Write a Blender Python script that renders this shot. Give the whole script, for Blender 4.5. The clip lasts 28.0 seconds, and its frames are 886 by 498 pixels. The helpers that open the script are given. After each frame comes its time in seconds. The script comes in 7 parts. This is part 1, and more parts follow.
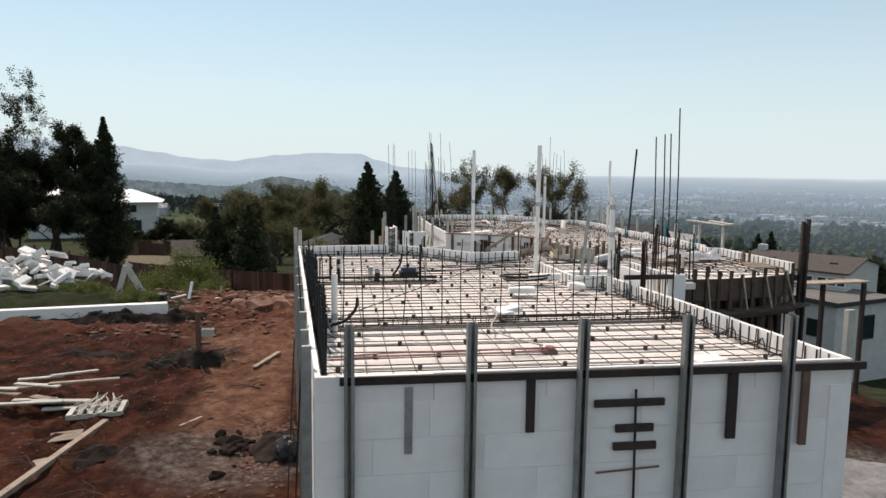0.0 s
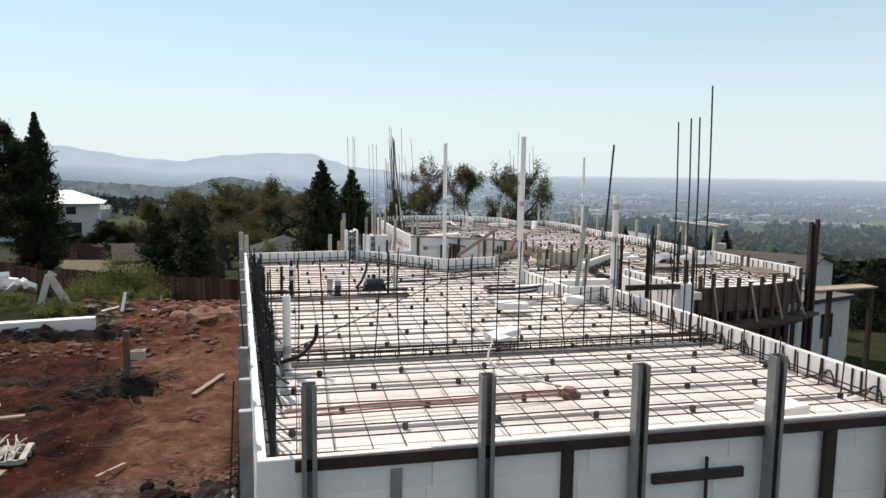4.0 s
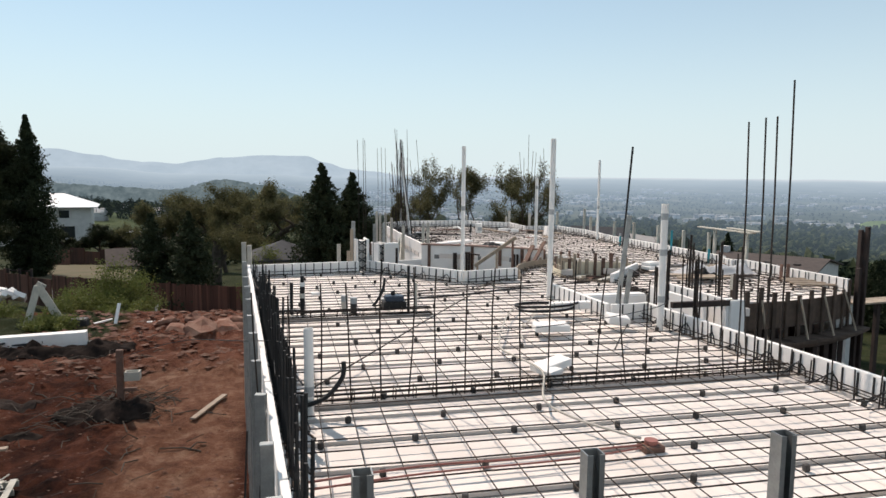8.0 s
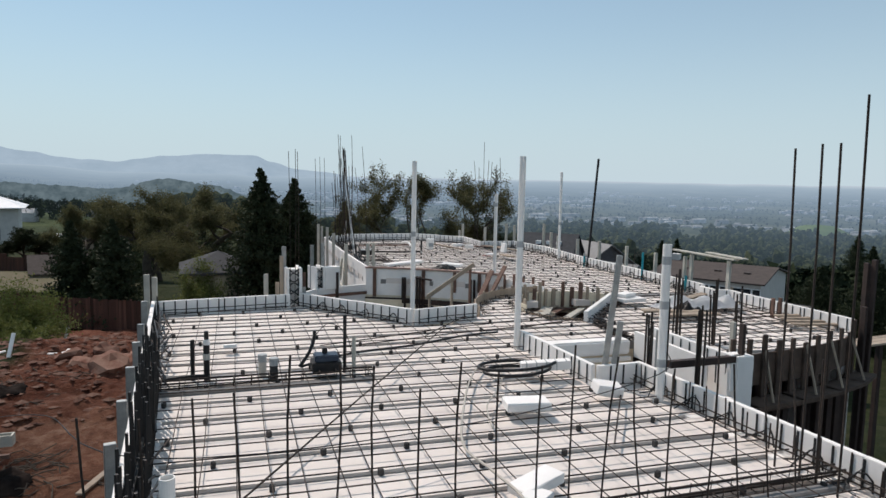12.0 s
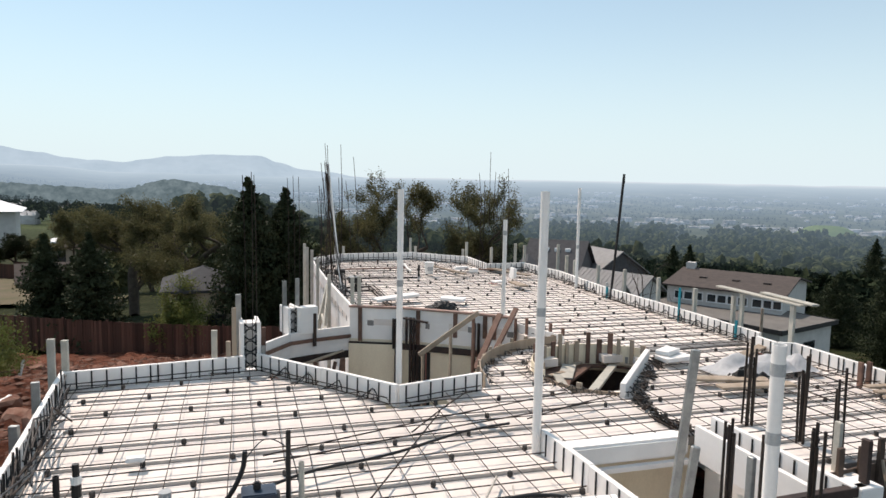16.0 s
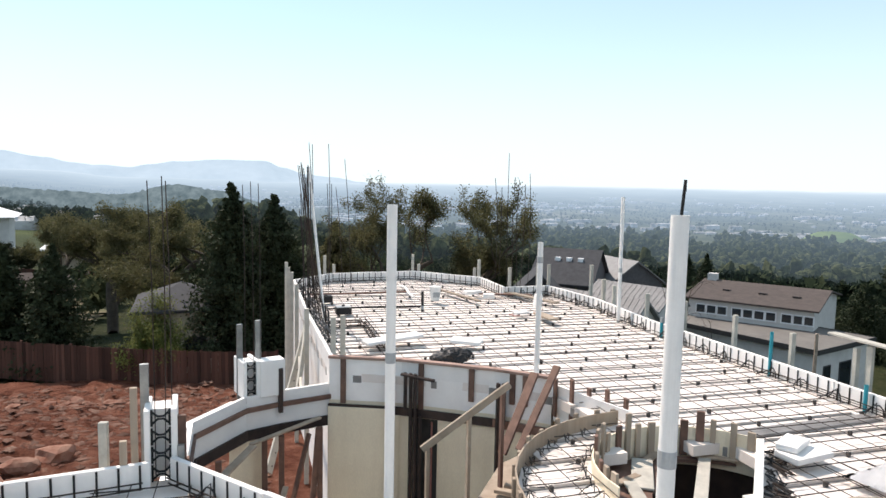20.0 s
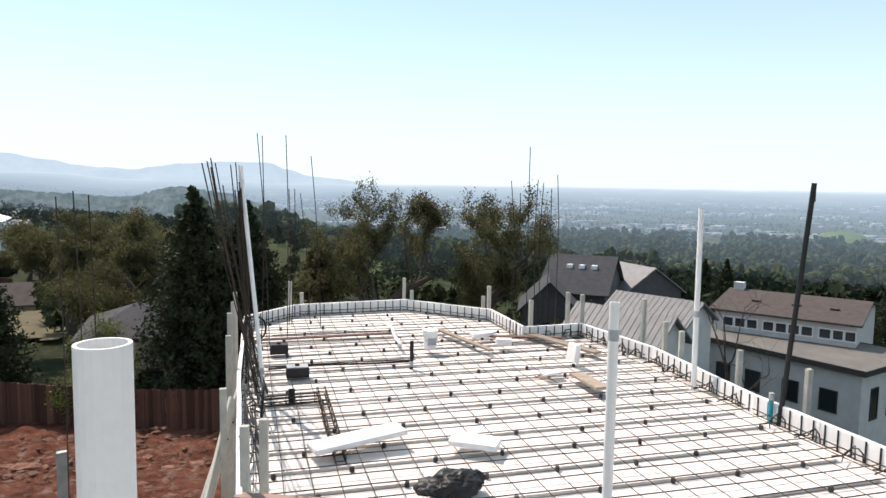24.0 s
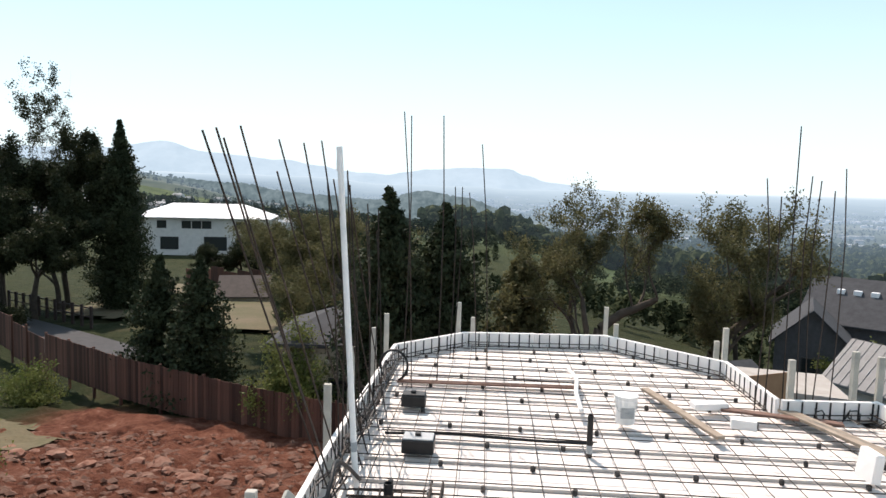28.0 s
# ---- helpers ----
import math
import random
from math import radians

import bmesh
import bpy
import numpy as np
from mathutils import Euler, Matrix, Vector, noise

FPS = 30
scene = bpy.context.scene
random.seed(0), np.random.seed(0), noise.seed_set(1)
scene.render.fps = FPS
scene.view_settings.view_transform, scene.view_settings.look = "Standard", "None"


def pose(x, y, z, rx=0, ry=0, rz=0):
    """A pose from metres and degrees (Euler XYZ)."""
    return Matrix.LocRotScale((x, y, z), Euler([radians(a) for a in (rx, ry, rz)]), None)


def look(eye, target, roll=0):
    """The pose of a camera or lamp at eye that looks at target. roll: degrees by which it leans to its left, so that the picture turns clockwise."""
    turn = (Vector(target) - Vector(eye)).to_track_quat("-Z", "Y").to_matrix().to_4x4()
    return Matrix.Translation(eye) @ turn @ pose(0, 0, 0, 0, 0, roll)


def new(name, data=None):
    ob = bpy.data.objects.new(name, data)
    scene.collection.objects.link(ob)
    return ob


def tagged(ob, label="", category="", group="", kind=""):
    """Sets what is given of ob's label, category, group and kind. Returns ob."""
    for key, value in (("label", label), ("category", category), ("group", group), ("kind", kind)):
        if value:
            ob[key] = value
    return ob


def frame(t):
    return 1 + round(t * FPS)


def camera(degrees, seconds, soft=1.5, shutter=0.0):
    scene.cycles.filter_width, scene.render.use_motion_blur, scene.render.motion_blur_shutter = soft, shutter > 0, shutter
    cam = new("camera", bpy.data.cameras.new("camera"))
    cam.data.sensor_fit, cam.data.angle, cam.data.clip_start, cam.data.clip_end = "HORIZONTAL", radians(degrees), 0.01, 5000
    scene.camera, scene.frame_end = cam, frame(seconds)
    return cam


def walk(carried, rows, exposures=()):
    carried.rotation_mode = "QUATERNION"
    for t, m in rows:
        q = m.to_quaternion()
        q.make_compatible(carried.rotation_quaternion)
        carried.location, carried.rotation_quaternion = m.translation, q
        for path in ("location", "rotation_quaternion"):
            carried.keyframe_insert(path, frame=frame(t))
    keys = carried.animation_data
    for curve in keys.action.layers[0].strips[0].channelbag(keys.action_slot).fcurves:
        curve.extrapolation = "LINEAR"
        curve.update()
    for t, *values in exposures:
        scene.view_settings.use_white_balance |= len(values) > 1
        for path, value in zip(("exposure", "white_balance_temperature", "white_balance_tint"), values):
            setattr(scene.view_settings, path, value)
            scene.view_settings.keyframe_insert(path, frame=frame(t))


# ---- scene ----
cam = camera(66.1, 28.0)
PATH = [
    (0, (0.621, -6.874, 5.634), (0.917, -4.908, 5.413), 0.77),
    (1, (0.671, -6.314, 5.573), (1.006, -4.354, 5.355), 1.07),
    (2, (0.742, -5.712, 5.569), (1.122, -3.761, 5.349), 0.83),
    (3, (0.761, -5.119, 5.533), (1.185, -3.177, 5.315), 0.68),
    (3.5, (0.696, -4.841, 5.523), (1.125, -2.900, 5.305), 0.77),
    (5.5, (0.451, -4.125, 5.533), (0.875, -2.183, 5.314), 0.51),
    (6, (0.435, -3.987, 5.539), (0.860, -2.045, 5.324), 0.60),
    (7, (0.382, -3.688, 5.541), (0.806, -1.745, 5.328), 0.58),
    (8, (0.343, -3.312, 5.595), (0.785, -1.374, 5.382), 0.55),
    (9, (0.512, -2.695, 5.555), (0.998, -0.767, 5.344), 0.62),
    (10, (0.618, -2.058, 5.537), (1.155, -0.143, 5.328), 0.59),
    (11, (0.751, -1.480, 5.550), (1.335, 0.421, 5.340), 0.66),
    (12, (0.934, -0.956, 5.959), (1.519, 0.945, 5.752), 1.14),
    (12.5, (1.034, -0.696, 6.125), (1.622, 1.205, 5.920), 1.41),
    (14.5, (1.583, 0.739, 6.412), (2.161, 2.643, 6.206), 1.19),
    (15, (1.708, 1.122, 6.460), (2.282, 3.026, 6.249), 1.16),
    (16, (1.985, 1.955, 6.458), (2.554, 3.861, 6.251), 1.10),
    (17, (2.287, 2.762, 6.450), (2.853, 4.670, 6.249), 1.01),
    (18, (2.518, 3.667, 6.445), (3.081, 5.576, 6.248), 1.03),
    (19, (2.740, 4.745, 6.479), (3.303, 6.654, 6.284), 1.04),
    (20, (3.008, 5.861, 6.483), (3.565, 7.772, 6.291), 1.16),
    (21, (3.306, 7.121, 6.471), (3.858, 9.035, 6.286), 1.08),
    (21.5, (3.435, 7.809, 6.454), (3.991, 9.722, 6.277), 1.25),
    (23.5, (4.294, 10.225, 6.544), (4.842, 12.139, 6.358), 1.09),
    (24, (4.543, 10.718, 6.559), (5.088, 12.633, 6.370), 0.96),
    (25, (4.989, 11.677, 6.499), (5.529, 13.594, 6.315), 0.72),
    (26, (5.343, 12.590, 6.465), (5.874, 14.510, 6.280), 0.77),
    (27, (5.763, 13.533, 6.451), (6.077, 15.500, 6.266), 1.01),
    (27.5, (5.940, 14.031, 6.423), (6.034, 16.020, 6.239), 1.13),
    (28, (6.044, 14.475, 6.420), (5.913, 16.462, 6.234), 1.65),
]
EXPOSURES = [(0, 0.14, 7000, 14), (3, 0.25, 6950, 14), (6, 0.11, 6850, 13), (8, 0.13, 6850, 13), (9.5, 0.12, 6800, 12), (10.8, -0.16, 6450, 11), (12.5, -0.20, 6400, 11), (14.5, 0.00, 6750, 13), (16, 0.22, 6800, 13), (18, 0.48, 6700, 13), (21, 0.60, 6700, 13), (25, 0.54, 6700, 13), (28, 0.62, 6750, 13)]
walk(cam, [(t, look(eye, target, roll)) for t, eye, target, roll in PATH], EXPOSURES)

# ---- light ----
SUN_DIR = Vector((-0.24, 0.57, 0.79)).normalized()
world = bpy.data.worlds.new("world")
scene.world = world
world.use_nodes = True
wn = world.node_tree.nodes
sky = wn.new("ShaderNodeTexSky")
sky.sky_type = "NISHITA"
sky.sun_disc = False
sky.sun_elevation = math.asin(SUN_DIR.z)
sky.sun_rotation = math.atan2(SUN_DIR.x, SUN_DIR.y)
sky.altitude = 150
sky.air_density = 1.0
sky.dust_density = 0.1
sky.ozone_density = 1.4
wn["Background"].inputs["Strength"].default_value = 0.112
veil = wn.new("ShaderNodeMix")
veil.data_type = "RGBA"
veil.inputs[7].default_value = (5.6, 6.75, 7.38, 1)
way = wn.new("ShaderNodeTexCoord")
split = wn.new("ShaderNodeSeparateXYZ")
thick = wn.new("ShaderNodeMapRange")
thick.interpolation_type = "SMOOTHSTEP"
thick.inputs["From Min"].default_value, thick.inputs["From Max"].default_value = -0.03, 0.28
thick.inputs["To Min"].default_value, thick.inputs["To Max"].default_value = 0.97, 0.42
world.node_tree.links.new(way.outputs["Generated"], split.inputs[0])
world.node_tree.links.new(split.outputs["Z"], thick.inputs["Value"])
world.node_tree.links.new(thick.outputs[0], veil.inputs[0])
cool = wn.new("ShaderNodeMix")
cool.data_type, cool.blend_type = "RGBA", "MULTIPLY"
cool.inputs[0].default_value = 1.0
cool.inputs[7].default_value = (0.84, 1.03, 1.0, 1)
world.node_tree.links.new(sky.outputs["Color"], cool.inputs[6])
world.node_tree.links.new(cool.outputs[2], veil.inputs[6])
world.node_tree.links.new(veil.outputs[2], wn["Background"].inputs["Color"])
sun_data = bpy.data.lights.new("sun", "SUN")
sun_data.energy, sun_data.angle, sun_data.color = 4.0, radians(0.5), (1.0, 0.885, 0.79)
sun = new("sun", sun_data)
sun.matrix_world = look(SUN_DIR * 60, (0, 0, 0))


# ---- materials ----
def mat(name, c1, c2=None, scale=6.0, rough=0.7, metal=0.0, bump=0.15, bscale=60.0, stretch=(1, 1, 1), vary=0.0, fine=0.12, trans=0.0, spec=0.3):
    """Two colours mixed by large noise, fine grain over them, a bump, and a per-object change of brightness."""
    m = bpy.data.materials.new(name)
    m.use_nodes = True
    n, l = m.node_tree.nodes, m.node_tree.links
    b = n["Principled BSDF"]
    c2 = c2 or tuple(v * 0.8 for v in c1)
    tc = n.new("ShaderNodeTexCoord")
    mp = n.new("ShaderNodeMapping")
    mp.inputs["Scale"].default_value = stretch
    l.new(tc.outputs["Object"], mp.inputs["Vector"])
    big = n.new("ShaderNodeTexNoise")
    big.inputs["Scale"].default_value, big.inputs["Detail"].default_value, big.inputs["Roughness"].default_value = scale, 6, 0.65
    small = n.new("ShaderNodeTexNoise")
    small.inputs["Scale"].default_value, small.inputs["Detail"].default_value = bscale, 3
    l.new(mp.outputs["Vector"], big.inputs["Vector"])
    l.new(mp.outputs["Vector"], small.inputs["Vector"])
    ramp = n.new("ShaderNodeValToRGB")
    ramp.color_ramp.elements[0].position, ramp.color_ramp.elements[1].position = 0.35, 0.68
    ramp.color_ramp.elements[0].color, ramp.color_ramp.elements[1].color = (*c1, 1), (*c2, 1)
    l.new(big.outputs["Fac"], ramp.inputs["Fac"])
    hsv = n.new("ShaderNodeHueSaturation")
    l.new(ramp.outputs["Color"], hsv.inputs["Color"])
    mul = n.new("ShaderNodeMath")
    mul.operation = "MULTIPLY_ADD"
    mul.inputs[1].default_value, mul.inputs[2].default_value = 2 * fine, 1 - fine
    l.new(small.outputs["Fac"], mul.inputs[0])
    last = mul
    if vary:
        info = n.new("ShaderNodeObjectInfo")
        va = n.new("ShaderNodeMath")
        va.operation = "MULTIPLY_ADD"
        va.inputs[1].default_value, va.inputs[2].default_value = 2 * vary, 1 - vary
        l.new(info.outputs["Random"], va.inputs[0])
        last = n.new("ShaderNodeMath")
        last.operation = "MULTIPLY"
        l.new(mul.outputs[0], last.inputs[0])
        l.new(va.outputs[0], last.inputs[1])
    l.new(last.outputs[0], hsv.inputs["Value"])
    l.new(hsv.outputs["Color"], b.inputs["Base Color"])
    bp = n.new("ShaderNodeBump")
    bp.inputs["Strength"].default_value, bp.inputs["Distance"].default_value = bump, 0.01
    l.new(small.outputs["Fac"], bp.inputs["Height"])
    l.new(bp.outputs["Normal"], b.inputs["Normal"])
    b.inputs["Roughness"].default_value, b.inputs["Metallic"].default_value = rough, metal
    b.inputs["Specular IOR Level"].default_value = spec
    if trans:
        b.inputs["Specular IOR Level"].default_value = 0.12
        tr = n.new("ShaderNodeBsdfTranslucent")
        mix = n.new("ShaderNodeMixShader")
        mix.inputs[0].default_value = trans
        l.new(hsv.outputs["Color"], tr.inputs["Color"])
        l.new(b.outputs[0], mix.inputs[1])
        l.new(tr.outputs[0], mix.inputs[2])
        l.new(mix.outputs[0], n["Material Output"].inputs["Surface"])
    return m


FOAM = mat("foam_white", (0.87, 0.84, 0.805), (0.76, 0.73, 0.70), 1.3, 0.75, bump=0.12, bscale=160, vary=0.04, fine=0.05)
DECKFOAM = mat("deck_foam", (0.78, 0.715, 0.66), (0.66, 0.595, 0.545), 1.1, 0.8, bump=0.2, bscale=90, vary=0.05, fine=0.10)
SEAM = mat("deck_seam_steel", (0.27, 0.26, 0.25), (0.18, 0.172, 0.165), 3, 0.6, 0.2, bscale=50, vary=0.1)
REBAR = mat("rebar_steel", (0.036, 0.031, 0.028), (0.062, 0.043, 0.033), 14, 0.75, 0.3, bscale=200, vary=0.25)
BLACK = mat("black_plastic", (0.012, 0.012, 0.013), (0.02, 0.02, 0.02), 9, 0.5, bscale=80, vary=0.2)
CHAIR = mat("bar_chair_grey", (0.06, 0.056, 0.053), (0.03, 0.03, 0.03), 20, 0.85, bscale=120, vary=0.4)
PVC = mat("white_pvc", (0.84, 0.82, 0.785), (0.76, 0.74, 0.71), 2.5, 0.35, bump=0.04, fine=0.03)
BAND = mat("grey_tape", (0.42, 0.43, 0.43), (0.33, 0.34, 0.34), 8, 0.45)
STEEL = mat("galvanised_steel", (0.36, 0.37, 0.36), (0.24, 0.25, 0.25), 7, 0.45, 0.75, bump=0.1, bscale=60, vary=0.12)
LUMBER = mat("pale_lumber", (0.40, 0.325, 0.25), (0.27, 0.21, 0.155), 5, 0.75, bump=0.3, bscale=40, stretch=(1, 1, 0.15), vary=0.18)
BROWNLUM = mat("stained_lumber", (0.20, 0.115, 0.085), (0.11, 0.065, 0.050), 5, 0.75, bump=0.3, bscale=40, vary=0.2)
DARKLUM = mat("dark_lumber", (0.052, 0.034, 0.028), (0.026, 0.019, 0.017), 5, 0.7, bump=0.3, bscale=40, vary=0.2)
FORMLUM = mat("form_lumber", (0.105, 0.072, 0.054), (0.058, 0.040, 0.031), 5, 0.8, bump=0.3, bscale=40, vary=0.25)
PLY = mat("cream_plywood", (0.80, 0.715, 0.55), (0.70, 0.61, 0.46), 2.2, 0.7, bump=0.15, bscale=50, stretch=(1, 1, 0.4), vary=0.06)
PALE = mat("weathered_pale_wood", (0.50, 0.475, 0.41), (0.36, 0.345, 0.305), 4, 0.7, bscale=40, vary=0.12)
CAPLUM = mat("pinkish_lumber", (0.36, 0.235, 0.19), (0.25, 0.165, 0.135), 5, 0.75, bump=0.3, bscale=40, vary=0.15)
PALECONC = mat("pale_bounce_concrete", (0.66, 0.62, 0.55), (0.55, 0.51, 0.45), 2.0, 0.95, bump=0.3, bscale=40)
CONC = mat("raw_concrete", (0.56, 0.53, 0.47), (0.43, 0.40, 0.355), 2.0, 0.9, bump=0.4, bscale=40)
ROCK = mat("red_rock", (0.15, 0.056, 0.034), (0.26, 0.155, 0.112), 2.6, 0.9, bump=0.6, bscale=18, vary=0.3)
CHAR = mat("charred_soil", (0.014, 0.011, 0.010), (0.040, 0.029, 0.024), 3.0, 1.0, bump=1.0, bscale=16, vary=0.3, spec=0.05)
GRAVEL = mat("grey_gravel", (0.25, 0.245, 0.24), (0.14, 0.135, 0.13), 5, 0.95, bump=0.9, bscale=22)
FENCE = mat("fence_boards", (0.125, 0.055, 0.038), (0.060, 0.032, 0.024), 3, 0.85, bump=0.3, bscale=30, stretch=(1, 1, 0.1), vary=0.55)
YARDLUM = mat("weathered_yard_lumber", (0.34, 0.27, 0.21), (0.22, 0.17, 0.13), 5, 0.85, bump=0.3, bscale=40, vary=0.25)
ORANGE = mat("orange_plywood", (0.36, 0.21, 0.12), (0.28, 0.16, 0.09), 2, 0.8, bscale=40)
BARK = mat("bark", (0.085, 0.068, 0.052), (0.045, 0.037, 0.03), 4, 0.95, bump=0.8, bscale=16)
OAKLEAF = mat("oak_leaves", (0.070, 0.073, 0.034), (0.150, 0.138, 0.066), 0.9, 0.6, bump=0.0, fine=0.5, bscale=3, trans=0.45)
YOUNGLEAF = mat("spring_leaves", (0.090, 0.115, 0.030), (0.19, 0.20, 0.065), 0.8, 0.6, bump=0.0, fine=0.35, bscale=4, trans=0.35)
FIRLEAF = mat("conifer_needles", (0.020, 0.030, 0.016), (0.052, 0.063, 0.030), 0.9, 0.7, bump=0.0, fine=0.3, bscale=5, trans=0.1)
DARKLEAF = mat("dark_leaves", (0.018, 0.026, 0.013), (0.045, 0.048, 0.021), 0.7, 0.65, bump=0.0, fine=0.3, bscale=4, trans=0.2)
STUCCO = mat("white_stucco", (0.58, 0.56, 0.535), (0.49, 0.475, 0.455), 1.2, 0.9, bump=0.2, bscale=30)
CREAMST = mat("cream_stucco", (0.52, 0.46, 0.36), (0.44, 0.38, 0.30), 1.2, 0.9, bump=0.2, bscale=30)
BROWNROOF = mat("brown_shingles", (0.088, 0.070, 0.062), (0.060, 0.049, 0.044), 2, 0.9, bump=0.5, bscale=14)
GREYROOF = mat("grey_shingles", (0.055, 0.057, 0.062), (0.036, 0.037, 0.041), 2, 0.9, bump=0.5, bscale=14)
METALROOF = mat("pale_metal_roof", (0.20, 0.20, 0.20), (0.155, 0.155, 0.155), 1.5, 0.6, 0.0, bump=0.05)
LAWN = mat("lawn_grass", (0.075, 0.072, 0.030), (0.125, 0.095, 0.058), 0.25, 0.95, bump=0.5, bscale=8, fine=0.3)
TANROOF = mat("tan_flat_roof", (0.17, 0.158, 0.143), (0.125, 0.117, 0.107), 0.6, 0.9, bump=0.2, bscale=30)
SLATE = mat("slate_cladding", (0.085, 0.085, 0.092), (0.06, 0.06, 0.065), 3, 0.8, bscale=20)
WHITEROOF = mat("white_roof", (0.78, 0.78, 0.78), (0.70, 0.71, 0.72), 1, 0.6)
TRIM = mat("dark_trim", (0.045, 0.043, 0.042), (0.03, 0.03, 0.03), 4, 0.6)
TURQ = mat("turquoise_pipe", (0.02, 0.30, 0.36), (0.02, 0.22, 0.28), 6, 0.4)
REDPIPE = mat("red_tubing", (0.32, 0.125, 0.10), (0.26, 0.11, 0.09), 6, 0.5)
TARP = mat("white_sheeting", (0.78, 0.78, 0.78), (0.66, 0.66, 0.67), 2, 0.35, bump=0.3, bscale=14)
ASPH = mat("asphalt", (0.055, 0.055, 0.057), (0.04, 0.04, 0.042), 3, 0.9, bscale=60)
PAVE = mat("pale_paving", (0.40, 0.37, 0.34), (0.32, 0.295, 0.265), 2, 0.9, bscale=30)


def glass_mat():
    m = bpy.data.materials.new("window_glass")
    m.use_nodes = True
    b = m.node_tree.nodes["Principled BSDF"]
    b.inputs["Base Color"].default_value = (0.02, 0.025, 0.03, 1)
    b.inputs["Roughness"].default_value = 0.06
    b.inputs["Specular IOR Level"].default_value = 0.7
    return m


GLASS = glass_mat()


def ground_mat():
    """Red clay on the site, grass and dry soil round it, woods and fields in the valley."""
    m = bpy.data.materials.new("ground_soil")
    m.use_nodes = True
    n, l = m.node_tree.nodes, m.node_tree.links
    b = n["Principled BSDF"]
    tc = n.new("ShaderNodeTexCoord")

    def noise_tex(scale, detail=8, rough=0.6):
        t = n.new("ShaderNodeTexNoise")
        t.inputs["Scale"].default_value, t.inputs["Detail"].default_value, t.inputs["Roughness"].default_value = scale, detail, rough
        l.new(tc.outputs["Object"], t.inputs["Vector"])
        return t

    def ramp(fac, stops):
        r = n.new("ShaderNodeValToRGB")
        while len(r.color_ramp.elements) < len(stops):
            r.color_ramp.elements.new(0.5)
        for e, (p, c) in zip(r.color_ramp.elements, stops):
            e.position, e.color = p, (*c, 1)
        l.new(fac, r.inputs["Fac"])
        return r

    def mix(fac, a, c):
        x = n.new("ShaderNodeMix")
        x.data_type = "RGBA"
        l.new(fac, x.inputs[0])
        l.new(a, x.inputs[6])
        l.new(c, x.inputs[7])
        return x.outputs[2]

    soil = ramp(noise_tex(1.3, 12, 0.72).outputs["Fac"], [(0.33, (0.046, 0.016, 0.010)), (0.45, (0.132, 0.048, 0.029)), (0.58, (0.215, 0.092, 0.060)), (0.70, (0.35, 0.215, 0.16))])
    dark_soil = ramp(noise_tex(1.1, 12, 0.75).outputs["Fac"], [(0.36, (0.014, 0.0055, 0.0035)), (0.47, (0.050, 0.0165, 0.0092)), (0.58, (0.105, 0.036, 0.020)), (0.70, (0.19, 0.088, 0.055))])
    grass = ramp(noise_tex(0.7, 12, 0.7).outputs["Fac"], [(0.32, (0.016, 0.022, 0.009)), (0.5, (0.030, 0.038, 0.015)), (0.66, (0.058, 0.054, 0.027)), (0.78, (0.10, 0.08, 0.048))])
    valley = ramp(noise_tex(0.012, 10, 0.7).outputs["Fac"], [(0.35, (0.035, 0.055, 0.03)), (0.55, (0.07, 0.095, 0.045)), (0.68, (0.16, 0.20, 0.09)), (0.8, (0.30, 0.27, 0.22))])
    attr = n.new("ShaderNodeAttribute")
    attr.attribute_name = "zones"
    sep = n.new("ShaderNodeSeparateColor")
    l.new(attr.outputs["Color"], sep.inputs[0])
    # darker soil towards the front, lighter soil further back and along the lane
    c = mix(attr.outputs["Alpha"], dark_soil.outputs["Color"], soil.outputs["Color"])
    dry = ramp(noise_tex(2.2, 12, 0.7).outputs["Fac"], [(0.34, (0.10, 0.042, 0.026)), (0.50, (0.23, 0.115, 0.072)), (0.66, (0.36, 0.225, 0.155))])
    dust = n.new("ShaderNodeAttribute")
    dust.attribute_name = "dust"
    c = mix(dust.outputs["Fac"], c, dry.outputs["Color"])
    c = mix(sep.outputs[0], c, grass.outputs["Color"])
    c = mix(sep.outputs[1], c, valley.outputs["Color"])
    grav = ramp(noise_tex(5, 6).outputs["Fac"], [(0.34, (0.045, 0.036, 0.032)), (0.5, (0.15, 0.125, 0.11)), (0.66, (0.31, 0.28, 0.26))])
    c = mix(sep.outputs[2], c, grav.outputs["Color"])
    l.new(c, b.inputs["Base Color"])
    b.inputs["Roughness"].default_value = 0.95
    b.inputs["Specular IOR Level"].default_value = 0.08
    bp = n.new("ShaderNodeBump")
    bp.inputs["Strength"].default_value, bp.inputs["Distance"].default_value = 1.0, 0.22
    l.new(noise_tex(4.5, 12, 0.78).outputs["Fac"], bp.inputs["Height"])
    l.new(bp.outputs["Normal"], b.inputs["Normal"])
    return m


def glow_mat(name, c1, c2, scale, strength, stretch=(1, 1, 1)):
    """The far distance: a plain backdrop whose haze is painted as glowing colour."""
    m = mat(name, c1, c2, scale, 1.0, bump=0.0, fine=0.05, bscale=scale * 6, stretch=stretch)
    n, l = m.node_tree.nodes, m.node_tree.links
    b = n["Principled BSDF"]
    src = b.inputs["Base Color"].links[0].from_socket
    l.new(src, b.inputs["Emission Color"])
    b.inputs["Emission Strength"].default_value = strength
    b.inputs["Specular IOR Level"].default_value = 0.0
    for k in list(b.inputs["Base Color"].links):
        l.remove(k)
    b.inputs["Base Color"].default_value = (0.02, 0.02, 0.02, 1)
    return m


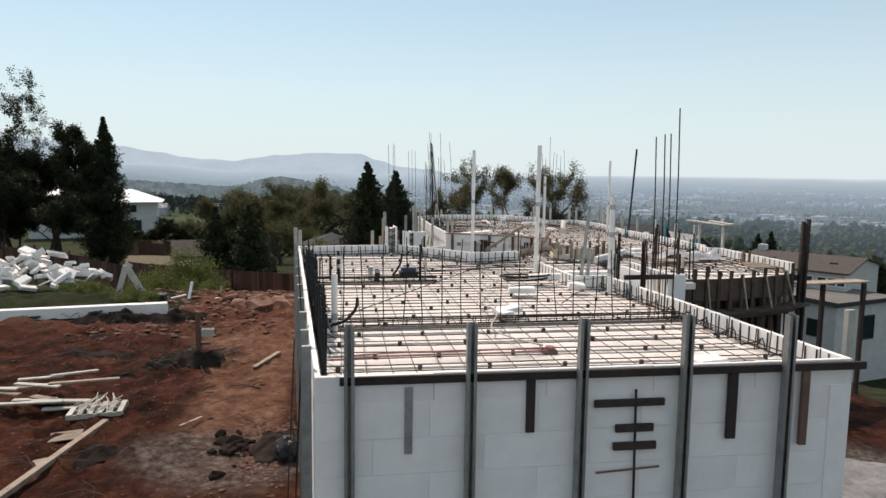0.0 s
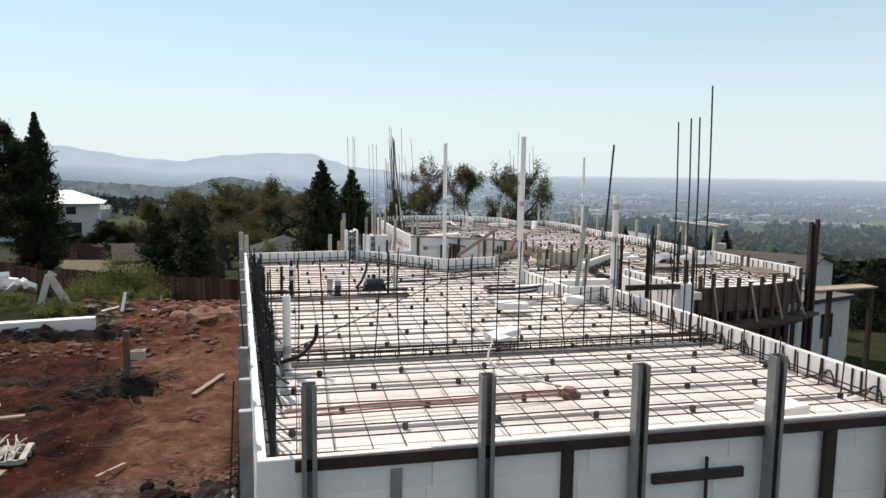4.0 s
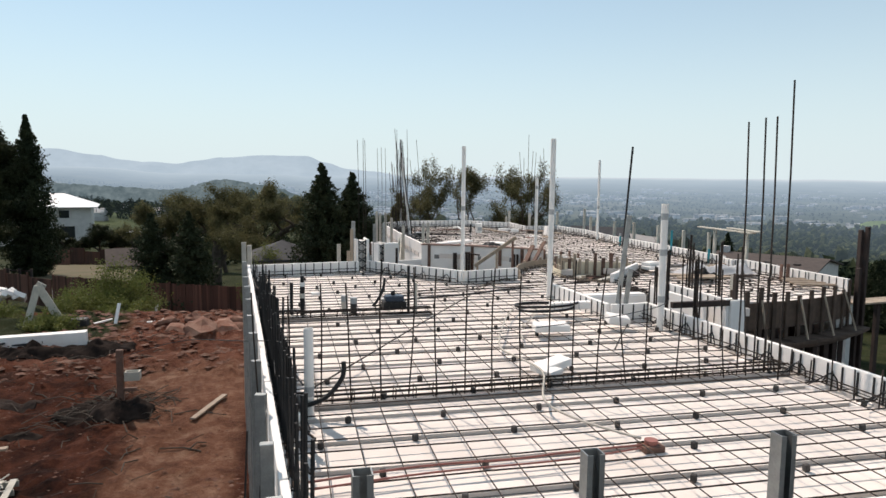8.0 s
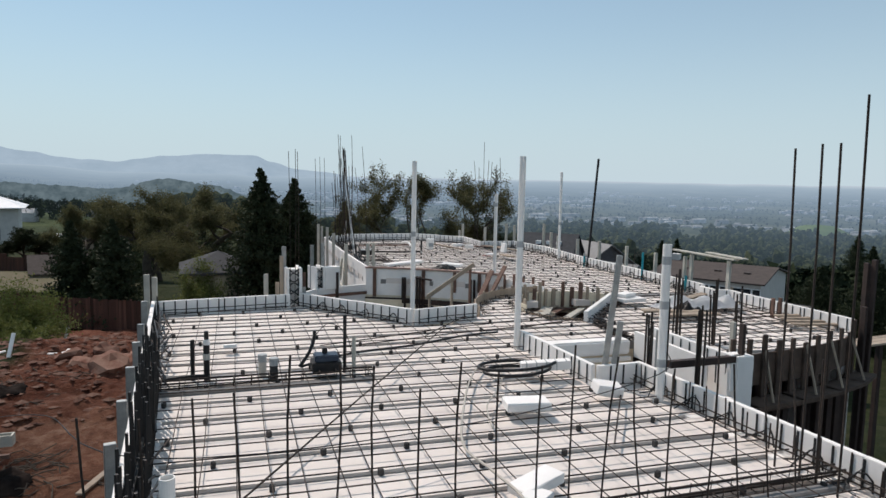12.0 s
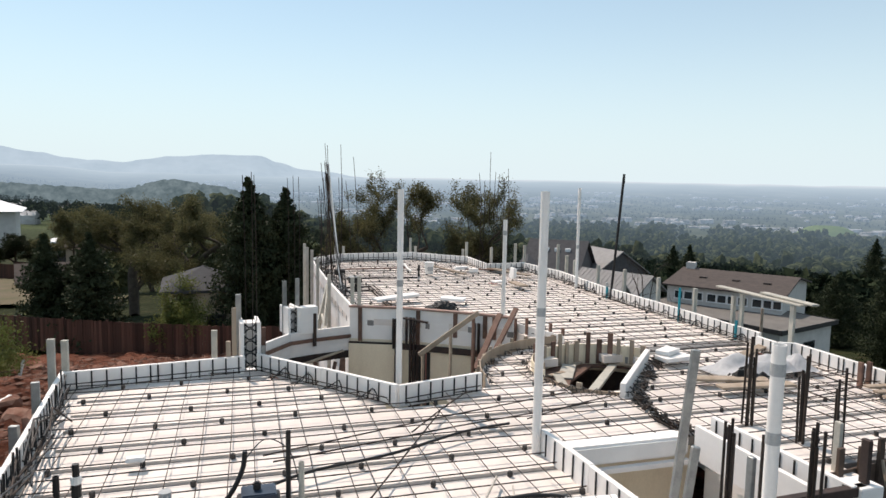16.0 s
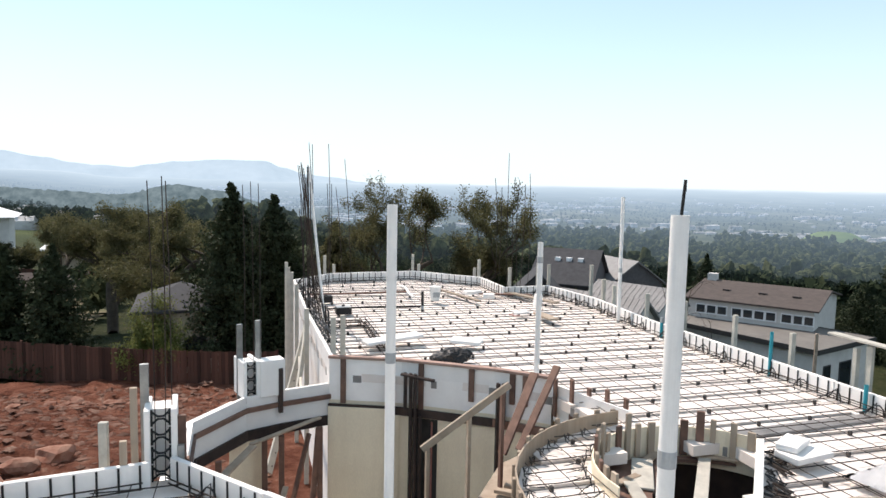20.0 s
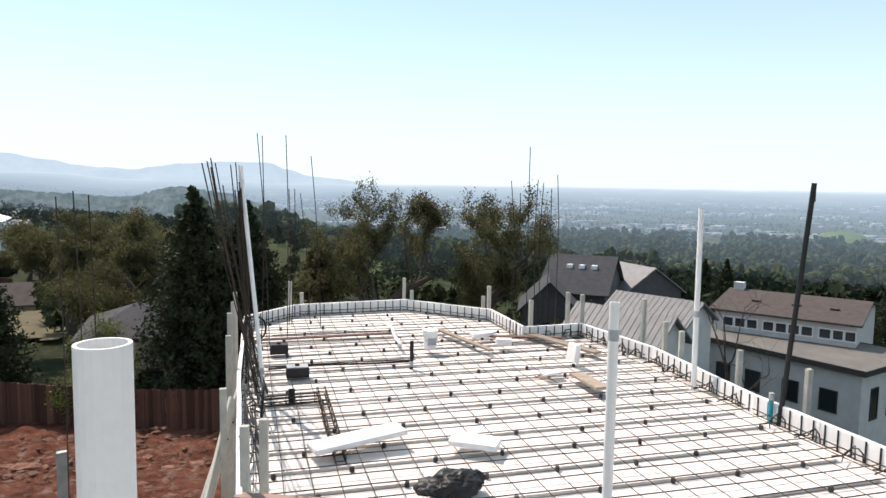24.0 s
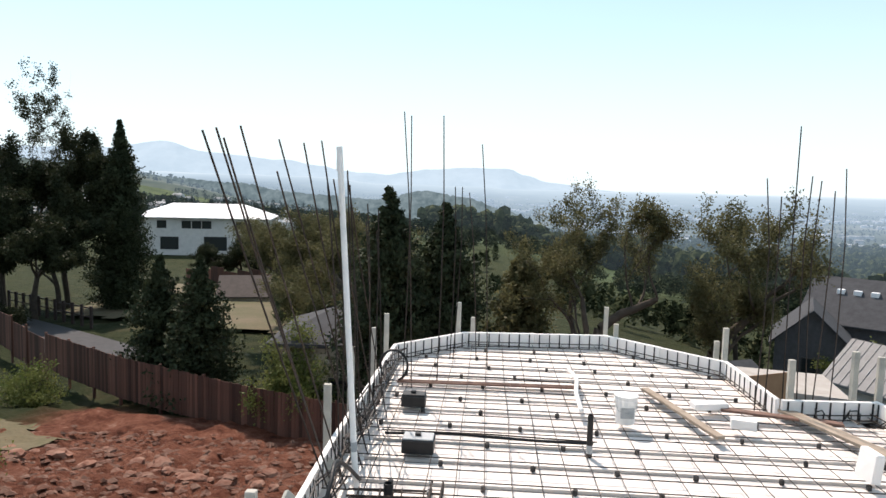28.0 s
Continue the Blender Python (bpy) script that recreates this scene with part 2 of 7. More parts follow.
# ---- building blocks ----
def box(bm, x0, x1, y0, y1, z0, z1, m=None):
    vs = [bm.verts.new(Vector(v) if m is None else m @ Vector(v)) for v in
          ((x0, y0, z0), (x1, y0, z0), (x1, y1, z0), (x0, y1, z0), (x0, y0, z1), (x1, y0, z1), (x1, y1, z1), (x0, y1, z1))]
    for f in ((3, 2, 1, 0), (4, 5, 6, 7), (0, 1, 5, 4), (1, 2, 6, 5), (2, 3, 7, 6), (3, 0, 4, 7)):
        bm.faces.new([vs[i] for i in f])
    return vs


def bevel(bm, w, seg=1):
    bmesh.ops.bevel(bm, geom=list(bm.edges), offset=w, segments=seg, affect="EDGES", clamp_overlap=True)


def tube(bm, pts, r, n=6, cap=True):
    """A round bar or pipe through the points; r is one radius or one for each point."""
    pts = [Vector(p) for p in pts]
    rs = r if isinstance(r, (list, tuple)) else [r] * len(pts)
    rings, side = [], None
    for i, p in enumerate(pts):
        d = (pts[min(i + 1, len(pts) - 1)] - pts[max(i - 1, 0)]).normalized()
        side = d.orthogonal().normalized() if side is None else (side - side.dot(d) * d).normalized()
        up = d.cross(side)
        rings.append([bm.verts.new(p + rs[i] * (math.cos(2 * math.pi * k / n) * side + math.sin(2 * math.pi * k / n) * up)) for k in range(n)])
    for a, b in zip(rings, rings[1:]):
        for k in range(n):
            bm.faces.new((a[k], a[(k + 1) % n], b[(k + 1) % n], b[k]))
    if cap:
        bm.faces.new(rings[0][::-1])
        bm.faces.new(rings[-1])


def prism(bm, poly, z0, z1):
    lo = [bm.verts.new((x, y, z0)) for x, y in poly]
    hi = [bm.verts.new((x, y, z1)) for x, y in poly]
    n = len(poly)
    bm.faces.new(lo[::-1])
    bm.faces.new(hi)
    for i in range(n):
        bm.faces.new((lo[i], lo[(i + 1) % n], hi[(i + 1) % n], hi[i]))


def mesh_of(name, bm, material, smooth=False):
    bmesh.ops.recalc_face_normals(bm, faces=bm.faces)
    me = bpy.data.meshes.new(name)
    bm.to_mesh(me)
    bm.free()
    me.materials.append(material)
    if smooth:
        for p in me.polygons:
            p.use_smooth = True
    return me


def part(name, bm, material, parent, label="", m=None, smooth=False):
    """Links a bmesh, or a mesh made before, as one object under a thing or a part."""
    me = bm if isinstance(bm, bpy.types.Mesh) else mesh_of(name, bm, material, smooth)
    ob = new(name, me)
    ob.parent = parent
    if m is not None:
        ob.matrix_basis = m
    if label:
        tagged(ob, label)
    return ob


def thing(name, label, category, group="", kind="", at=(0, 0, 0), rz=0.0):
    ob = new(name)
    ob.empty_display_size = 0.2
    ob.matrix_basis = pose(*at, 0, 0, rz)
    return tagged(ob, label, category, group, kind)


def solid(name, bm, material, label, category, group="", kind="", m=None, smooth=False):
    ob = new(name, mesh_of(name, bm, material, smooth))
    if m is not None:
        ob.matrix_basis = m
    return tagged(ob, label, category, group, kind)


def along(a, b):
    """The pose at a whose x axis points to b on plan, and the distance."""
    a, b = Vector((*a, 0)), Vector((*b, 0))
    d = b - a
    return Matrix.Translation(a) @ Matrix.Rotation(math.atan2(d.y, d.x), 4, "Z"), d.length


rnd = random.Random(7)
WALL_TOP, DECK, GROUND = 3.50, 3.20, 0.2


# ---- ground and distance ----
def sstep(a, b, v):
    t = min(max((v - a) / (b - a), 0.0), 1.0)
    return t * t * (3 - 2 * t)


def terrain(x, y):
    """Height of the land: a levelled red site on a shoulder, falling to a wide valley ahead and to the right."""
    z = 0.2
    inside = sstep(-1.3, -0.2, x) * (1 - sstep(12, 13, x)) * sstep(-0.5, 0.5, y) * (1 - sstep(27, 28.5, y))
    z += 0.10 * sstep(13.0, 16.5, y) * (1 - sstep(13, 15, x)) * (1 - inside)
    z -= 2.85 * sstep(20.5, 38.0, y + 0.12 * x) + 0.73 * sstep(38.3, 41.0, y)
    z -= (4.5 * sstep(12.6, 24.0, x) + 4.5 * sstep(28, 48, x)) * (1 - 0.55 * sstep(29.5, 36, y) * (1 - sstep(22, 34, x)))
    z -= 6.0 * sstep(42, 135, y)
    z -= 46.0 * sstep(70, 620, 0.75 * x + 0.66 * y)
    z += 26.0 * sstep(1500, 4800, math.hypot(x, y))
    z += 30.0 * sstep(-40, -420, x + 0.15 * y) * sstep(90, 420, y)
    if y < 45 and -25 < x < 25:
        k = 1.0 if not (-1.2 < x < 13 and 0 < y < 29) else 0.2
        z += k * (0.16 * noise.noise((x * 0.5, y * 0.5, 0)) + 0.10 * noise.noise((x * 1.7, y * 1.7, 3)) + 0.06 * noise.noise((x * 4, y * 4, 7)))
        z += k * (0.20 * abs(noise.noise((x * 1.1, y * 1.1, 21))) + 0.12 * abs(noise.noise((x * 2.7, y * 2.7, 25)))) * sstep(14, 17, y) + k * 0.05 * noise.noise((x * 2.6, y * 2.6, 17))
        if x < 0.5 and y > 2:
            z += k * (0.10 * noise.noise((x * 2.1, y * 2.1, 31)) + 0.07 * noise.noise((x * 3.6, y * 3.6, 37)) + 0.10 * max(0.0, noise.noise((x * 1.2, y * 1.2, 41)))) * (1 - 0.75 * sstep(-3.2, -2.4, x) * (1 - sstep(14, 16, y)))
        if x < 3:
            z += 0.14 * max(0, noise.noise((x * 0.4, y * 0.4, 11))) * sstep(15, 18, y) * (1 - sstep(28.5, 31, y)) * (1 - inside)
    elif math.hypot(x, y) > 120:
        z += 7 * noise.noise((x * 0.006, y * 0.006, 5)) * sstep(120, 500, math.hypot(x, y))
    return z


def graded(lo, hi, step, far, grow):
    vals = list(np.arange(lo, hi + step * 0.5, step))
    for sign, start in ((1, vals[-1]), (-1, vals[0])):
        v, s = start, step
        while abs(v) < far:
            s *= grow
            v += sign * s
            vals.append(v)
    return sorted(vals)


def build_ground():
    xs, ys = graded(-15, 14, 0.20, 4900, 1.24), graded(-3, 33, 0.20, 4900, 1.22)
    verts = [(x, y, terrain(x, y)) for y in ys for x in xs]
    w = len(xs)
    faces = [(j * w + i, j * w + i + 1, (j + 1) * w + i + 1, (j + 1) * w + i) for j in range(len(ys) - 1) for i in range(w - 1)]
    me = bpy.data.meshes.new("ground")
    me.from_pydata(verts, [], faces)
    col = me.color_attributes.new("zones", "FLOAT_COLOR", "POINT")
    data = np.zeros((len(verts), 4), dtype=np.float32)
    dust = np.zeros(len(verts), dtype=np.float32)
    for i, (x, y, z) in enumerate(verts):
        wob = 1.6 * noise.noise((x * 0.4, y * 0.4, 2))
        site = sstep(-14, -12, x + wob) * (1 - sstep(39.0, 40.5, y + wob))
        bank = sstep(17.5, 19.5, y + wob) * (1 - sstep(-6.0, -4.8, x + wob)) * (1 - sstep(25, 27, y + wob) * sstep(-11, -9, x))
        right = sstep(14, 16, x + wob)
        g = max(1 - site, bank, right)
        grav = max(0.7 * (1 - sstep(0.5, 1.9, math.hypot((x + 1.6) * 0.8, y - 6.0) + 0.8 * wob)), 1 - sstep(1.5, 3.0, math.hypot(x - 9.6, y - 3.4) + 0.5 * wob))
        data[i] = (g, sstep(130, 300, math.hypot(x, y)), grav, max(sstep(15.0, 19.0, y + 2 * wob), 0.85 * sstep(-3.0, -2.2, x + 0.6 * wob) * (1 - sstep(-1.0, -0.6, x)) * sstep(4.5, 7.0, y)))
        # unseen ground before the front wall made pale gravel to bounce light on it
        grav = max(grav, 1 - sstep(-1.6, -0.4, y + 0.3 * wob))
        data[i][2] = grav
        path = sstep(-3.3, -2.2, x + 0.5 * wob + 0.10 * (y - 9)) * (1 - sstep(-0.9, -0.5, x)) * sstep(3.5, 6.0, y) * (1 - sstep(15.5, 18.0, y + wob))
        dust[i] = 0.75 * path
    col.data.foreach_set("color", data.ravel())
    me.attributes.new("dust", "FLOAT", "POINT").data.foreach_set("value", dust)
    me.materials.append(ground_mat())
    for p in me.polygons:
        p.use_smooth = True
    return tagged(new("ground", me), "red clay building site falling to a wooded valley", "ground", kind="structure")


build_ground()


def ridge(name, y, profile, z0, material, label, rough=5.0, crowns=0.0):
    """A far range of hills: profile gives places across and heights; crowns is the unevenness of its treetops."""
    bm = bmesh.new()
    rows, grid = 5, []
    px, ph = [p[0] for p in profile], [p[1] for p in profile]
    for j in range(rows):
        f = j / (rows - 1)
        line = []
        for i in range(641):
            x = px[0] + (px[-1] - px[0]) * i / 640
            k = max(q for q in range(len(px) - 1) if px[q] <= x)
            u = (x - px[k]) / (px[k + 1] - px[k])
            h = ph[k] + (ph[k + 1] - ph[k]) * (0.5 - 0.5 * math.cos(math.pi * u))
            h += rough * noise.noise((x * 0.006, y * 0.01, 4)) + 0.4 * rough * noise.noise((x * 0.02, y * 0.01, 9)) + crowns * noise.noise((x * 0.21, f * 9, 2))
            line.append(bm.verts.new((x, y - 0.07 * y * (1 - f), z0 + (h - z0) * f ** 0.8)))
        grid.append(line)
    for a, b in zip(grid, grid[1:]):
        for i in range(640):
            bm.faces.new((a[i], a[i + 1], b[i + 1], b[i]))
    return solid(name, bm, material, label, "hills", kind="structure", smooth=True)


# blue haze of distance painted into the glow of both ranges
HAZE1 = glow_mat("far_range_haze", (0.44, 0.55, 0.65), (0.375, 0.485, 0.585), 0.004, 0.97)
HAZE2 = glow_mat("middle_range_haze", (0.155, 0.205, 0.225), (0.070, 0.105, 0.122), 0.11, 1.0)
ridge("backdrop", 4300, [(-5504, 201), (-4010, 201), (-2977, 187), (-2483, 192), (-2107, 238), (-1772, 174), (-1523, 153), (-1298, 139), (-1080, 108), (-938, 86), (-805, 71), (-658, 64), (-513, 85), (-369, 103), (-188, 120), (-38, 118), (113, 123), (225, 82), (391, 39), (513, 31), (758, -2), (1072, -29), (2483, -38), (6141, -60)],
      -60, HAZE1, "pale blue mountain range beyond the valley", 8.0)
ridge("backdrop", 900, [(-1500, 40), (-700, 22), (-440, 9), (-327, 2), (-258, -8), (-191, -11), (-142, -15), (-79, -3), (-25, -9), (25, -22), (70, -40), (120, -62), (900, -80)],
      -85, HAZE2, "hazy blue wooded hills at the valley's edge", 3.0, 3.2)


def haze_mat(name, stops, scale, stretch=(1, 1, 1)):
    """Lit land with blue haze painted over it as emission: the attribute far tells how much."""
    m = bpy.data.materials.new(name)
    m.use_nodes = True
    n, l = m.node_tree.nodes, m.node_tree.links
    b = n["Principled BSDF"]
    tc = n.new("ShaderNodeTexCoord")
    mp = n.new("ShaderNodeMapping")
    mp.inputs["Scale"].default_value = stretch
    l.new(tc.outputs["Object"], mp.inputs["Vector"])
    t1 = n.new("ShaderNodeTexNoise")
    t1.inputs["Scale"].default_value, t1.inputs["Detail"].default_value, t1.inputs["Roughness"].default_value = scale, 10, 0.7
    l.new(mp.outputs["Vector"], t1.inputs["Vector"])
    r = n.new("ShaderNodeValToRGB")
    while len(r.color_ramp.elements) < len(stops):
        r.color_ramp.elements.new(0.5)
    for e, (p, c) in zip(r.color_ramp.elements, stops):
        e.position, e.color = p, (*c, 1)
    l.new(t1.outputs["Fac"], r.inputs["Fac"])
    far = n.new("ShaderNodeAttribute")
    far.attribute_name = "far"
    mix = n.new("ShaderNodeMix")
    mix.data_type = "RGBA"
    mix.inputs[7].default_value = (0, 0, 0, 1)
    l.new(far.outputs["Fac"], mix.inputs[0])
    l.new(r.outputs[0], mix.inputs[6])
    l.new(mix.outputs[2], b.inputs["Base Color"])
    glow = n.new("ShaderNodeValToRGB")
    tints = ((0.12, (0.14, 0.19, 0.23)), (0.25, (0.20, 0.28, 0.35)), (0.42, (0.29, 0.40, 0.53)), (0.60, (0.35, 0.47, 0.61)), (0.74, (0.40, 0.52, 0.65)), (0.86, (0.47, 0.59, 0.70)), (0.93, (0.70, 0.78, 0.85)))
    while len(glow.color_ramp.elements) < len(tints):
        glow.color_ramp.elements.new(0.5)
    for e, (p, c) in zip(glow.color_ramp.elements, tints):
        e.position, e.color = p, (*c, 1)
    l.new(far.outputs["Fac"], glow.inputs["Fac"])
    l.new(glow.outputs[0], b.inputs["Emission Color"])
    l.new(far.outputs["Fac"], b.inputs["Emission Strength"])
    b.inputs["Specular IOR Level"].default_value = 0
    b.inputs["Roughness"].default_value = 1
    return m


# how much haze is painted in at distance r
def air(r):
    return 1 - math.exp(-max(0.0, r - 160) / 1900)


VALLEY = haze_mat("valley_land_haze", [(0.36, (0.035, 0.045, 0.03)), (0.50, (0.07, 0.08, 0.05)), (0.60, (0.11, 0.115, 0.075)), (0.70, (0.22, 0.21, 0.19))], 0.012, (1, 0.35, 1))
WOODS = haze_mat("far_woods_haze", [(0.34, (0.014, 0.020, 0.011)), (0.48, (0.040, 0.048, 0.025)), (0.60, (0.082, 0.090, 0.047)), (0.70, (0.135, 0.135, 0.075))], 0.16)
DARKWOODS = haze_mat("far_conifers_haze", [(0.36, (0.014, 0.022, 0.015)), (0.55, (0.034, 0.045, 0.026)), (0.68, (0.07, 0.078, 0.04))], 0.12)
MEADOW = haze_mat("meadow_grass_haze", [(0.35, (0.11, 0.16, 0.05)), (0.6, (0.17, 0.22, 0.07))], 0.03)
TOWN = haze_mat("far_town_haze", [(0.4, (0.20, 0.19, 0.18)), (0.5, (0.36, 0.35, 0.34)), (0.6, (0.55, 0.55, 0.55))], 0.05)


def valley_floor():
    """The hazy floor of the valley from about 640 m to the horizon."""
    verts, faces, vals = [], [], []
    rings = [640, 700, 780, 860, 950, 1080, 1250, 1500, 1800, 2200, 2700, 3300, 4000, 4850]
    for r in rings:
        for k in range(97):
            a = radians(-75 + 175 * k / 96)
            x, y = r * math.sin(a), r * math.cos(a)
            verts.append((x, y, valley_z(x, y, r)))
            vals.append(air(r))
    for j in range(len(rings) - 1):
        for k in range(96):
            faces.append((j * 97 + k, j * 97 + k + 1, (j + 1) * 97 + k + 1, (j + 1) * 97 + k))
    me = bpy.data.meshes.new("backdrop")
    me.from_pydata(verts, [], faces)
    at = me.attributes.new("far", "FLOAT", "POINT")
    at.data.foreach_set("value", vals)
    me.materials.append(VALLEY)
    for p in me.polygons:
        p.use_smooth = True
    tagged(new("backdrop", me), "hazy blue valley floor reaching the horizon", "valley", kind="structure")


def valley_z(x, y, r):
    return terrain(x, y) + (2.0 if r > 690 else -6.0) + 0.010 * (r - 640)


valley_floor()
# ---- the building: outline of the walls on plan ----
FL, FR = (0.34, 0.16), (6.66, 0.24)
R1, B1, A1 = (6.28, 7.05), (5.58, 7.02), (5.45, 9.15)
WC, N1, N2, WA, ARC0 = (-0.60, 12.98), (2.02, 13.40), (2.26, 13.48), (4.13, 11.25), (5.50, 11.60)
ARC_C, ARC_R = (8.0, 11.6), 2.35
ARC = [(ARC_C[0] + ARC_R * math.cos(radians(a)), ARC_C[1] + ARC_R * math.sin(radians(a))) for a in range(176, 94, -9)]
CW0, CW1, CW2, CW3 = (4.38, 17.42), (5.55, 16.95), (6.9, 16.05), (7.62, 15.40)
FAR = [(4.32, 22.0), (4.38, 26.65), (5.62, 27.95), (8.45, 28.25), (10.30, 26.45), (10.32, 24.35), (11.72, 24.45), (12.05, 22.0), (11.85, 19.0), (12.0, 13.0)]
WING = [(11.70, 12.75), (11.70, 12.25), (12.0, 12.1), (12.0, 8.75)]
FORM = [(12.0, 8.75), (11.4, 8.42), (10.6, 8.14), (9.6, 7.93), (8.6, 7.80), (7.85, 7.72)]
BOXR, BOXT = (7.80, 6.98), (7.72, 9.05)
DECK_POLY = [FL, FR, R1, B1, A1, (7.72, 9.12), (7.85, 7.72)] + FORM[::-1][1:] + WING[::-1][1:] + FAR[::-1] + [CW0, CW1, CW2, CW3] + ARC[::-1] + [ARC0, WA, N2, N1, WC]
HOLE_C, HOLE_R = (8.02, 12.09), 1.30
CHORD = ((7.52, 10.78), (9.14, 12.60))


def spans(y, inset=0.0):
    """The stretches of x that lie on the deck at y, with the stair hole cut out."""
    xs, n = [], len(DECK_POLY)
    for i in range(n):
        (xa, ya), (xb, yb) = DECK_POLY[i], DECK_POLY[(i + 1) % n]
        if (ya <= y) != (yb <= y):
            xs.append(xa + (y - ya) / (yb - ya) * (xb - xa))
    xs.sort()
    out = [(a + inset, b - inset) for a, b in zip(xs[::2], xs[1::2])]
    h = HOLE_R ** 2 - (y - HOLE_C[1]) ** 2
    if h > 0:
        h = math.sqrt(h) + inset
        (cx, cy), (dx, dy) = CHORD
        lo, hi = HOLE_C[0] - h, min(HOLE_C[0] + h, cx + (y - cy) * (dx - cx) / (dy - cy) + inset)
        cut = []
        for a, b in out:
            if a < lo < b and hi > lo:
                cut.append((a, lo))
                if hi < b:
                    cut.append((hi, b))
            else:
                cut.append((a, b))
        out = cut
    return [(a, b) for a, b in out if b - a > 0.12]


def spans_y(x, inset=0.0):
    ys, n = [], len(DECK_POLY)
    for i in range(n):
        (xa, ya), (xb, yb) = DECK_POLY[i], DECK_POLY[(i + 1) % n]
        if (xa <= x) != (xb <= x):
            ys.append(ya + (x - xa) / (xb - xa) * (yb - ya))
    ys.sort()
    out = [(a + inset, b - inset) for a, b in zip(ys[::2], ys[1::2])]
    h = HOLE_R ** 2 - (x - HOLE_C[0]) ** 2
    if h > 0:
        h = math.sqrt(h) + inset
        (cx, cy), (dx, dy) = CHORD
        lo, hi = max(HOLE_C[1] - h, cy + (x - cx) * (dy - cy) / (dx - cx) - inset), HOLE_C[1] + h
        out = [q for a, b in out for q in (((a, lo), (hi, b)) if a < lo < hi < b else ((a, b),))]
    return [(a, b) for a, b in out if b - a > 0.12]


# ---- walls ----
THICK = 0.29
wall_count = [0]


def foam_wall(name, a, b, z0, z1, label, course=0.406, block=1.22, side=1, inner=FOAM, pieces=True):
    """A wall of foam forms from a to b on plan; its outer face runs along a-b and its body lies to the left of that line.
    The outer blocks are pieces with recessed joints on a core."""
    m, length = along(a, b)
    bm = bmesh.new()
    box(bm, 0.0, length, 0.012 * side if pieces else 0, THICK * side, z0, z1 - 0.004)
    wall = tagged(new(name, mesh_of(name, bm, inner)), label, "wall", kind="structure")
    wall.matrix_basis = m
    if pieces:
        meshes = {}
        rows = int(math.ceil((z1 - z0) / course))
        for r in range(rows):
            top = z1 - r * course
            bottom = max(top - course, z0)
            x = -block * (0.5 if r % 2 else 0.0)
            while x < length - 0.02:
                x0, x1 = max(x, 0), min(x + block, length)
                x += block
                if x1 - x0 < 0.03:
                    continue
                key = (round(x1 - x0, 3), round(top - bottom, 3))
                if key not in meshes:
                    q = bmesh.new()
                    box(q, 0.0016, key[0] - 0.0016, -0.0005, 0.011, 0.0016, key[1] - 0.0016)
                    if side < 0:
                        for v in q.verts:
                            v.co.y = -v.co.y
                    meshes[key] = mesh_of("foam_block", q, FOAM)
                part("foam_block", meshes[key], None, wall, m=pose(x0, rnd.uniform(-0.0025, 0) * side, bottom))
    return wall


foam_wall("wall_south", FL, FR, GROUND - 0.3, WALL_TOP - 0.30, "white foam-block wall with boards and steel posts")
foam_wall("wall_west", WC, FL, GROUND - 0.3, WALL_TOP - 0.30, "white foam-block side wall beside red clay")
foam_wall("wall_east", FR, R1, GROUND - 0.6, WALL_TOP - 0.30, "white foam-block wall facing the neighbours", pieces=False)
foam_wall("wall_north", N1, WC, GROUND - 0.3, WALL_TOP - 0.30, "white foam-block wall behind the first deck", pieces=False)

# slab edge: one leaf of foam standing above the deck, with dark web ends on its inner face
web_bm = bmesh.new()
box(web_bm, -0.011, 0.011, 0, 0.012, 0.015, 0.285)
WEB = mesh_of("web", web_bm, BLACK)


def slab_edge(pts, label, z0=DECK, z1=WALL_TOP, leaf=0.064, pitch=0.203, webs=True, name="slab_edge_form"):
    """Foam edge panels along pts; the deck lies to the left of the line."""
    edge = tagged(new(name), label, "edge form", "foam slab edges")
    edge.location = (*pts[0], z0)
    for a, b in zip(pts, pts[1:]):
        m, length = along(a, b)
        m = Matrix.Translation((0, 0, z0)) @ m
        count = max(1, round(length / 1.22))
        step = length / count
        for k in range(count):
            bm = bmesh.new()
            box(bm, 0.002, step - 0.002, 0, leaf, -0.02, z1 - z0 + rnd.uniform(-0.006, 0.006))
            bevel(bm, 0.006)
            ob = part("foam_panel", bm, FOAM, edge, m=edge.matrix_basis.inverted() @ Matrix.Translation((0, 0, 0)) @ m @ pose(k * step, 0, 0, rnd.uniform(-0.8, 0.8)))
            if webs:
                x = pitch * 0.5
                while x < step:
                    part("web", WEB, None, ob, m=pose(x, leaf - 0.002, 0) @ Matrix.Diagonal((1, 1, (z1 - z0) / 0.30, 1)))
                    x += pitch
    return edge


bpy.context.view_layer.update()
slab_edge([FL, FR], "white foam slab edge along the front wall")
slab_edge([FR, R1], "white foam slab edge with dark web lines")
slab_edge([R1, B1, A1], "white foam edge round the stair shaft")
slab_edge([ARC0, WA, N2], "white foam slab edge beside the courtyard")
slab_edge([N1, WC], "white foam slab edge at the back of the deck")
slab_edge([WC, FL], "white foam slab edge beside the red clay")
slab_edge(FAR[::-1] + [CW0], "white foam slab edge round the far deck")
slab_edge(WING[::-1], "white foam slab edge of the side deck")

# ---- deck ----
deck = tagged(new("floor"), "white foam deck panels with steel seams", "deck floor", kind="structure")


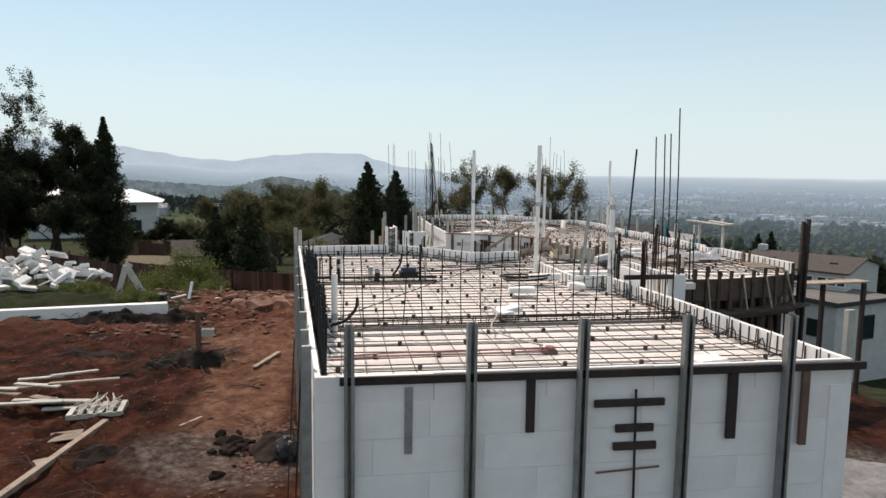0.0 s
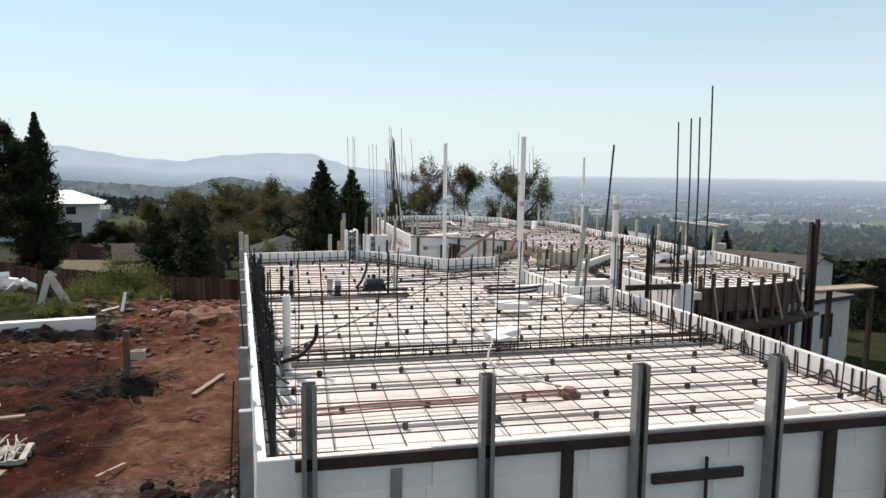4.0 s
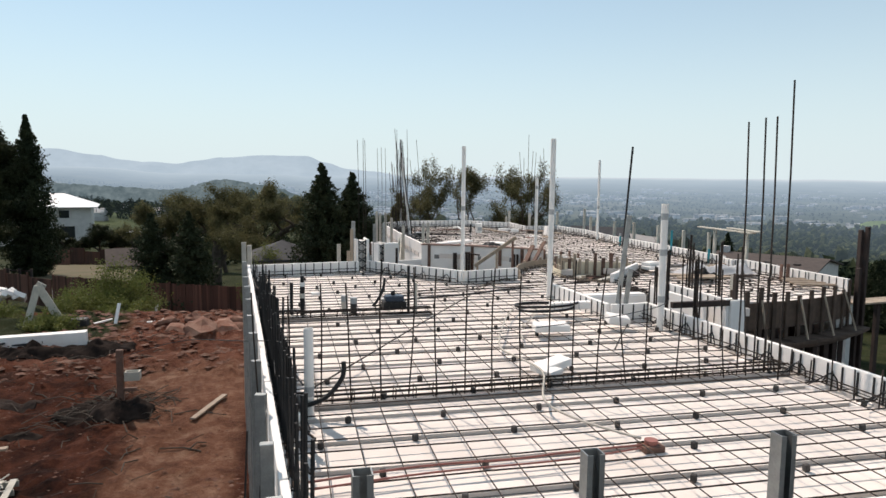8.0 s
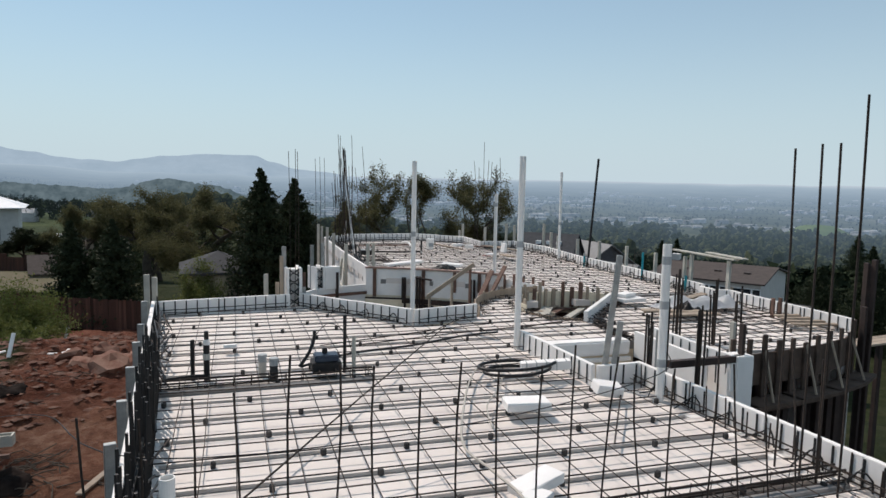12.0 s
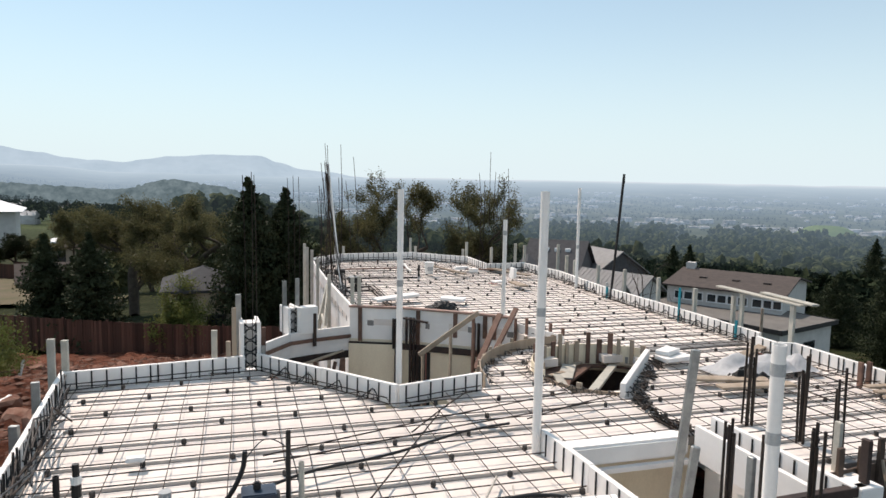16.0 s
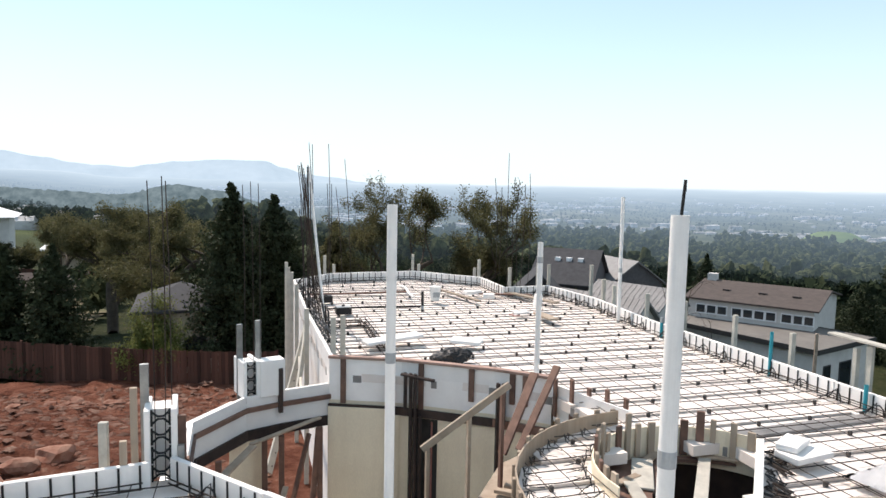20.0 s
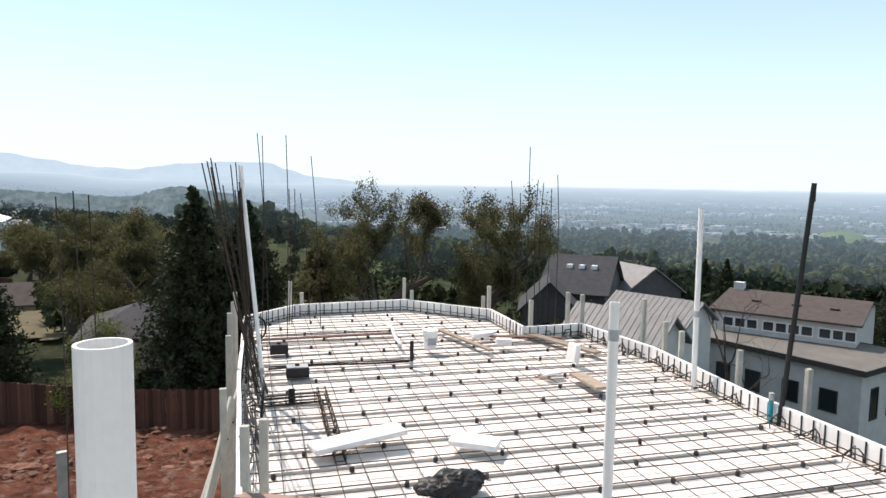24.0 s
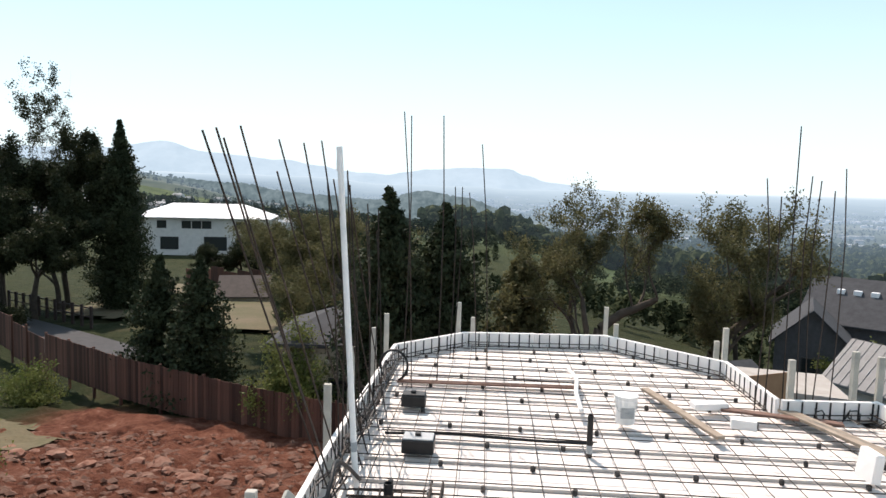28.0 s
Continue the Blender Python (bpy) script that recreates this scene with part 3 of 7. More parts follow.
def strip(bm, y0, y1, z0, z1, cuts):
    """A strip of deck between two lines of y, cut to the outline."""
    lo, hi = spans(y0 + 1e-4), spans(y1 - 1e-4)
    if len(lo) != len(hi):
        mid = spans((y0 + y1) / 2)
        lo = hi = mid
    for (a0, b0), (a1, b1) in zip(lo, hi):
        vs = [bm.verts.new(v) for v in ((a0, y0, z0), (b0, y0, z0), (b1, y1, z0), (a1, y1, z0), (a0, y0, z1), (b0, y0, z1), (b1, y1, z1), (a1, y1, z1))]
        for f in ((3, 2, 1, 0), (4, 5, 6, 7), (0, 1, 5, 4), (1, 2, 6, 5), (2, 3, 7, 6), (3, 0, 4, 7)):
            bm.faces.new([vs[i] for i in f])


y = 0.24
while y < 28.1:
    bm = bmesh.new()
    strip(bm, y, min(y + 0.50, 28.2), DECK - 0.14, DECK, 0)
    if bm.verts:
        part("deck_panel", bm, DECKFOAM, deck)
    else:
        bm.free()
    bm = bmesh.new()
    strip(bm, y + 0.50, min(y + 0.61, 28.2), DECK - 0.16, DECK - 0.035, 0)
    if bm.verts:
        part("seam", bm, SEAM, deck)
    else:
        bm.free()
    y += 0.61

# ---- reinforcing mat ----
bars = thing("reinforcing_mat", "rusty steel bars tied in a grid over foam", "rebar grid", at=(0, 0, DECK))


def bar_mesh(length, r, wob):
    bm = bmesh.new()
    n = max(2, int(length / 1.6) + 1)
    tube(bm, [(length * i / n, rnd.uniform(-wob, wob), rnd.uniform(-wob, wob) * 0.7) for i in range(n + 1)], r, 5)
    return bm


y = 0.45
while y < 28.1:
    for a, b in spans(y, 0.08):
        part("bar", bar_mesh(b - a, 0.0076, 0.012), REBAR, bars, m=pose(a, y + rnd.uniform(-0.02, 0.02), 0.066, 0, 0, rnd.uniform(-0.15, 0.15)))
    y += 0.305
x = -0.62
while x < 12.0:
    for a, b in spans_y(x, 0.08):
        part("bar", bar_mesh(b - a, 0.0056, 0.012), REBAR, bars, m=pose(x + rnd.uniform(-0.02, 0.02), a, 0.084, 0, 0, 90 + rnd.uniform(-0.15, 0.15)))
    x += 0.305
x = 9.45
while x < 11.9:
    part("bar", bar_mesh(3.0, 0.007, 0.012), REBAR, bars, m=pose(x + rnd.uniform(-0.02, 0.02), 8.95, 0.095, 0, 0, 90 + rnd.uniform(-0.6, 0.6)))
    x += 0.305
chair_bm = bmesh.new()
box(chair_bm, -0.026, 0.026, -0.024, 0.024, 0, 0.066)
bevel(chair_bm, 0.008)
CHAIR_MESH = mesh_of("bar_chair", chair_bm, CHAIR)
y, k = 0.7, 0
while y < 27.9:
    k += 1
    for a, b in spans(y, 0.15):
        x = a + 0.2 + 0.45 * (k % 2)
        while x < b:
            part("bar_chair", CHAIR_MESH, None, bars, m=pose(x + rnd.uniform(-0.08, 0.08), y + rnd.uniform(-0.05, 0.05), 0.001, 0, 0, rnd.uniform(0, 90)))
            x += 0.95
    y += 0.61


# ---- pipes, poles and posts ----
def pipe(name, x, y, z0, z1, r, label, lean=(0, 0), bands=(), material=None, group="upright pipes"):
    t = thing(name, label, "pipe", group, at=(x, y, z0))
    bm = bmesh.new()
    h = z1 - z0
    tube(bm, [(lean[0] * f, lean[1] * f, h * f) for f in (0, 0.5, 1)], r, 20, cap=False)
    bm.verts.ensure_lookup_table()
    rim = list(bm.verts)[-20:]
    top = Vector((lean[0], lean[1], h))
    mouth = [[bm.verts.new(top + (v.co - top) * 0.86 - Vector((0, 0, d))) for v in rim] for d in (0, 0.25)]
    for lo, hi in ((rim, mouth[0]), (mouth[0], mouth[1])):
        for k in range(20):
            bm.faces.new((lo[k], lo[(k + 1) % 20], hi[(k + 1) % 20], hi[k]))
    bm.faces.new(mouth[1])
    part("tube", bm, material or PVC, t, smooth=False)
    for f in bands:
        q = bmesh.new()
        c = Vector((lean[0] * f, lean[1] * f, h * f))
        d = Vector((lean[0], lean[1], h)).normalized()
        tube(q, [c - d * 0.05, c + d * 0.05], r * 1.07, 16)
        part("band", q, BAND, t)
    return t


pipe("vent_pipe", 4.30, 11.97, 0.35, 6.28, 0.047, "tall white plastic pipe rising from the courtyard", bands=(0.76,))
pipe("vent_pipe", 5.34, 9.15, DECK, 6.33, 0.052, "tall white plastic pipe beside the stair shaft", (0.02, 0.02), (0.55,))
pipe("vent_pipe", 11.68, 20.30, DECK, 6.24, 0.045, "tall white pipe leaning over the slab edge", (0.05, 0.1), (0.42,))
pipe("vent_pipe", 7.57, 15.90, DECK, 5.57, 0.045, "white plastic pipe standing in the deck", (0.0, 0.0), (0.88,))
pipe("vent_pipe", 6.06, 6.25, DECK, 5.20, 0.055, "white plastic pipe with grey bands by the shaft", (0, 0), (0.25, 0.62, 0.9))
pipe("vent_pipe", 0.52, 3.36, DECK, 4.10, 0.048, "short white plastic pipe with a grey band", (0, 0), (0.3,))
pipe("steel_rod", 11.80, 18.50, DECK, 6.66, 0.035, "tall black steel rod leaning", (0.12, -0.22), (), BLACK)


def strongback(x, y, z0, z1, rz, w=0.10, d=0.10):
    """A slotted steel post: a channel with two flanges."""
    t = thing("steel_post", "slotted galvanised steel post bracing the foam wall", "post", "wall bracing posts", at=(x, y, z0), rz=rz)
    h = z1 - z0
    bm = bmesh.new()
    box(bm, -w / 2, w / 2, -0.006, 0, 0, h)
    part("web_plate", bm, STEEL, t)
    for s in (-1, 1):
        bm = bmesh.new()
        box(bm, s * w / 2 - 0.004, s * w / 2 + 0.004, -d, -0.006, 0, h)
        box(bm, s * w / 2 - 0.004, s * (w / 2 - 0.03), -d - 0.004, -d, 0, h)
        part("flange", bm, STEEL, t)
    return t


for px, top in ((0.70, 4.06), (1.996, 4.06), (3.24, 4.075), (4.457, 4.095), (5.712, 4.08)):
    strongback(px, FL[1] - 0.012, GROUND, top, 0)


# ---- trees ----
def leaf_cloud(points, size, per, spread, seed):
    """Small leaf blades scattered round the points, as one mesh from arrays; spread is one value or one a point."""
    g = np.random.default_rng(seed)
    pts = np.repeat(np.array(points), per, axis=0)
    n = len(pts)
    sp = np.repeat(np.array(spread), per)[:, None] if isinstance(spread, list) else spread
    c = pts + g.normal(0, 1, (n, 3)) * sp
    a = g.normal(0, 1, (n, 3))
    a /= np.linalg.norm(a, axis=1)[:, None]
    b = np.cross(a, g.normal(0, 1, (n, 3)))
    b /= np.linalg.norm(b, axis=1)[:, None]
    s = size * g.uniform(0.6, 1.4, (n, 1))
    v = np.empty((n, 3, 3))
    v[:, 0], v[:, 1], v[:, 2] = c - a * s * 0.6 - b * s * 0.35, c + a * s * 0.8, c - a * s * 0.3 + b * s * 0.6
    return v.reshape(-1, 3), np.arange(n * 3).reshape(-1, 3)


def cloud_mesh(name, v, f, material):
    me = bpy.data.meshes.new(name)
    me.from_pydata(v.tolist(), [], f.tolist())
    me.materials.append(material)
    return me


def broadleaf(seed, height, spread, leafmat, density=1.0, leaf=0.075, trunk=0.22, clear=0.2, label="spreading oak with twisted dark limbs", name="oak_tree", twist=0.26, gaps=0.3, low=0.0):
    """Trunk, twisted forking limbs and tight leaf clumps along the twigs."""
    r = random.Random(seed)
    t = thing(name, label, "tree", "trees round the site")
    bm, tips = bmesh.new(), []

    def grow(p, d, length, rad, level):
        pts, rads = [p], [rad]
        for i in range(5):
            d = (d + Vector((r.uniform(-1, 1), r.uniform(-1, 1), r.uniform(-0.6, 0.75))) * (twist + 0.06 * level)).normalized()
            p = p + d * length / 5
            pts.append(p)
            rads.append(rad * (1 - 0.10 * (i + 1)))
            if level >= 3 or (level == 2 and i > 2):
                tips.append(p)
        tube(bm, pts, rads, 7 if level < 2 else 4, cap=False)
        if level < 4:
            for k in range(3):
                a = r.uniform(0, 2 * math.pi)
                out = Vector((math.cos(a) * spread, math.sin(a) * spread, r.uniform(0.1, 0.9) * height / 7)).normalized()
                grow(pts[-1 if k == 0 else r.randint(2, 5)], (d * 0.55 + out * 0.8).normalized(), length * r.uniform(0.6, 0.86), rads[-1] * 0.74, level + 1)

    grow(Vector((0, 0, 0)), Vector((r.uniform(-0.2, 0.2), r.uniform(-0.2, 0.2), 1)).normalized(), height * clear, trunk, 0)
    top = max(p.z for p in tips)
    wide = sorted(math.hypot(p.x, p.y) for p in tips)[int(len(tips) * 0.93)]
    fz, fx = height * 0.95 / top, spread / wide
    for v in bm.verts:
        k = 1 + (fx - 1) * min(1, max(0, v.co.z) / 2)
        v.co = Vector((v.co.x * k, v.co.y * k, v.co.z * fz))
    tips = [(p.x * fx, p.y * fx, p.z * fz) for p in tips if noise.noise((p.x * fx * 0.8, p.y * fx * 0.8, p.z * fz * 0.8 + seed)) > -0.5 + gaps and r.random() < 0.85 and p.z * fz > low * height]
    part("trunk", bm, BARK, t, smooth=True)
    v, f = leaf_cloud(tips, leaf, max(1, int(44 * density)), spread * 0.05, seed)
    ob = new("crown", cloud_mesh("crown", v, f, leafmat))
    ob.parent = t
    return t


def conifer(seed, height, radius, label="dark pointed conifer", leafmat=None, name="conifer", per=13, leaf=0.12, clear=0.05):
    """A pointed cone of ragged whorls round a straight trunk."""
    r = random.Random(seed)
    t = thing(name, label, "tree", "trees round the site")
    bm, pts, sps = bmesh.new(), [], []
    tube(bm, [(0, 0, 0), (0.04, 0, height * 0.5), (0, 0.03, height)], [height * 0.02, height * 0.012, 0.012], 7)
    z = height * clear
    turn = 0.0
    while z < height * 0.995:
        f = z / height
        full = radius * (1 - f) ** 0.66 * (0.3 + 0.7 * min(1.0, (1 - f) * 4.5)) * min(1.0, 0.55 + f * 3) + 0.02
        turn += 1.1
        for k in range(9):
            if r.random() < 0.1:
                continue
            a = 2 * math.pi * k / 9 + turn + r.uniform(-0.3, 0.3)
            rr = full * r.uniform(0.6, 1.25)
            zz = z + r.uniform(-0.12, 0.12)
            end = Vector((math.cos(a) * rr, math.sin(a) * rr, zz + rr * r.uniform(-0.12, 0.22)))
            if k % 2 == 0:
                tube(bm, [(0, 0, zz), end], [0.02, 0.006], 3, cap=False)
            n = 3 + int(rr * 4)
            for q in range(1, n + 1):
                u = q / n
                sag = -0.16 * rr * math.sin(math.pi * u)
                pts.append((end.x * u, end.y * u, zz + (end.z - zz) * u + sag))
                sps.append(0.035 + 0.075 * full)
        z += 0.20 + 0.035 * full
    part("trunk", bm, BARK, t)
    v, f = leaf_cloud(pts, leaf, per, sps, seed)
    ob = new("crown", cloud_mesh("crown", v, f, leafmat or FIRLEAF))
    ob.parent = t
    return t


def shrub(seed, w, h, leafmat, label, name="bush", per=40, leaf=0.09):
    r = random.Random(seed)
    t = thing(name, label, "shrub", "shrubs")
    bm, pts = bmesh.new(), []
    for i in range(26):
        a, rr = r.uniform(0, 6.28), w * math.sqrt(r.random())
        end = Vector((math.cos(a) * rr, math.sin(a) * rr, h * r.uniform(0.4, 1.0) * (1 - 0.5 * (rr / w) ** 2)))
        tube(bm, [(0, 0, 0), end * 0.5 + Vector((0, 0, 0.1)), end], [0.025, 0.015, 0.005], 4, cap=False)
        for q in range(3, 9):
            pts.append(tuple(end * (q / 8) + Vector((r.uniform(-.1, .1), r.uniform(-.1, .1), r.uniform(-.1, .15)))))
    part("stem", bm, BARK, t)
    v, f = leaf_cloud(pts, leaf, per, min(w, h) * 0.12, seed)
    ob = new("crown", cloud_mesh("crown", v, f, leafmat))
    ob.parent = t
    return t


def plant(t, x, y, rz=0, z=None):
    t.matrix_basis = pose(x, y, terrain(x, y) - 0.1 if z is None else z, 0, 0, rz)
    return t


plant(conifer(11, 9.1, 2.5, "dark pointed conifer behind the board fence", per=16, clear=0.2), 2.4, 39.4)
plant(conifer(12, 9.0, 2.9, "dark pointed conifer behind the board fence", per=16), 4.4, 40.9)
plant(conifer(13, 7.6, 2.0, "low conifer in lighter green among oaks", OAKLEAF, per=16), 7.45, 41.1)
plant(broadleaf(21, 10.0, 3.0, OAKLEAF, 1.6, label="gnarled oak with thin foliage and dark limbs", trunk=0.30, gaps=0.24, leaf=0.065, low=0.40), 10.1, 39.5)
plant(broadleaf(47, 10.1, 3.2, OAKLEAF, 1.6, label="gnarled leaning oak with thin foliage", trunk=0.32, gaps=0.22, leaf=0.065, low=0.40), 14.4, 39.6)
plant(broadleaf(23, 8.9, 4.6, OAKLEAF, 2.8, label="wide oak in olive leaf behind the fence", trunk=0.34, gaps=0.12), -1.9, 50.5)
plant(broadleaf(24, 8.6, 4.3, OAKLEAF, 2.8, label="wide olive oak beyond the cottage", trunk=0.34, gaps=0.12), -5.2, 53.0)
# dark group along the lane
plant(conifer(30, 15.2, 2.8, "tall dark conifer beside the lane", per=14, leaf=0.14), -22.8, 66.2)
plant(broadleaf(46, 21.5, 3.4, DARKLEAF, 0.6, leaf=0.12, trunk=0.36, clear=0.42, label="tall thin oak with bare twisted limbs", gaps=0.45), -33.2, 70.4)
for i, (tx, ty, th, ts, lm) in enumerate(((-27.8, 67, 15.0, 5.0, DARKLEAF), (-32.5, 66, 14.5, 5.2, DARKLEAF), (-26.2, 63.5, 9.5, 3.4, DARKLEAF), (-30.0, 62.5, 11.0, 4.4, DARKLEAF), (-36, 68, 14, 4.6, DARKLEAF), (-41, 66, 13, 4.5, DARKLEAF), (-35, 62, 10.5, 4.4, DARKLEAF), (-38, 58, 9.5, 4.0, DARKLEAF), (-25.8, 60.0, 9.0, 3.8, DARKLEAF), (-29.0, 59.0, 9.5, 4.2, DARKLEAF), (-33.0, 59.5, 10.0, 4.2, DARKLEAF), (-44, 60, 12, 4.5, DARKLEAF))):
    plant(broadleaf(40 + i, th, ts, lm, 3.2, leaf=0.13, label="dense dark tree beside the lane", clear=0.24, gaps=0.04, twist=0.2), tx, ty)
plant(broadleaf(52, 9.0, 5.0, OAKLEAF, 2.0, leaf=0.11, label="wide olive oak on the lawn's edge", gaps=0.1), -17.5, 92.0)
plant(broadleaf(54, 6.2, 3.4, DARKLEAF, 1.8, leaf=0.11, label="low dark tree below the white house", gaps=0.1), -25.5, 99.0)
plant(broadleaf(55, 5.6, 3.6, DARKLEAF, 1.8, leaf=0.11, label="low dark tree below the white house", gaps=0.1), -31.5, 106.0)
plant(broadleaf(53, 5.6, 3.2, OAKLEAF, 1.8, leaf=0.10, label="low olive tree below the white house", gaps=0.1), -24.0, 112.0)
plant(conifer(28, 6.4, 1.9, "dark low conifer behind the fence"), -8.2, 43.0)
plant(conifer(29, 6.4, 2.1, "dark low conifer behind the fence"), -5.7, 41.5)
plant(conifer(26, 5.0, 1.8, "dark low conifer behind the fence"), -6.9, 43.4)
plant(shrub(31, 1.7, 4.2, YOUNGLEAF, "leafy shrub in fresh green by the cottage", per=130, leaf=0.07), -1.0, 38.7)
plant(shrub(34, 1.3, 2.1, YOUNGLEAF, "leafy shrub in fresh green along the fence", per=34, leaf=0.07), -12.5, 40.5)
plant(shrub(32, 1.9, 2.3, YOUNGLEAF, "leafy green bush on the bank", leaf=0.06, per=110), -7.2, 28.6)
plant(shrub(36, 1.1, 0.7, YOUNGLEAF, "low weeds on the bank", leaf=0.05), -10.7, 25.2)
plant(shrub(37, 1.0, 0.6, YOUNGLEAF, "low weeds on the bank", leaf=0.05), -7.6, 21.6)
plant(shrub(38, 1.2, 0.6, YOUNGLEAF, "low weeds on the bank", leaf=0.05), -6.0, 26.0)
for i, (tx, ty, th) in enumerate(((-25.5, 56.5, 1.6), (-29.0, 58.5, 2.0))):
    plant(shrub(90 + i, 1.6, th, DARKLEAF, "dim dark shrub by the lane"), tx, ty)
for i, (tx, ty, th, tr) in enumerate(((39, 85, 11, 2.4), (43, 80, 13, 2.8), (52, 84, 14, 3), (60, 80, 16, 3), (75, 70, 10, 4), (80, 60, 15, 4), (70, 58, 13, 3.6), (84, 78, 10, 4), (66, 48, 12, 3.4), (73, 44, 13, 3.6), (90, 66, 15, 4), (62, 66, 9, 3.0), (48, 92, 13, 3), (56, 96, 14, 3), (40, 88, 12, 3), (66, 92, 14, 3.4), (98, 76, 16, 4), (104, 90, 16, 4), (92, 52, 15, 4), (84, 46, 14, 4))):
    plant(conifer(60 + i, th * (0.82 if tx < 61 else 0.95), tr * 1.1, "dark conifer below the neighbouring houses", leaf=0.16, per=7), tx, ty)
for i, (tx, ty, th) in enumerate(((22, 62, 9), (34, 58, 7), (58, 72, 9), (68, 74, 10), (30, 80, 9), (-6, 70, 8))):
    plant(broadleaf(80 + i, th, 4.5, YOUNGLEAF if i in (1, 2) else DARKLEAF, 0.9, leaf=0.12, label="leafy tree below the neighbouring houses"), tx, ty)


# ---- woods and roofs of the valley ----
# stores the amount of painted haze for each vertex
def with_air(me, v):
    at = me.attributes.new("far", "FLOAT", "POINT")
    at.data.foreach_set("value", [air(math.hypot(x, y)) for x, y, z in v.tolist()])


def woods(name, count, near, far, lo, hi, seed, label, size=(4.5, 8.0), blades=0, leafage=None, lumps=2, flat=0.9):
    """Far woods, joined: each tree a cloud of blades or, further off, a few small lumps."""
    g = np.random.default_rng(seed)
    p = (1 + 5 ** 0.5) / 2
    ico = np.array([(-1, p, 0), (1, p, 0), (-1, -p, 0), (1, -p, 0), (0, -1, p), (0, 1, p), (0, -1, -p), (0, 1, -p), (p, 0, -1), (p, 0, 1), (-p, 0, -1), (-p, 0, 1)]) / 1.9
    tri = np.array([(0, 11, 5), (0, 5, 1), (0, 1, 7), (0, 7, 10), (0, 10, 11), (1, 5, 9), (5, 11, 4), (11, 10, 2), (10, 7, 6), (7, 1, 8), (3, 9, 4), (3, 4, 2), (3, 2, 6), (3, 6, 8), (3, 8, 9), (4, 9, 5), (2, 4, 11), (6, 2, 10), (8, 6, 7), (9, 8, 1)])
    vs, fs, k = [], [], 0
    for _ in range(count):
        a = radians(g.uniform(lo, hi))
        r = math.sqrt(g.uniform(near * near, far * far)) if not blades else near * (far / near) ** g.uniform(0, 1)
        x, y = r * math.sin(a), r * math.cos(a)
        if noise.noise((x * 0.009, y * 0.009, 30)) > 0.34 or (abs(math.degrees(a) - 47) < 5 and 250 < r < 460):
            continue
        h = g.uniform(*size)
        z = terrain(x, y) if r < 690 else valley_z(x, y, r)
        tall = g.uniform() < 0.3
        if blades:
            u = g.uniform(0.08, 1.0, blades)
            w = h * (0.26 * (1.05 - u) if tall else 0.40 * np.sqrt(np.clip(1 - (2 * u - 1) ** 2, 0.02, 1)))
            if not tall:
                w *= 1 + 0.3 * np.sin(5 * u + r)
            b = g.uniform(0, 2 * math.pi, blades)
            rr = w * np.sqrt(g.uniform(0.3, 1, blades))
            c = np.stack((x + rr * np.cos(b), y + rr * np.sin(b), z + h * (u if tall else 0.2 + 0.8 * u)), 1)
            s = h * 0.085
            v = c[:, None, :] + g.normal(0, s, (blades, 3, 3))
            vs.append(v.reshape(-1, 3))
            fs.append(np.arange(blades * 3).reshape(-1, 3) + k)
            k += blades * 3
        else:
            for q in range(lumps):
                c = np.array((x, y, z + h * (0.3 + 0.35 * q))) + g.normal(0, h * 0.14, 3)
                vs.append(ico * h * g.uniform(0.24, 0.38) * g.uniform(0.6, 1.3, (12, 1)) * np.array((1, 1, 1.5 if tall else flat)) + c)
                fs.append(tri + k)
                k += 12
    v = np.concatenate(vs)
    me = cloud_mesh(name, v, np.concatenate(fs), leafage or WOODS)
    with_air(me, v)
    return tagged(new(name, me), label, "woods", kind="stuff")


woods("woods", 1300, 105, 340, 24, 80, 5, "dark green woods on the slopes below", (5, 9), blades=190, leafage=DARKWOODS)
woods("woods", 1700, 230, 640, -50, -3, 7, "scattered trees on the far hillside", (3.5, 6.5), blades=60, leafage=DARKWOODS)
woods("woods", 26, 60, 130, -9, 2, 25, "small trees and thickets beyond the cottage", (2.6, 4.6), blades=170)
woods("woods", 80, 80, 210, 1, 24, 27, "low trees and thickets below the far deck", (2.2, 4.2), blades=120)
woods("woods", 380, 200, 360, -3, 26, 15, "dense green woods on the slopes below", (3, 5.5), blades=110)
woods("woods", 1500, 320, 620, -4, 82, 16, "single dark conifers among paler oaks", (7, 12), blades=40, leafage=DARKWOODS)
woods("woods", 9000, 330, 900, -4, 82, 6, "rolling oak woods in the valley", (7, 12), lumps=3, flat=0.75)
woods("woods", 9000, 850, 2200, -46, 62, 8, "hazy far woods on the valley floor", (3, 6), flat=0.6)


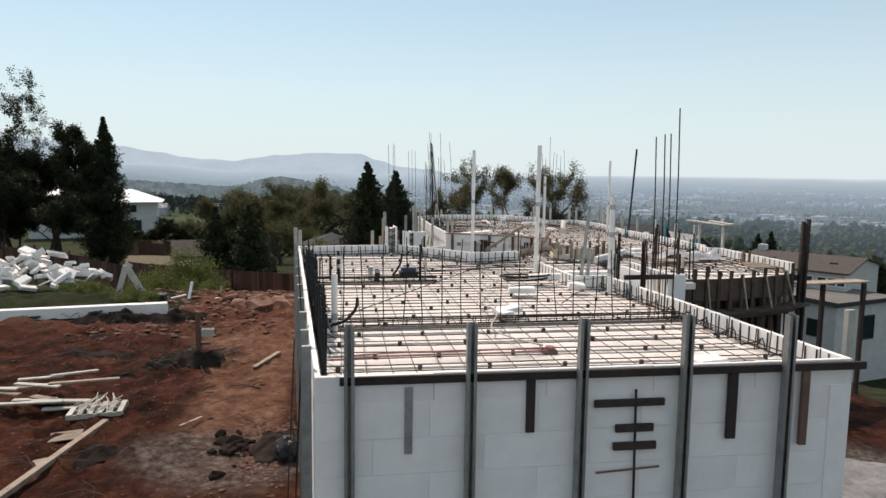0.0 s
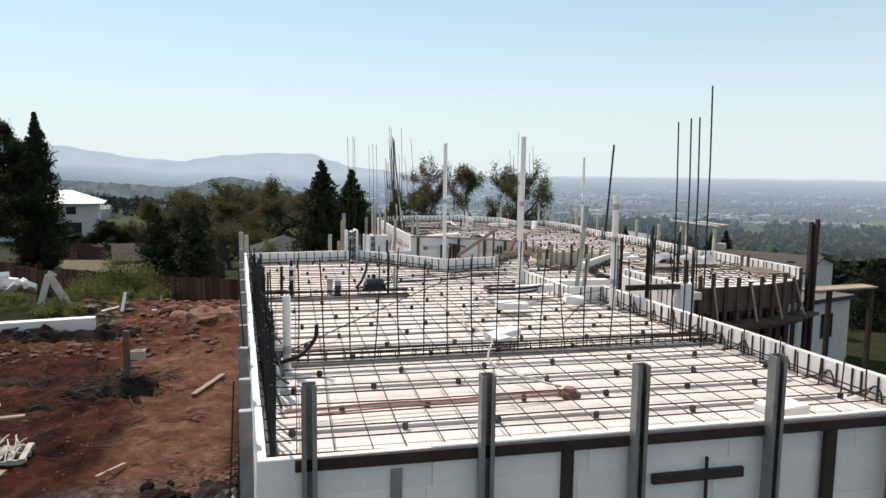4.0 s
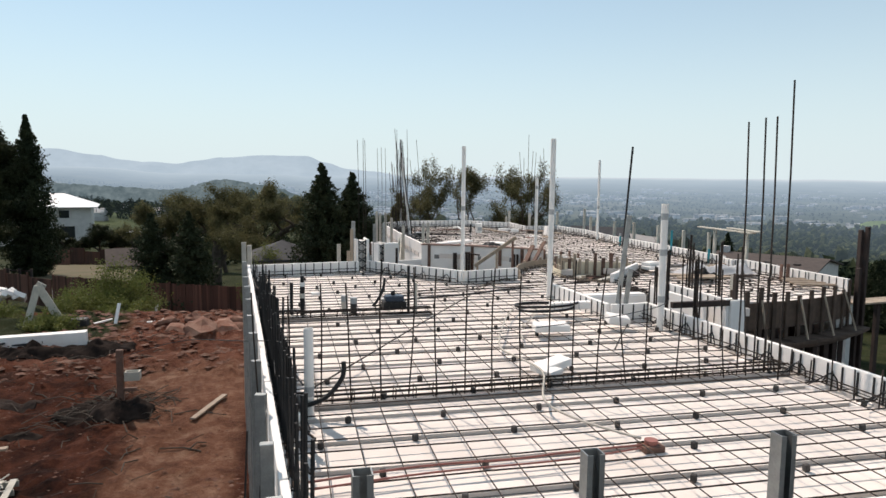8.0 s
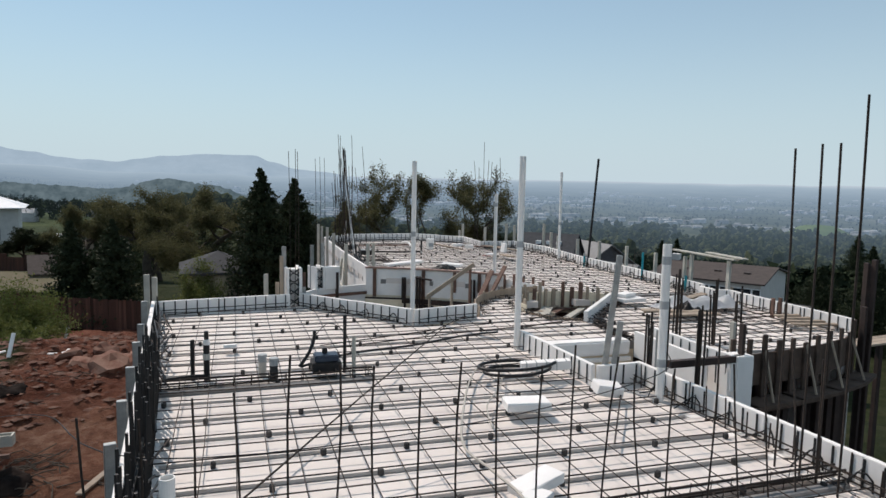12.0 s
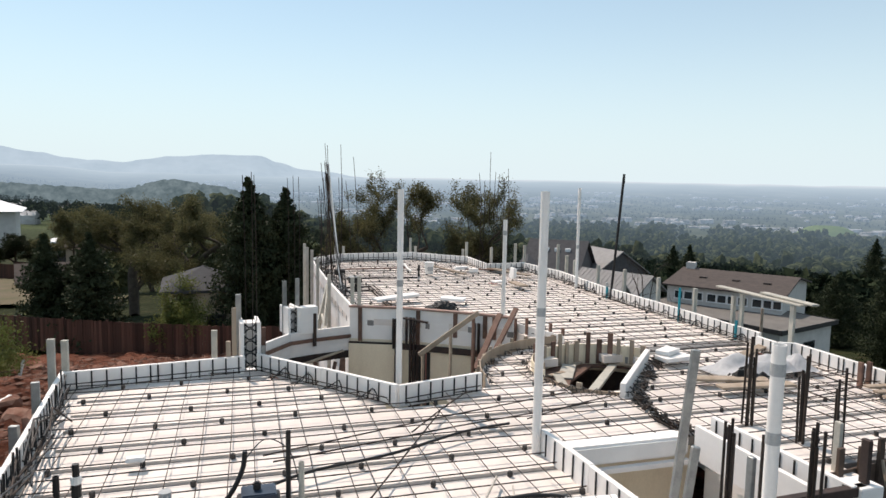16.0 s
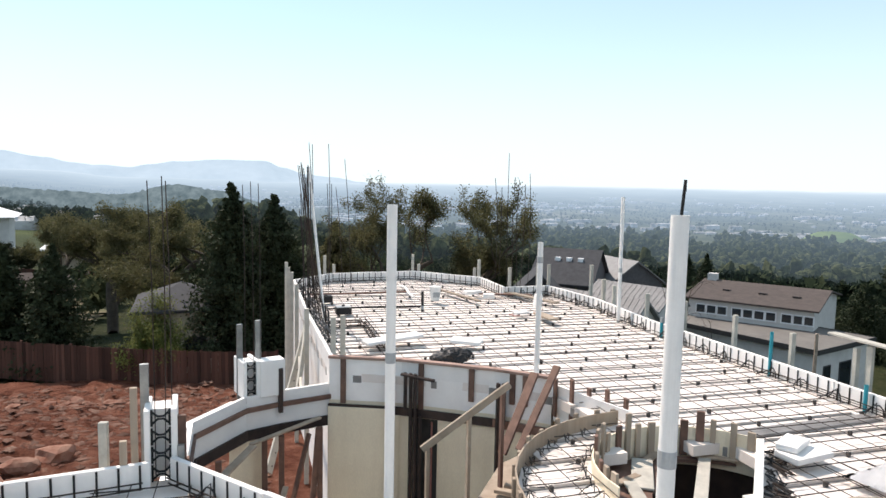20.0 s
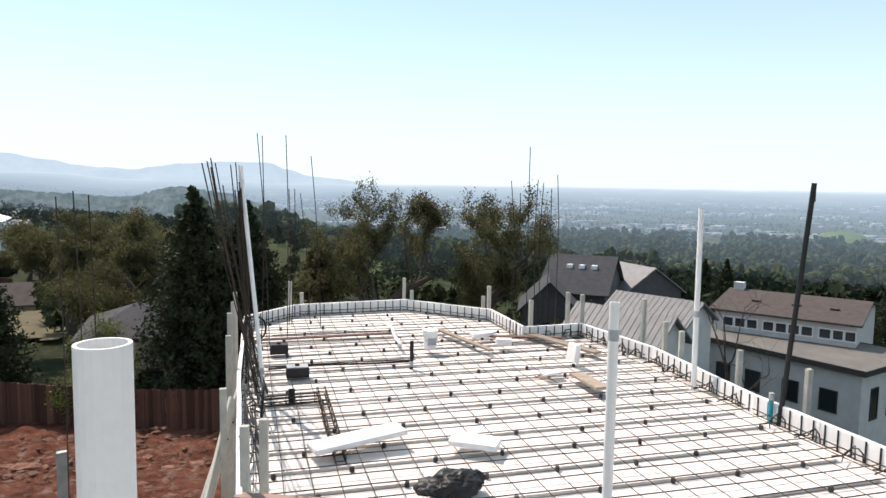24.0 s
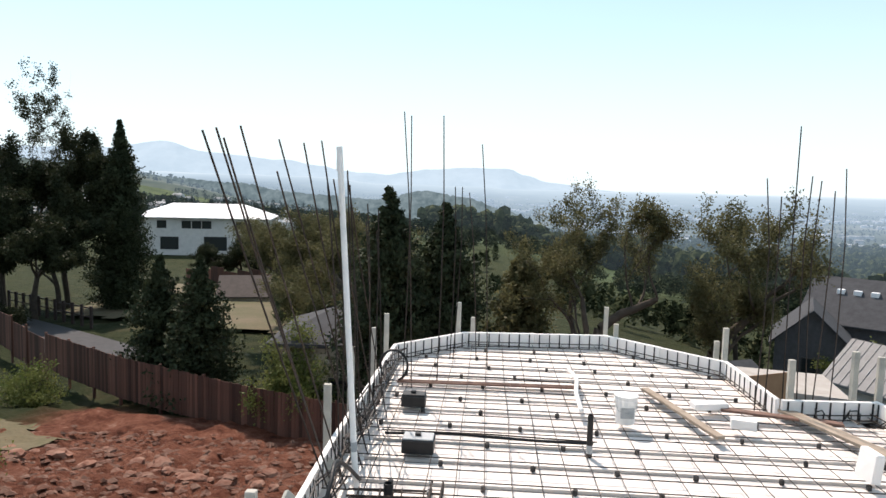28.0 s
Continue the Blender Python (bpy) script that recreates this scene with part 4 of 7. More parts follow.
def far_roofs():
    g = np.random.default_rng(9)
    vs, fs = [], []
    for k in range(1500):
        a, r = radians(g.uniform(-4, 62)), g.uniform(280, 740)
        if k < 150:
            a, r = radians(g.uniform(-48, -8)), g.uniform(230, 640)
        else:
            a, r = radians(g.uniform(-8, 60)), 1000 * (2.6 ** g.uniform())
            if noise.noise((4.0 * a, r * 0.004, 3)) < 0.02:
                continue
        x, y = r * math.sin(a), r * math.cos(a)
        z = (terrain(x, y) if r < 690 else valley_z(x, y, r)) + (2.6 if r < 690 else 3.5)
        w, d, h = g.uniform(2.2, 4.2), g.uniform(2.2, 3.5), g.uniform(1.2, 2.4)
        if r > 800:
            w *= g.uniform(1.0, 3.5)
        b = len(vs)
        vs += [(x - w, y - d, z - 6), (x + w, y - d, z - 6), (x + w, y + d, z - 6), (x - w, y + d, z - 6), (x - w, y - d, z), (x + w, y - d, z), (x + w, y + d, z), (x - w, y + d, z), (x - w * 0.9, y, z + h * 0.6), (x + w * 0.9, y, z + h * 0.6)]
        fs += [(b, b + 1, b + 5, b + 4), (b + 1, b + 2, b + 6, b + 5), (b + 2, b + 3, b + 7, b + 6), (b + 3, b, b + 4, b + 7), (b + 4, b + 5, b + 9, b + 8), (b + 6, b + 7, b + 8, b + 9), (b + 5, b + 6, b + 9), (b + 7, b + 4, b + 8)]
    me = bpy.data.meshes.new("far_roofs")
    me.from_pydata(vs, [], fs)
    with_air(me, np.array(vs))
    me.materials.append(TOWN)
    tagged(new("far_roofs", me), "pale roofs of a town scattered among trees", "town", kind="stuff")


far_roofs()


def meadow():
    vs, fs = [(739.0, 711.0, valley_z(739, 711, 1025) + 15.0)], []
    for j in range(1, 6):
        for k in range(28):
            a = 2 * math.pi * k / 28
            x, y = 739 + 40 * j / 5 * math.cos(a) - 14 * math.sin(a), 711 + 36 * j / 5 * math.sin(a)
            vs.append((x, y, valley_z(x, y, math.hypot(x, y)) + 15 - 20 * (j / 5) ** 2))
            n = 1 + (j - 1) * 28
            fs.append((0, n + k, n + (k + 1) % 28) if j == 1 else (n - 28 + k, n + k, n + (k + 1) % 28, n - 28 + (k + 1) % 28))
    me = bpy.data.meshes.new("meadow")
    me.from_pydata(vs, [], fs)
    with_air(me, np.array(vs))
    me.materials.append(MEADOW)
    tagged(new("meadow", me), "bright green meadow on a far wooded slope", "meadow", kind="structure")


meadow()

# ---- houses ----
def hall(name, label, x, y, z, rz, w, d, h, roof_h, wallmat, roofmat, over=0.4, windows=(), hip=False, seams=0, fascia=None):
    """A house: body, roof with overhang, windows with frame and pane. windows: (side, u, z, width, height)."""
    t = thing(name, label, "house", "neighbouring houses", at=(x, y, z), rz=rz)
    bm = bmesh.new()
    box(bm, -w / 2, w / 2, -d / 2, d / 2, -4.0, h)
    if not hip and roof_h > 0.3:
        for s in (-1, 1):
            v = [bm.verts.new(p) for p in ((s * w / 2, -d / 2, h), (s * w / 2, d / 2, h), (s * w / 2, 0, h + roof_h), (s * (w / 2 - 0.2), -d / 2, h), (s * (w / 2 - 0.2), d / 2, h), (s * (w / 2 - 0.2), 0, h + roof_h))]
            for f in ((0, 1, 2), (3, 5, 4), (0, 2, 5, 3), (1, 4, 5, 2), (0, 3, 4, 1)):
                bm.faces.new([v[i] for i in f])
    part("wall", bm, wallmat, t)
    W, D = w / 2 + over, d / 2 + over
    drop = roof_h * over / (d / 2) if roof_h > 0.3 else 0
    bm = bmesh.new()
    if roof_h <= 0.3:
        box(bm, -W, W, -D, D, h + 0.01, h + 0.28)
    else:
        e = W - (d / 2 if hip else 0)
        k = 0.14
        top = [(-W, -D, h - drop), (W, -D, h - drop), (W, D, h - drop), (-W, D, h - drop), (-e, 0, h + roof_h), (e, 0, h + roof_h)]
        lo = [bm.verts.new(p) for p in top]
        hi = [bm.verts.new((p[0], p[1], p[2] + k)) for p in top]
        for f in ((0, 1, 5, 4), (2, 3, 4, 5), (1, 2, 5), (3, 0, 4)):
            if len(f) == 4 or hip:
                bm.faces.new([hi[i] for i in f])
                bm.faces.new([lo[i] for i in f[::-1]])
        for i, j in ((0, 1), (1, 2), (2, 3), (3, 0)) if hip else ((0, 1), (2, 3), (1, 5), (5, 2), (3, 4), (4, 0)):
            bm.faces.new((lo[i], lo[j], hi[j], hi[i]))
    roof = part("roof", bm, roofmat, t)
    if fascia:
        bm = bmesh.new()
        for b6 in ((-W - 0.05, W + 0.05, -D - 0.05, -D + 0.001), (-W - 0.05, W + 0.05, D - 0.001, D + 0.05), (-W - 0.05, -W + 0.001, -D, D), (W - 0.001, W + 0.05, -D, D)):
            box(bm, *b6, h - 0.05, h + 0.33)
        part("fascia", bm, fascia, roof)
    for k in range(seams):
        x = -W + 2 * W * (k + 0.5) / seams
        for s in (-1, 1):
            bm = bmesh.new()
            tube(bm, [(x, s * D, h - drop + 0.15), (x, 0, h + roof_h + 0.15)], 0.03, 4)
            part("seam", bm, roofmat, roof)
    for side, u, wz, ww, wh in windows:
        base = {"s": pose(u, -d / 2, wz), "n": pose(u, d / 2, wz, 0, 0, 180), "w": pose(-w / 2, u, wz, 0, 0, -90), "e": pose(w / 2, u, wz, 0, 0, 90)}[side]
        win = new("window")
        win.parent = t
        win.matrix_basis = base
        q = bmesh.new()
        for b4 in ((-ww / 2 - 0.07, -ww / 2, 0, wh), (ww / 2, ww / 2 + 0.07, 0, wh), (-ww / 2 - 0.07, ww / 2 + 0.07, wh, wh + 0.08), (-ww / 2 - 0.1, ww / 2 + 0.1, -0.1, 0)):
            box(q, b4[0], b4[1], -0.06, 0.02, b4[2], b4[3])
        part("frame", q, WHITEROOF if wh < 0.75 else TRIM, win)
        q = bmesh.new()
        box(q, -ww / 2, ww / 2, -0.02, 0.01, 0, wh)
        part("pane", q, GLASS, win)
    return t


brown = hall("house", "white stucco house with a low brown roof", 48.5, 56.7, -9.4, -54, 10.0, 11.4, 6.25, 0.95, STUCCO, BROWNROOF, windows=[("s", u, 5.05, 0.72, 0.66) for u in (-3.9, -3.0, -2.1, -0.9, 0.0, 0.9, 1.8, 3.0, 3.9, 4.6)])
bm = bmesh.new()
box(bm, -5.0, -4.2, -0.5, 0.3, 6.6, 7.9)
part("chimney", bm, STUCCO, brown, "white chimney box")
for x in (-2.5, 0.5, 3.2):
    bm = bmesh.new()
    box(bm, x - 0.3, x + 0.3, -3.3, -2.9, 6.55, 6.95)
    part("roof_vent", bm, BROWNROOF, brown)
hall("house", "white flat-roofed house wing with dark trim", 43.8, 52.0, -8.7, -72, 13.6, 8.0, 3.6, 0.2, STUCCO, TANROOF, over=0.35, fascia=TRIM, windows=[("s", u, 0.7, 1.05, 1.35) for u in (-5.2, -3.0, -0.6, 2.2, 4.8)] + [("e", 0.5, 0.4, 1.6, 2.0), ("e", -2.2, 0.4, 0.9, 2.0)])
slate = hall("house", "dark slate house with a steep grey roof", 36.8, 72.3, -8.0, -38, 6.0, 10.4, 4.7, 2.9, SLATE, GREYROOF, windows=[("s", -1.6, 0.8, 1.0, 1.5), ("s", 1.4, 1.2, 0.8, 1.0), ("w", 0.0, 0.8, 1.0, 1.5)])
for x in (-1.0, 0.2, 1.4):
    bm = bmesh.new()
    box(bm, x - 0.28, x + 0.28, -2.1, -1.6, 6.55, 6.95)
    bevel(bm, 0.03)
    part("skylight", bm, WHITEROOF, slate, "white framed skylight")
hall("house", "dark slate house wing with a gable to the street", 30.2, 66.0, -7.4, 66, 6.5, 4.6, 3.6, 2.2, SLATE, GREYROOF, windows=[("w", 0.0, 0.8, 1.0, 1.6), ("n", 1.0, 1.0, 0.9, 1.4)])
hall("house", "grey-roofed house wing with a wide gable", 44.7, 76.2, -8.5, 94.6, 7.5, 7.2, 4.25, 2.4, SLATE, METALROOF, windows=[("w", -1.8, 2.6, 0.9, 1.0)])
hall("house", "low house with a pale standing-seam roof", 27.0, 48.0, -6.0, -61, 6.2, 4.0, 3.3, 1.6, STUCCO, METALROOF, seams=16)
hall("house", "low house wing with a pale standing-seam roof", 33.1, 53.6, -6.0, -62, 6.2, 4.2, 3.35, 1.25, STUCCO, METALROOF, seams=16)
hall("house", "small grey-roofed house under the oaks", 15.2, 46.5, -6.6, 25, 8, 6, 3.2, 1.6, SLATE, GREYROOF)
hall("cottage", "cream cottage with a grey shingle roof behind the fence", -0.05, 41.4, -3.1, 4, 3.5, 4.4, 3.55, 0.85, CREAMST, GREYROOF, hip=True, windows=[("s", 0.6, 0.9, 0.8, 1.2)])
hall("cottage", "small tan-roofed outbuilding beyond the fence", -15.5, 78.0, -6.6, 15, 7.0, 5.0, 2.4, 1.4, CREAMST, BROWNROOF)
hall("house", "cream house with a tan hip roof among trees", -14.5, 100.0, -7.4, 10, 10.0, 8.0, 4.6, 2.0, CREAMST, BROWNROOF, hip=True, windows=[("s", -2, 1.2, 1.2, 1.2), ("s", 2, 1.2, 1.2, 1.2)])
hall("shed", "low dark shed with a white flat roof", -23.5, 128.0, -8.6, 8, 8.0, 6.0, 3.4, 0.2, TRIM, WHITEROOF, over=0.7)
WIN = [("s", u, 4.9, 1.7, 1.4) for u in (-8, -3.2, -1.2, 0.8, 7.5)] + [("s", -6.5, 0.6, 3.4, 2.4), ("s", 2.5, 0.4, 4.4, 2.7), ("s", 8, 0.8, 2.6, 2.2)]
hall("house", "white two-storey house with broad white roofs", -53.5, 156.0, -8.6, 12, 25, 13, 7.4, 2.2, STUCCO, WHITEROOF, over=1.3, hip=True, windows=WIN)

# ---- courtyard and far block ----
def lumber(name, a, b, w, t, material, label, category="board", group="loose lumber", roll=0.0, parent=None):
    """A board with eased edges from a to b; w across, t thick."""
    a, b = Vector(a), Vector(b)
    d = b - a
    bm = bmesh.new()
    box(bm, 0, d.length, -w / 2, w / 2, -t / 2, t / 2)
    bevel(bm, min(0.006, t * 0.2))
    m = Matrix.Translation(a) @ d.to_track_quat("X", "Z").to_matrix().to_4x4() @ Matrix.Rotation(radians(roll), 4, "X")
    if parent is None:
        return solid(name, bm, material, label, category, group, m=m)
    return part(name, bm, material, parent, label, m=m)


COURT = [(2.30, 13.62), (2.27, 15.95), (3.0, 16.95), (3.5, 17.16), CW0]
for i, (a, b) in enumerate(zip(COURT, COURT[1:])):
    foam_wall("wall_court_%d" % (i + 1), a, b, 2.30, 2.90, "low white foam wall over dark beams", side=1, pieces=False)
    slab_edge([a, b], "white foam leaf with dark web ends on a low wall", 2.90, 3.00, name="wall_leaf")
COURT_Z = 0.35
# floor made paler than raw concrete to bounce light onto the walls
bm = bmesh.new()
prism(bm, [(2.2, 13.3), (4.1, 11.3), (5.6, 11.6), (6.3, 13.2), (7.7, 13.9), (7.7, 15.5), (4.5, 17.5), (2.2, 16.2)], 0.0, COURT_Z)
solid("floor", bm, PALECONC, "concrete floor of the courtyard, paled to bounce light", "floor", kind="structure")


def court_side(a, b, name, label, boards, studs):
    """Boards along a wall on plan and upright studs: (z, height, out, material), (u, z0, z1, width)."""
    t = thing(name, label, "formwork", "courtyard formwork", at=(*a, 0))
    m, length = along(a, b)
    t.matrix_basis = m
    for z, h, out, material in boards:
        bm = bmesh.new()
        box(bm, -0.02, length + 0.02, -out - 0.04, -out, z, z + h)
        bevel(bm, 0.004)
        part("waler", bm, material, t)
    for u, z0, z1, w, material in studs:
        bm = bmesh.new()
        box(bm, u - w / 2, u + w / 2, -0.085, -0.042, z0, z1)
        bevel(bm, 0.004)
        part("stud", bm, material, t)
    return t


for i, (a, b) in enumerate(zip(COURT[1:], COURT[2:])):
    court_side(a, b, "courtyard_formwork", "dark timber beams under a low foam wall", [(2.74, 0.08, 0.0, BROWNLUM), (2.28, 0.17, 0.0, DARKLUM)], [])
court_side(COURT[0], COURT[1], "courtyard_formwork", "dark timber beams under a low foam wall", [(2.74, 0.08, 0.0, BROWNLUM), (2.28, 0.17, 0.0, DARKLUM)],
           [(0.15, 2.4, 3.35, 0.09, BROWNLUM)])
# shores and braces under the low wall
for x, y, lean in ((3.28, 16.9, 0), (3.55, 16.95, 0), (4.02, 17.15, 0.15), (4.2, 17.2, 0), (2.6, 16.1, 0), (2.45, 15.4, 0)):
    lumber("shore", (x, y, COURT_Z), (x + lean, y, 2.32), 0.09, 0.09, BROWNLUM, "upright brown timber shore on concrete", "shore", "courtyard shores")
lumber("brace", (3.5, 16.7, 0.4), (4.0, 17.0, 2.3), 0.09, 0.045, BROWNLUM, "leaning brown timber brace", "brace", "courtyard shores")
lumber("brace", (3.05, 15.2, 0.5), (3.6, 16.6, 1.6), 0.09, 0.045, LUMBER, "leaning pale timber brace", "brace", "courtyard shores")
# cream plywood faces seen through the openings of the courtyard's far side
for a, b, z0, z1 in (((2.75, 16.72), (3.25, 17.12), COURT_Z, 2.3), ((4.35, 17.36), (5.5, 16.92), COURT_Z, 2.62)):
    m, length = along(a, b)
    bm = bmesh.new()
    box(bm, 0, length, 0.0, 0.02, z0, z1)
    ob = solid("plywood_sheet", bm, PLY, "cream plywood sheet standing in the courtyard", "panel", "courtyard panels", m=m)

# curved white wall of the far block
CWP = [CW0, (5.55, 16.95), (6.9, 16.05), CW3]
cw = thing("wall_court_far", "white and cream curved wall with dark studs", "wall", kind="structure")
for i, (a, b) in enumerate(zip(CWP, CWP[1:])):
    m, length = along(a, b)
    bm = bmesh.new()
    if i == 1:
        box(bm, 0, 0.18, 0.0, 0.28, COURT_Z, 2.50)
        box(bm, 0.66, length, 0.0, 0.28, COURT_Z, 2.50)
        box(bm, 0, length, 0.0, 0.28, 2.50, 2.72)
    else:
        box(bm, 0, length, 0.0, 0.28, COURT_Z, 2.72)
    part("lower_wall", bm, PLY, cw, "cream plywood facing", m=m)
    bm = bmesh.new()
    box(bm, 0, length, 0.0, 0.27, 2.722, DECK - 0.005)
    part("foam_band", bm, FOAM, cw, m=m)
    bm = bmesh.new()
    box(bm, 0.0, length, 0.0, 0.064, DECK - 0.004, WALL_TOP - 0.045)
    part("foam_edge", bm, FOAM, cw, m=m)
    bm = bmesh.new()
    box(bm, -0.01, length + 0.01, -0.045, 0.075, WALL_TOP - 0.045, WALL_TOP)
    bevel(bm, 0.004)
    part("cap_board", bm, CAPLUM, cw, "pinkish brown cap board", m=m)
    bm = bmesh.new()
    box(bm, -0.01, length + 0.01, -0.05, -0.002, 2.52, 2.66)
    bevel(bm, 0.004)
    part("waler", bm, DARKLUM if i < 2 else BROWNLUM, cw, "dark timber waler", m=m)
for u, z0, z1 in ((0.25, 2.68, 3.45), (1.62, 2.66, 3.45), (2.50, 2.9, 3.45), (3.20, 2.95, 3.45), (3.42, 2.95, 3.45)):
    for (a, b), start in (((CWP[0], CWP[1]), 0.0), ((CWP[1], CWP[2]), 1.26), ((CWP[2], CWP[3]), 2.88)):
        m, length = along(a, b)
        if start <= u < start + length:
            bm = bmesh.new()
            box(bm, u - start - 0.045, u - start + 0.045, -0.046, -0.001, z0, z1)
            bevel(bm, 0.004)
            part("stud", bm, BROWNLUM, cw, m=m)
for x, y, z0, z1 in ((5.30, 16.98, 2.66, 3.25), (5.36, 16.96, COURT_Z, 3.25), (5.58, 16.86, 2.66, 3.3), (5.66, 16.80, COURT_Z, 3.3), (5.72, 16.74, COURT_Z, 3.3), (5.80, 16.70, COURT_Z, 2.6), (6.9, 15.95, COURT_Z, 3.3), (6.98, 15.9, 2.6, 3.3)):
    lumber("bracing_post", (x, y - 0.08, z0), (x, y - 0.08, z1), 0.075, 0.05, DARKLUM, "dark slim post against the courtyard wall", "post", "courtyard shores")
lumber("lintel_board", (5.5, 16.78, 3.28), (6.0, 16.46, 3.22), 0.07, 0.04, DARKLUM, "short dark board across posts")
# dark sheet set in the opening in place of its inner shade
bm = bmesh.new()
box(bm, 0.2, 0.64, 0.10, 0.13, COURT_Z, 2.49)
solid("doorway_shade", bm, TRIM, "dark panel standing in for the shade of an open doorway", "door", kind="structure", m=along(CWP[1], CWP[2])[0])
# plank and red strip of the courtyard
lumber("plank", (3.05, 16.72, 2.30), (4.2, 17.12, 2.52), 0.10, 0.03, LUMBER, "pale plank lying on the dark beam", group="courtyard planks")
lumber("plank", (2.42, 15.6, 2.05), (3.1, 16.6, 2.32), 0.14, 0.03, LUMBER, "pale plank lying on the dark beam", group="courtyard planks")
lumber("red_strip", (5.98, 16.52, COURT_Z), (5.98, 16.52, 2.5), 0.05, 0.02, REDPIPE, "red strip beside the dark doorway", "strip")
# handrail over the court
rail = thing("stair_rail", "pale timber rail on posts over the courtyard", "rail", at=(0, 0, 0))
lumber("top_rail", (5.02, 13.5, 3.30), (6.13, 13.5, 4.03), 0.09, 0.04, LUMBER, "", parent=rail, roll=90)
lumber("rail_post", (5.10, 13.53, 1.2), (5.10, 13.53, 3.30), 0.09, 0.04, LUMBER, "", parent=rail, roll=0)
lumber("rail_post", (5.62, 13.53, 1.2), (5.62, 13.53, 3.68), 0.09, 0.04, LUMBER, "", parent=rail, roll=0)
lumber("rail_post", (6.05, 13.53, 1.6), (6.05, 13.53, 3.95), 0.09, 0.04, BROWNLUM, "", parent=rail, roll=0)
bm = bmesh.new()
prism(bm, [(5.6, 13.2), (6.05, 13.0), (7.45, 14.2), (7.2, 14.75), (6.3, 14.2)], 2.66, 2.70)
solid("plywood_deck", bm, LUMBER, "pale plywood ledge below the curved edge", "panel", "courtyard panels")
lumber("brace", (6.75, 14.6, 2.7), (7.55, 15.1, 3.75), 0.12, 0.045, BROWNLUM, "reddish timber brace leaning on the wall", "brace", "courtyard shores")
lumber("brace", (6.55, 14.75, 2.6), (7.25, 15.25, 3.62), 0.14, 0.045, BROWNLUM, "reddish timber brace leaning on the wall", "brace", "courtyard shores")

# curved edge form with stakes and boards
curve = thing("curved_edge_form", "bent grey plywood edge form with short stakes", "formwork", "curved forms")
pts = ARC + [(7.95, 13.98)]
for a, b in zip(pts, pts[1:]):
    m, length = along(a, b)
    bm = bmesh.new()
    box(bm, -0.004, length + 0.004, 0, 0.02, 3.06, 3.40)
    part("ply_strip", bm, LUMBER, curve, m=m)
    bm = bmesh.new()
    box(bm, length * 0.4, length * 0.4 + 0.07, 0.022, 0.06, 2.75, 3.38 + rnd.uniform(0, 0.08))
    bevel(bm, 0.004)
    part("stake", bm, LUMBER, curve, m=m)
for k in range(7):
    f = (k + 0.5) / 7
    a0 = Vector((6.05 + 1.2 * f, 13.15 + 0.72 * f, 0))
    lumber("block", (a0.x, a0.y, 2.76), (a0.x - 0.22, a0.y + 0.16, 2.76), 0.09, 0.045, LUMBER, "short pale block nailed to the ledge", "block", "nailed blocks")
for k in range(5):
    x = 7.62 + 0.14 * k
    lumber("stake", (x, 15.28 - 0.28 * k, 2.9), (x, 15.28 - 0.28 * k, 3.5 + 0.05 * (k % 2)), 0.09, 0.04, BROWNLUM, "brown timber stake on the form", "stake", "form stakes", roll=0)
bm = bmesh.new()
box(bm, 0, 1.45, 0, 0.03, 2.8, 3.38)
solid("edge_board", bm, FOAM, "white foam strip between stakes", "edge form", "foam slab edges", m=along((7.64, 15.36), (8.1, 14.0))[0])

# stair hole: a ring of thin plywood and stakes, closed by a foam board on edge
ring = thing("stair_ring_form", "round timber form of stakes and thin plywood", "formwork", "curved forms", at=(*HOLE_C, DECK))


def inside_chord(a, extra=0.0):
    (cx, cy), (dx, dy) = CHORD
    x, y = HOLE_C[0] + HOLE_R * math.cos(a), HOLE_C[1] + HOLE_R * math.sin(a)
    return (dx - cx) * (y - cy) - (dy - cy) * (x - cx) > extra


for k in range(40):
    a0, a1 = 2 * math.pi * k / 40, 2 * math.pi * (k + 1) / 40
    if not inside_chord((a0 + a1) / 2):
        continue
    back = math.sin(a0) > -0.05
    m, length = along((HOLE_R * math.cos(a0), HOLE_R * math.sin(a0)), (HOLE_R * math.cos(a1), HOLE_R * math.sin(a1)))
    bm = bmesh.new()
    box(bm, -0.004, length + 0.004, -0.02, 0, -0.34, 0.17 if back else 0.05)
    part("ply_strip", bm, PLY if back else LUMBER, ring, m=m)
    if back or k % 4 == 0:
        bm = bmesh.new()
        w = rnd.uniform(0.07, 0.10)
        u = rnd.uniform(0.03, length - w - 0.01)
        box(bm, u, u + w, 0.002, 0.042, -0.20, (0.24 if back else 0.12) + rnd.choice((0, 0.03, 0.07, 0.16)))
        bevel(bm, 0.004)
        part("stake", bm, BROWNLUM if rnd.random() < 0.25 else LUMBER, ring, m=m)
# dark lumber colour paints the deep shade on the pit's floor and wall
bm = bmesh.new()
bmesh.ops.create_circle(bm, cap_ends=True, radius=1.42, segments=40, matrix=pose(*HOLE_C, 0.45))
solid("stair_pit_floor", bm, DARKLUM, "stair opening floor, coloured dark for the deep shade", "floor", kind="structure")
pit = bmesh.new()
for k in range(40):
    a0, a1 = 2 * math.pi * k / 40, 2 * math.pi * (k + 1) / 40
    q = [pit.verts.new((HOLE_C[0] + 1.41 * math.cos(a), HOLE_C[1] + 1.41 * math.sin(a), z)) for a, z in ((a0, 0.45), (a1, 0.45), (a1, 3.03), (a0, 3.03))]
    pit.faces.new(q)
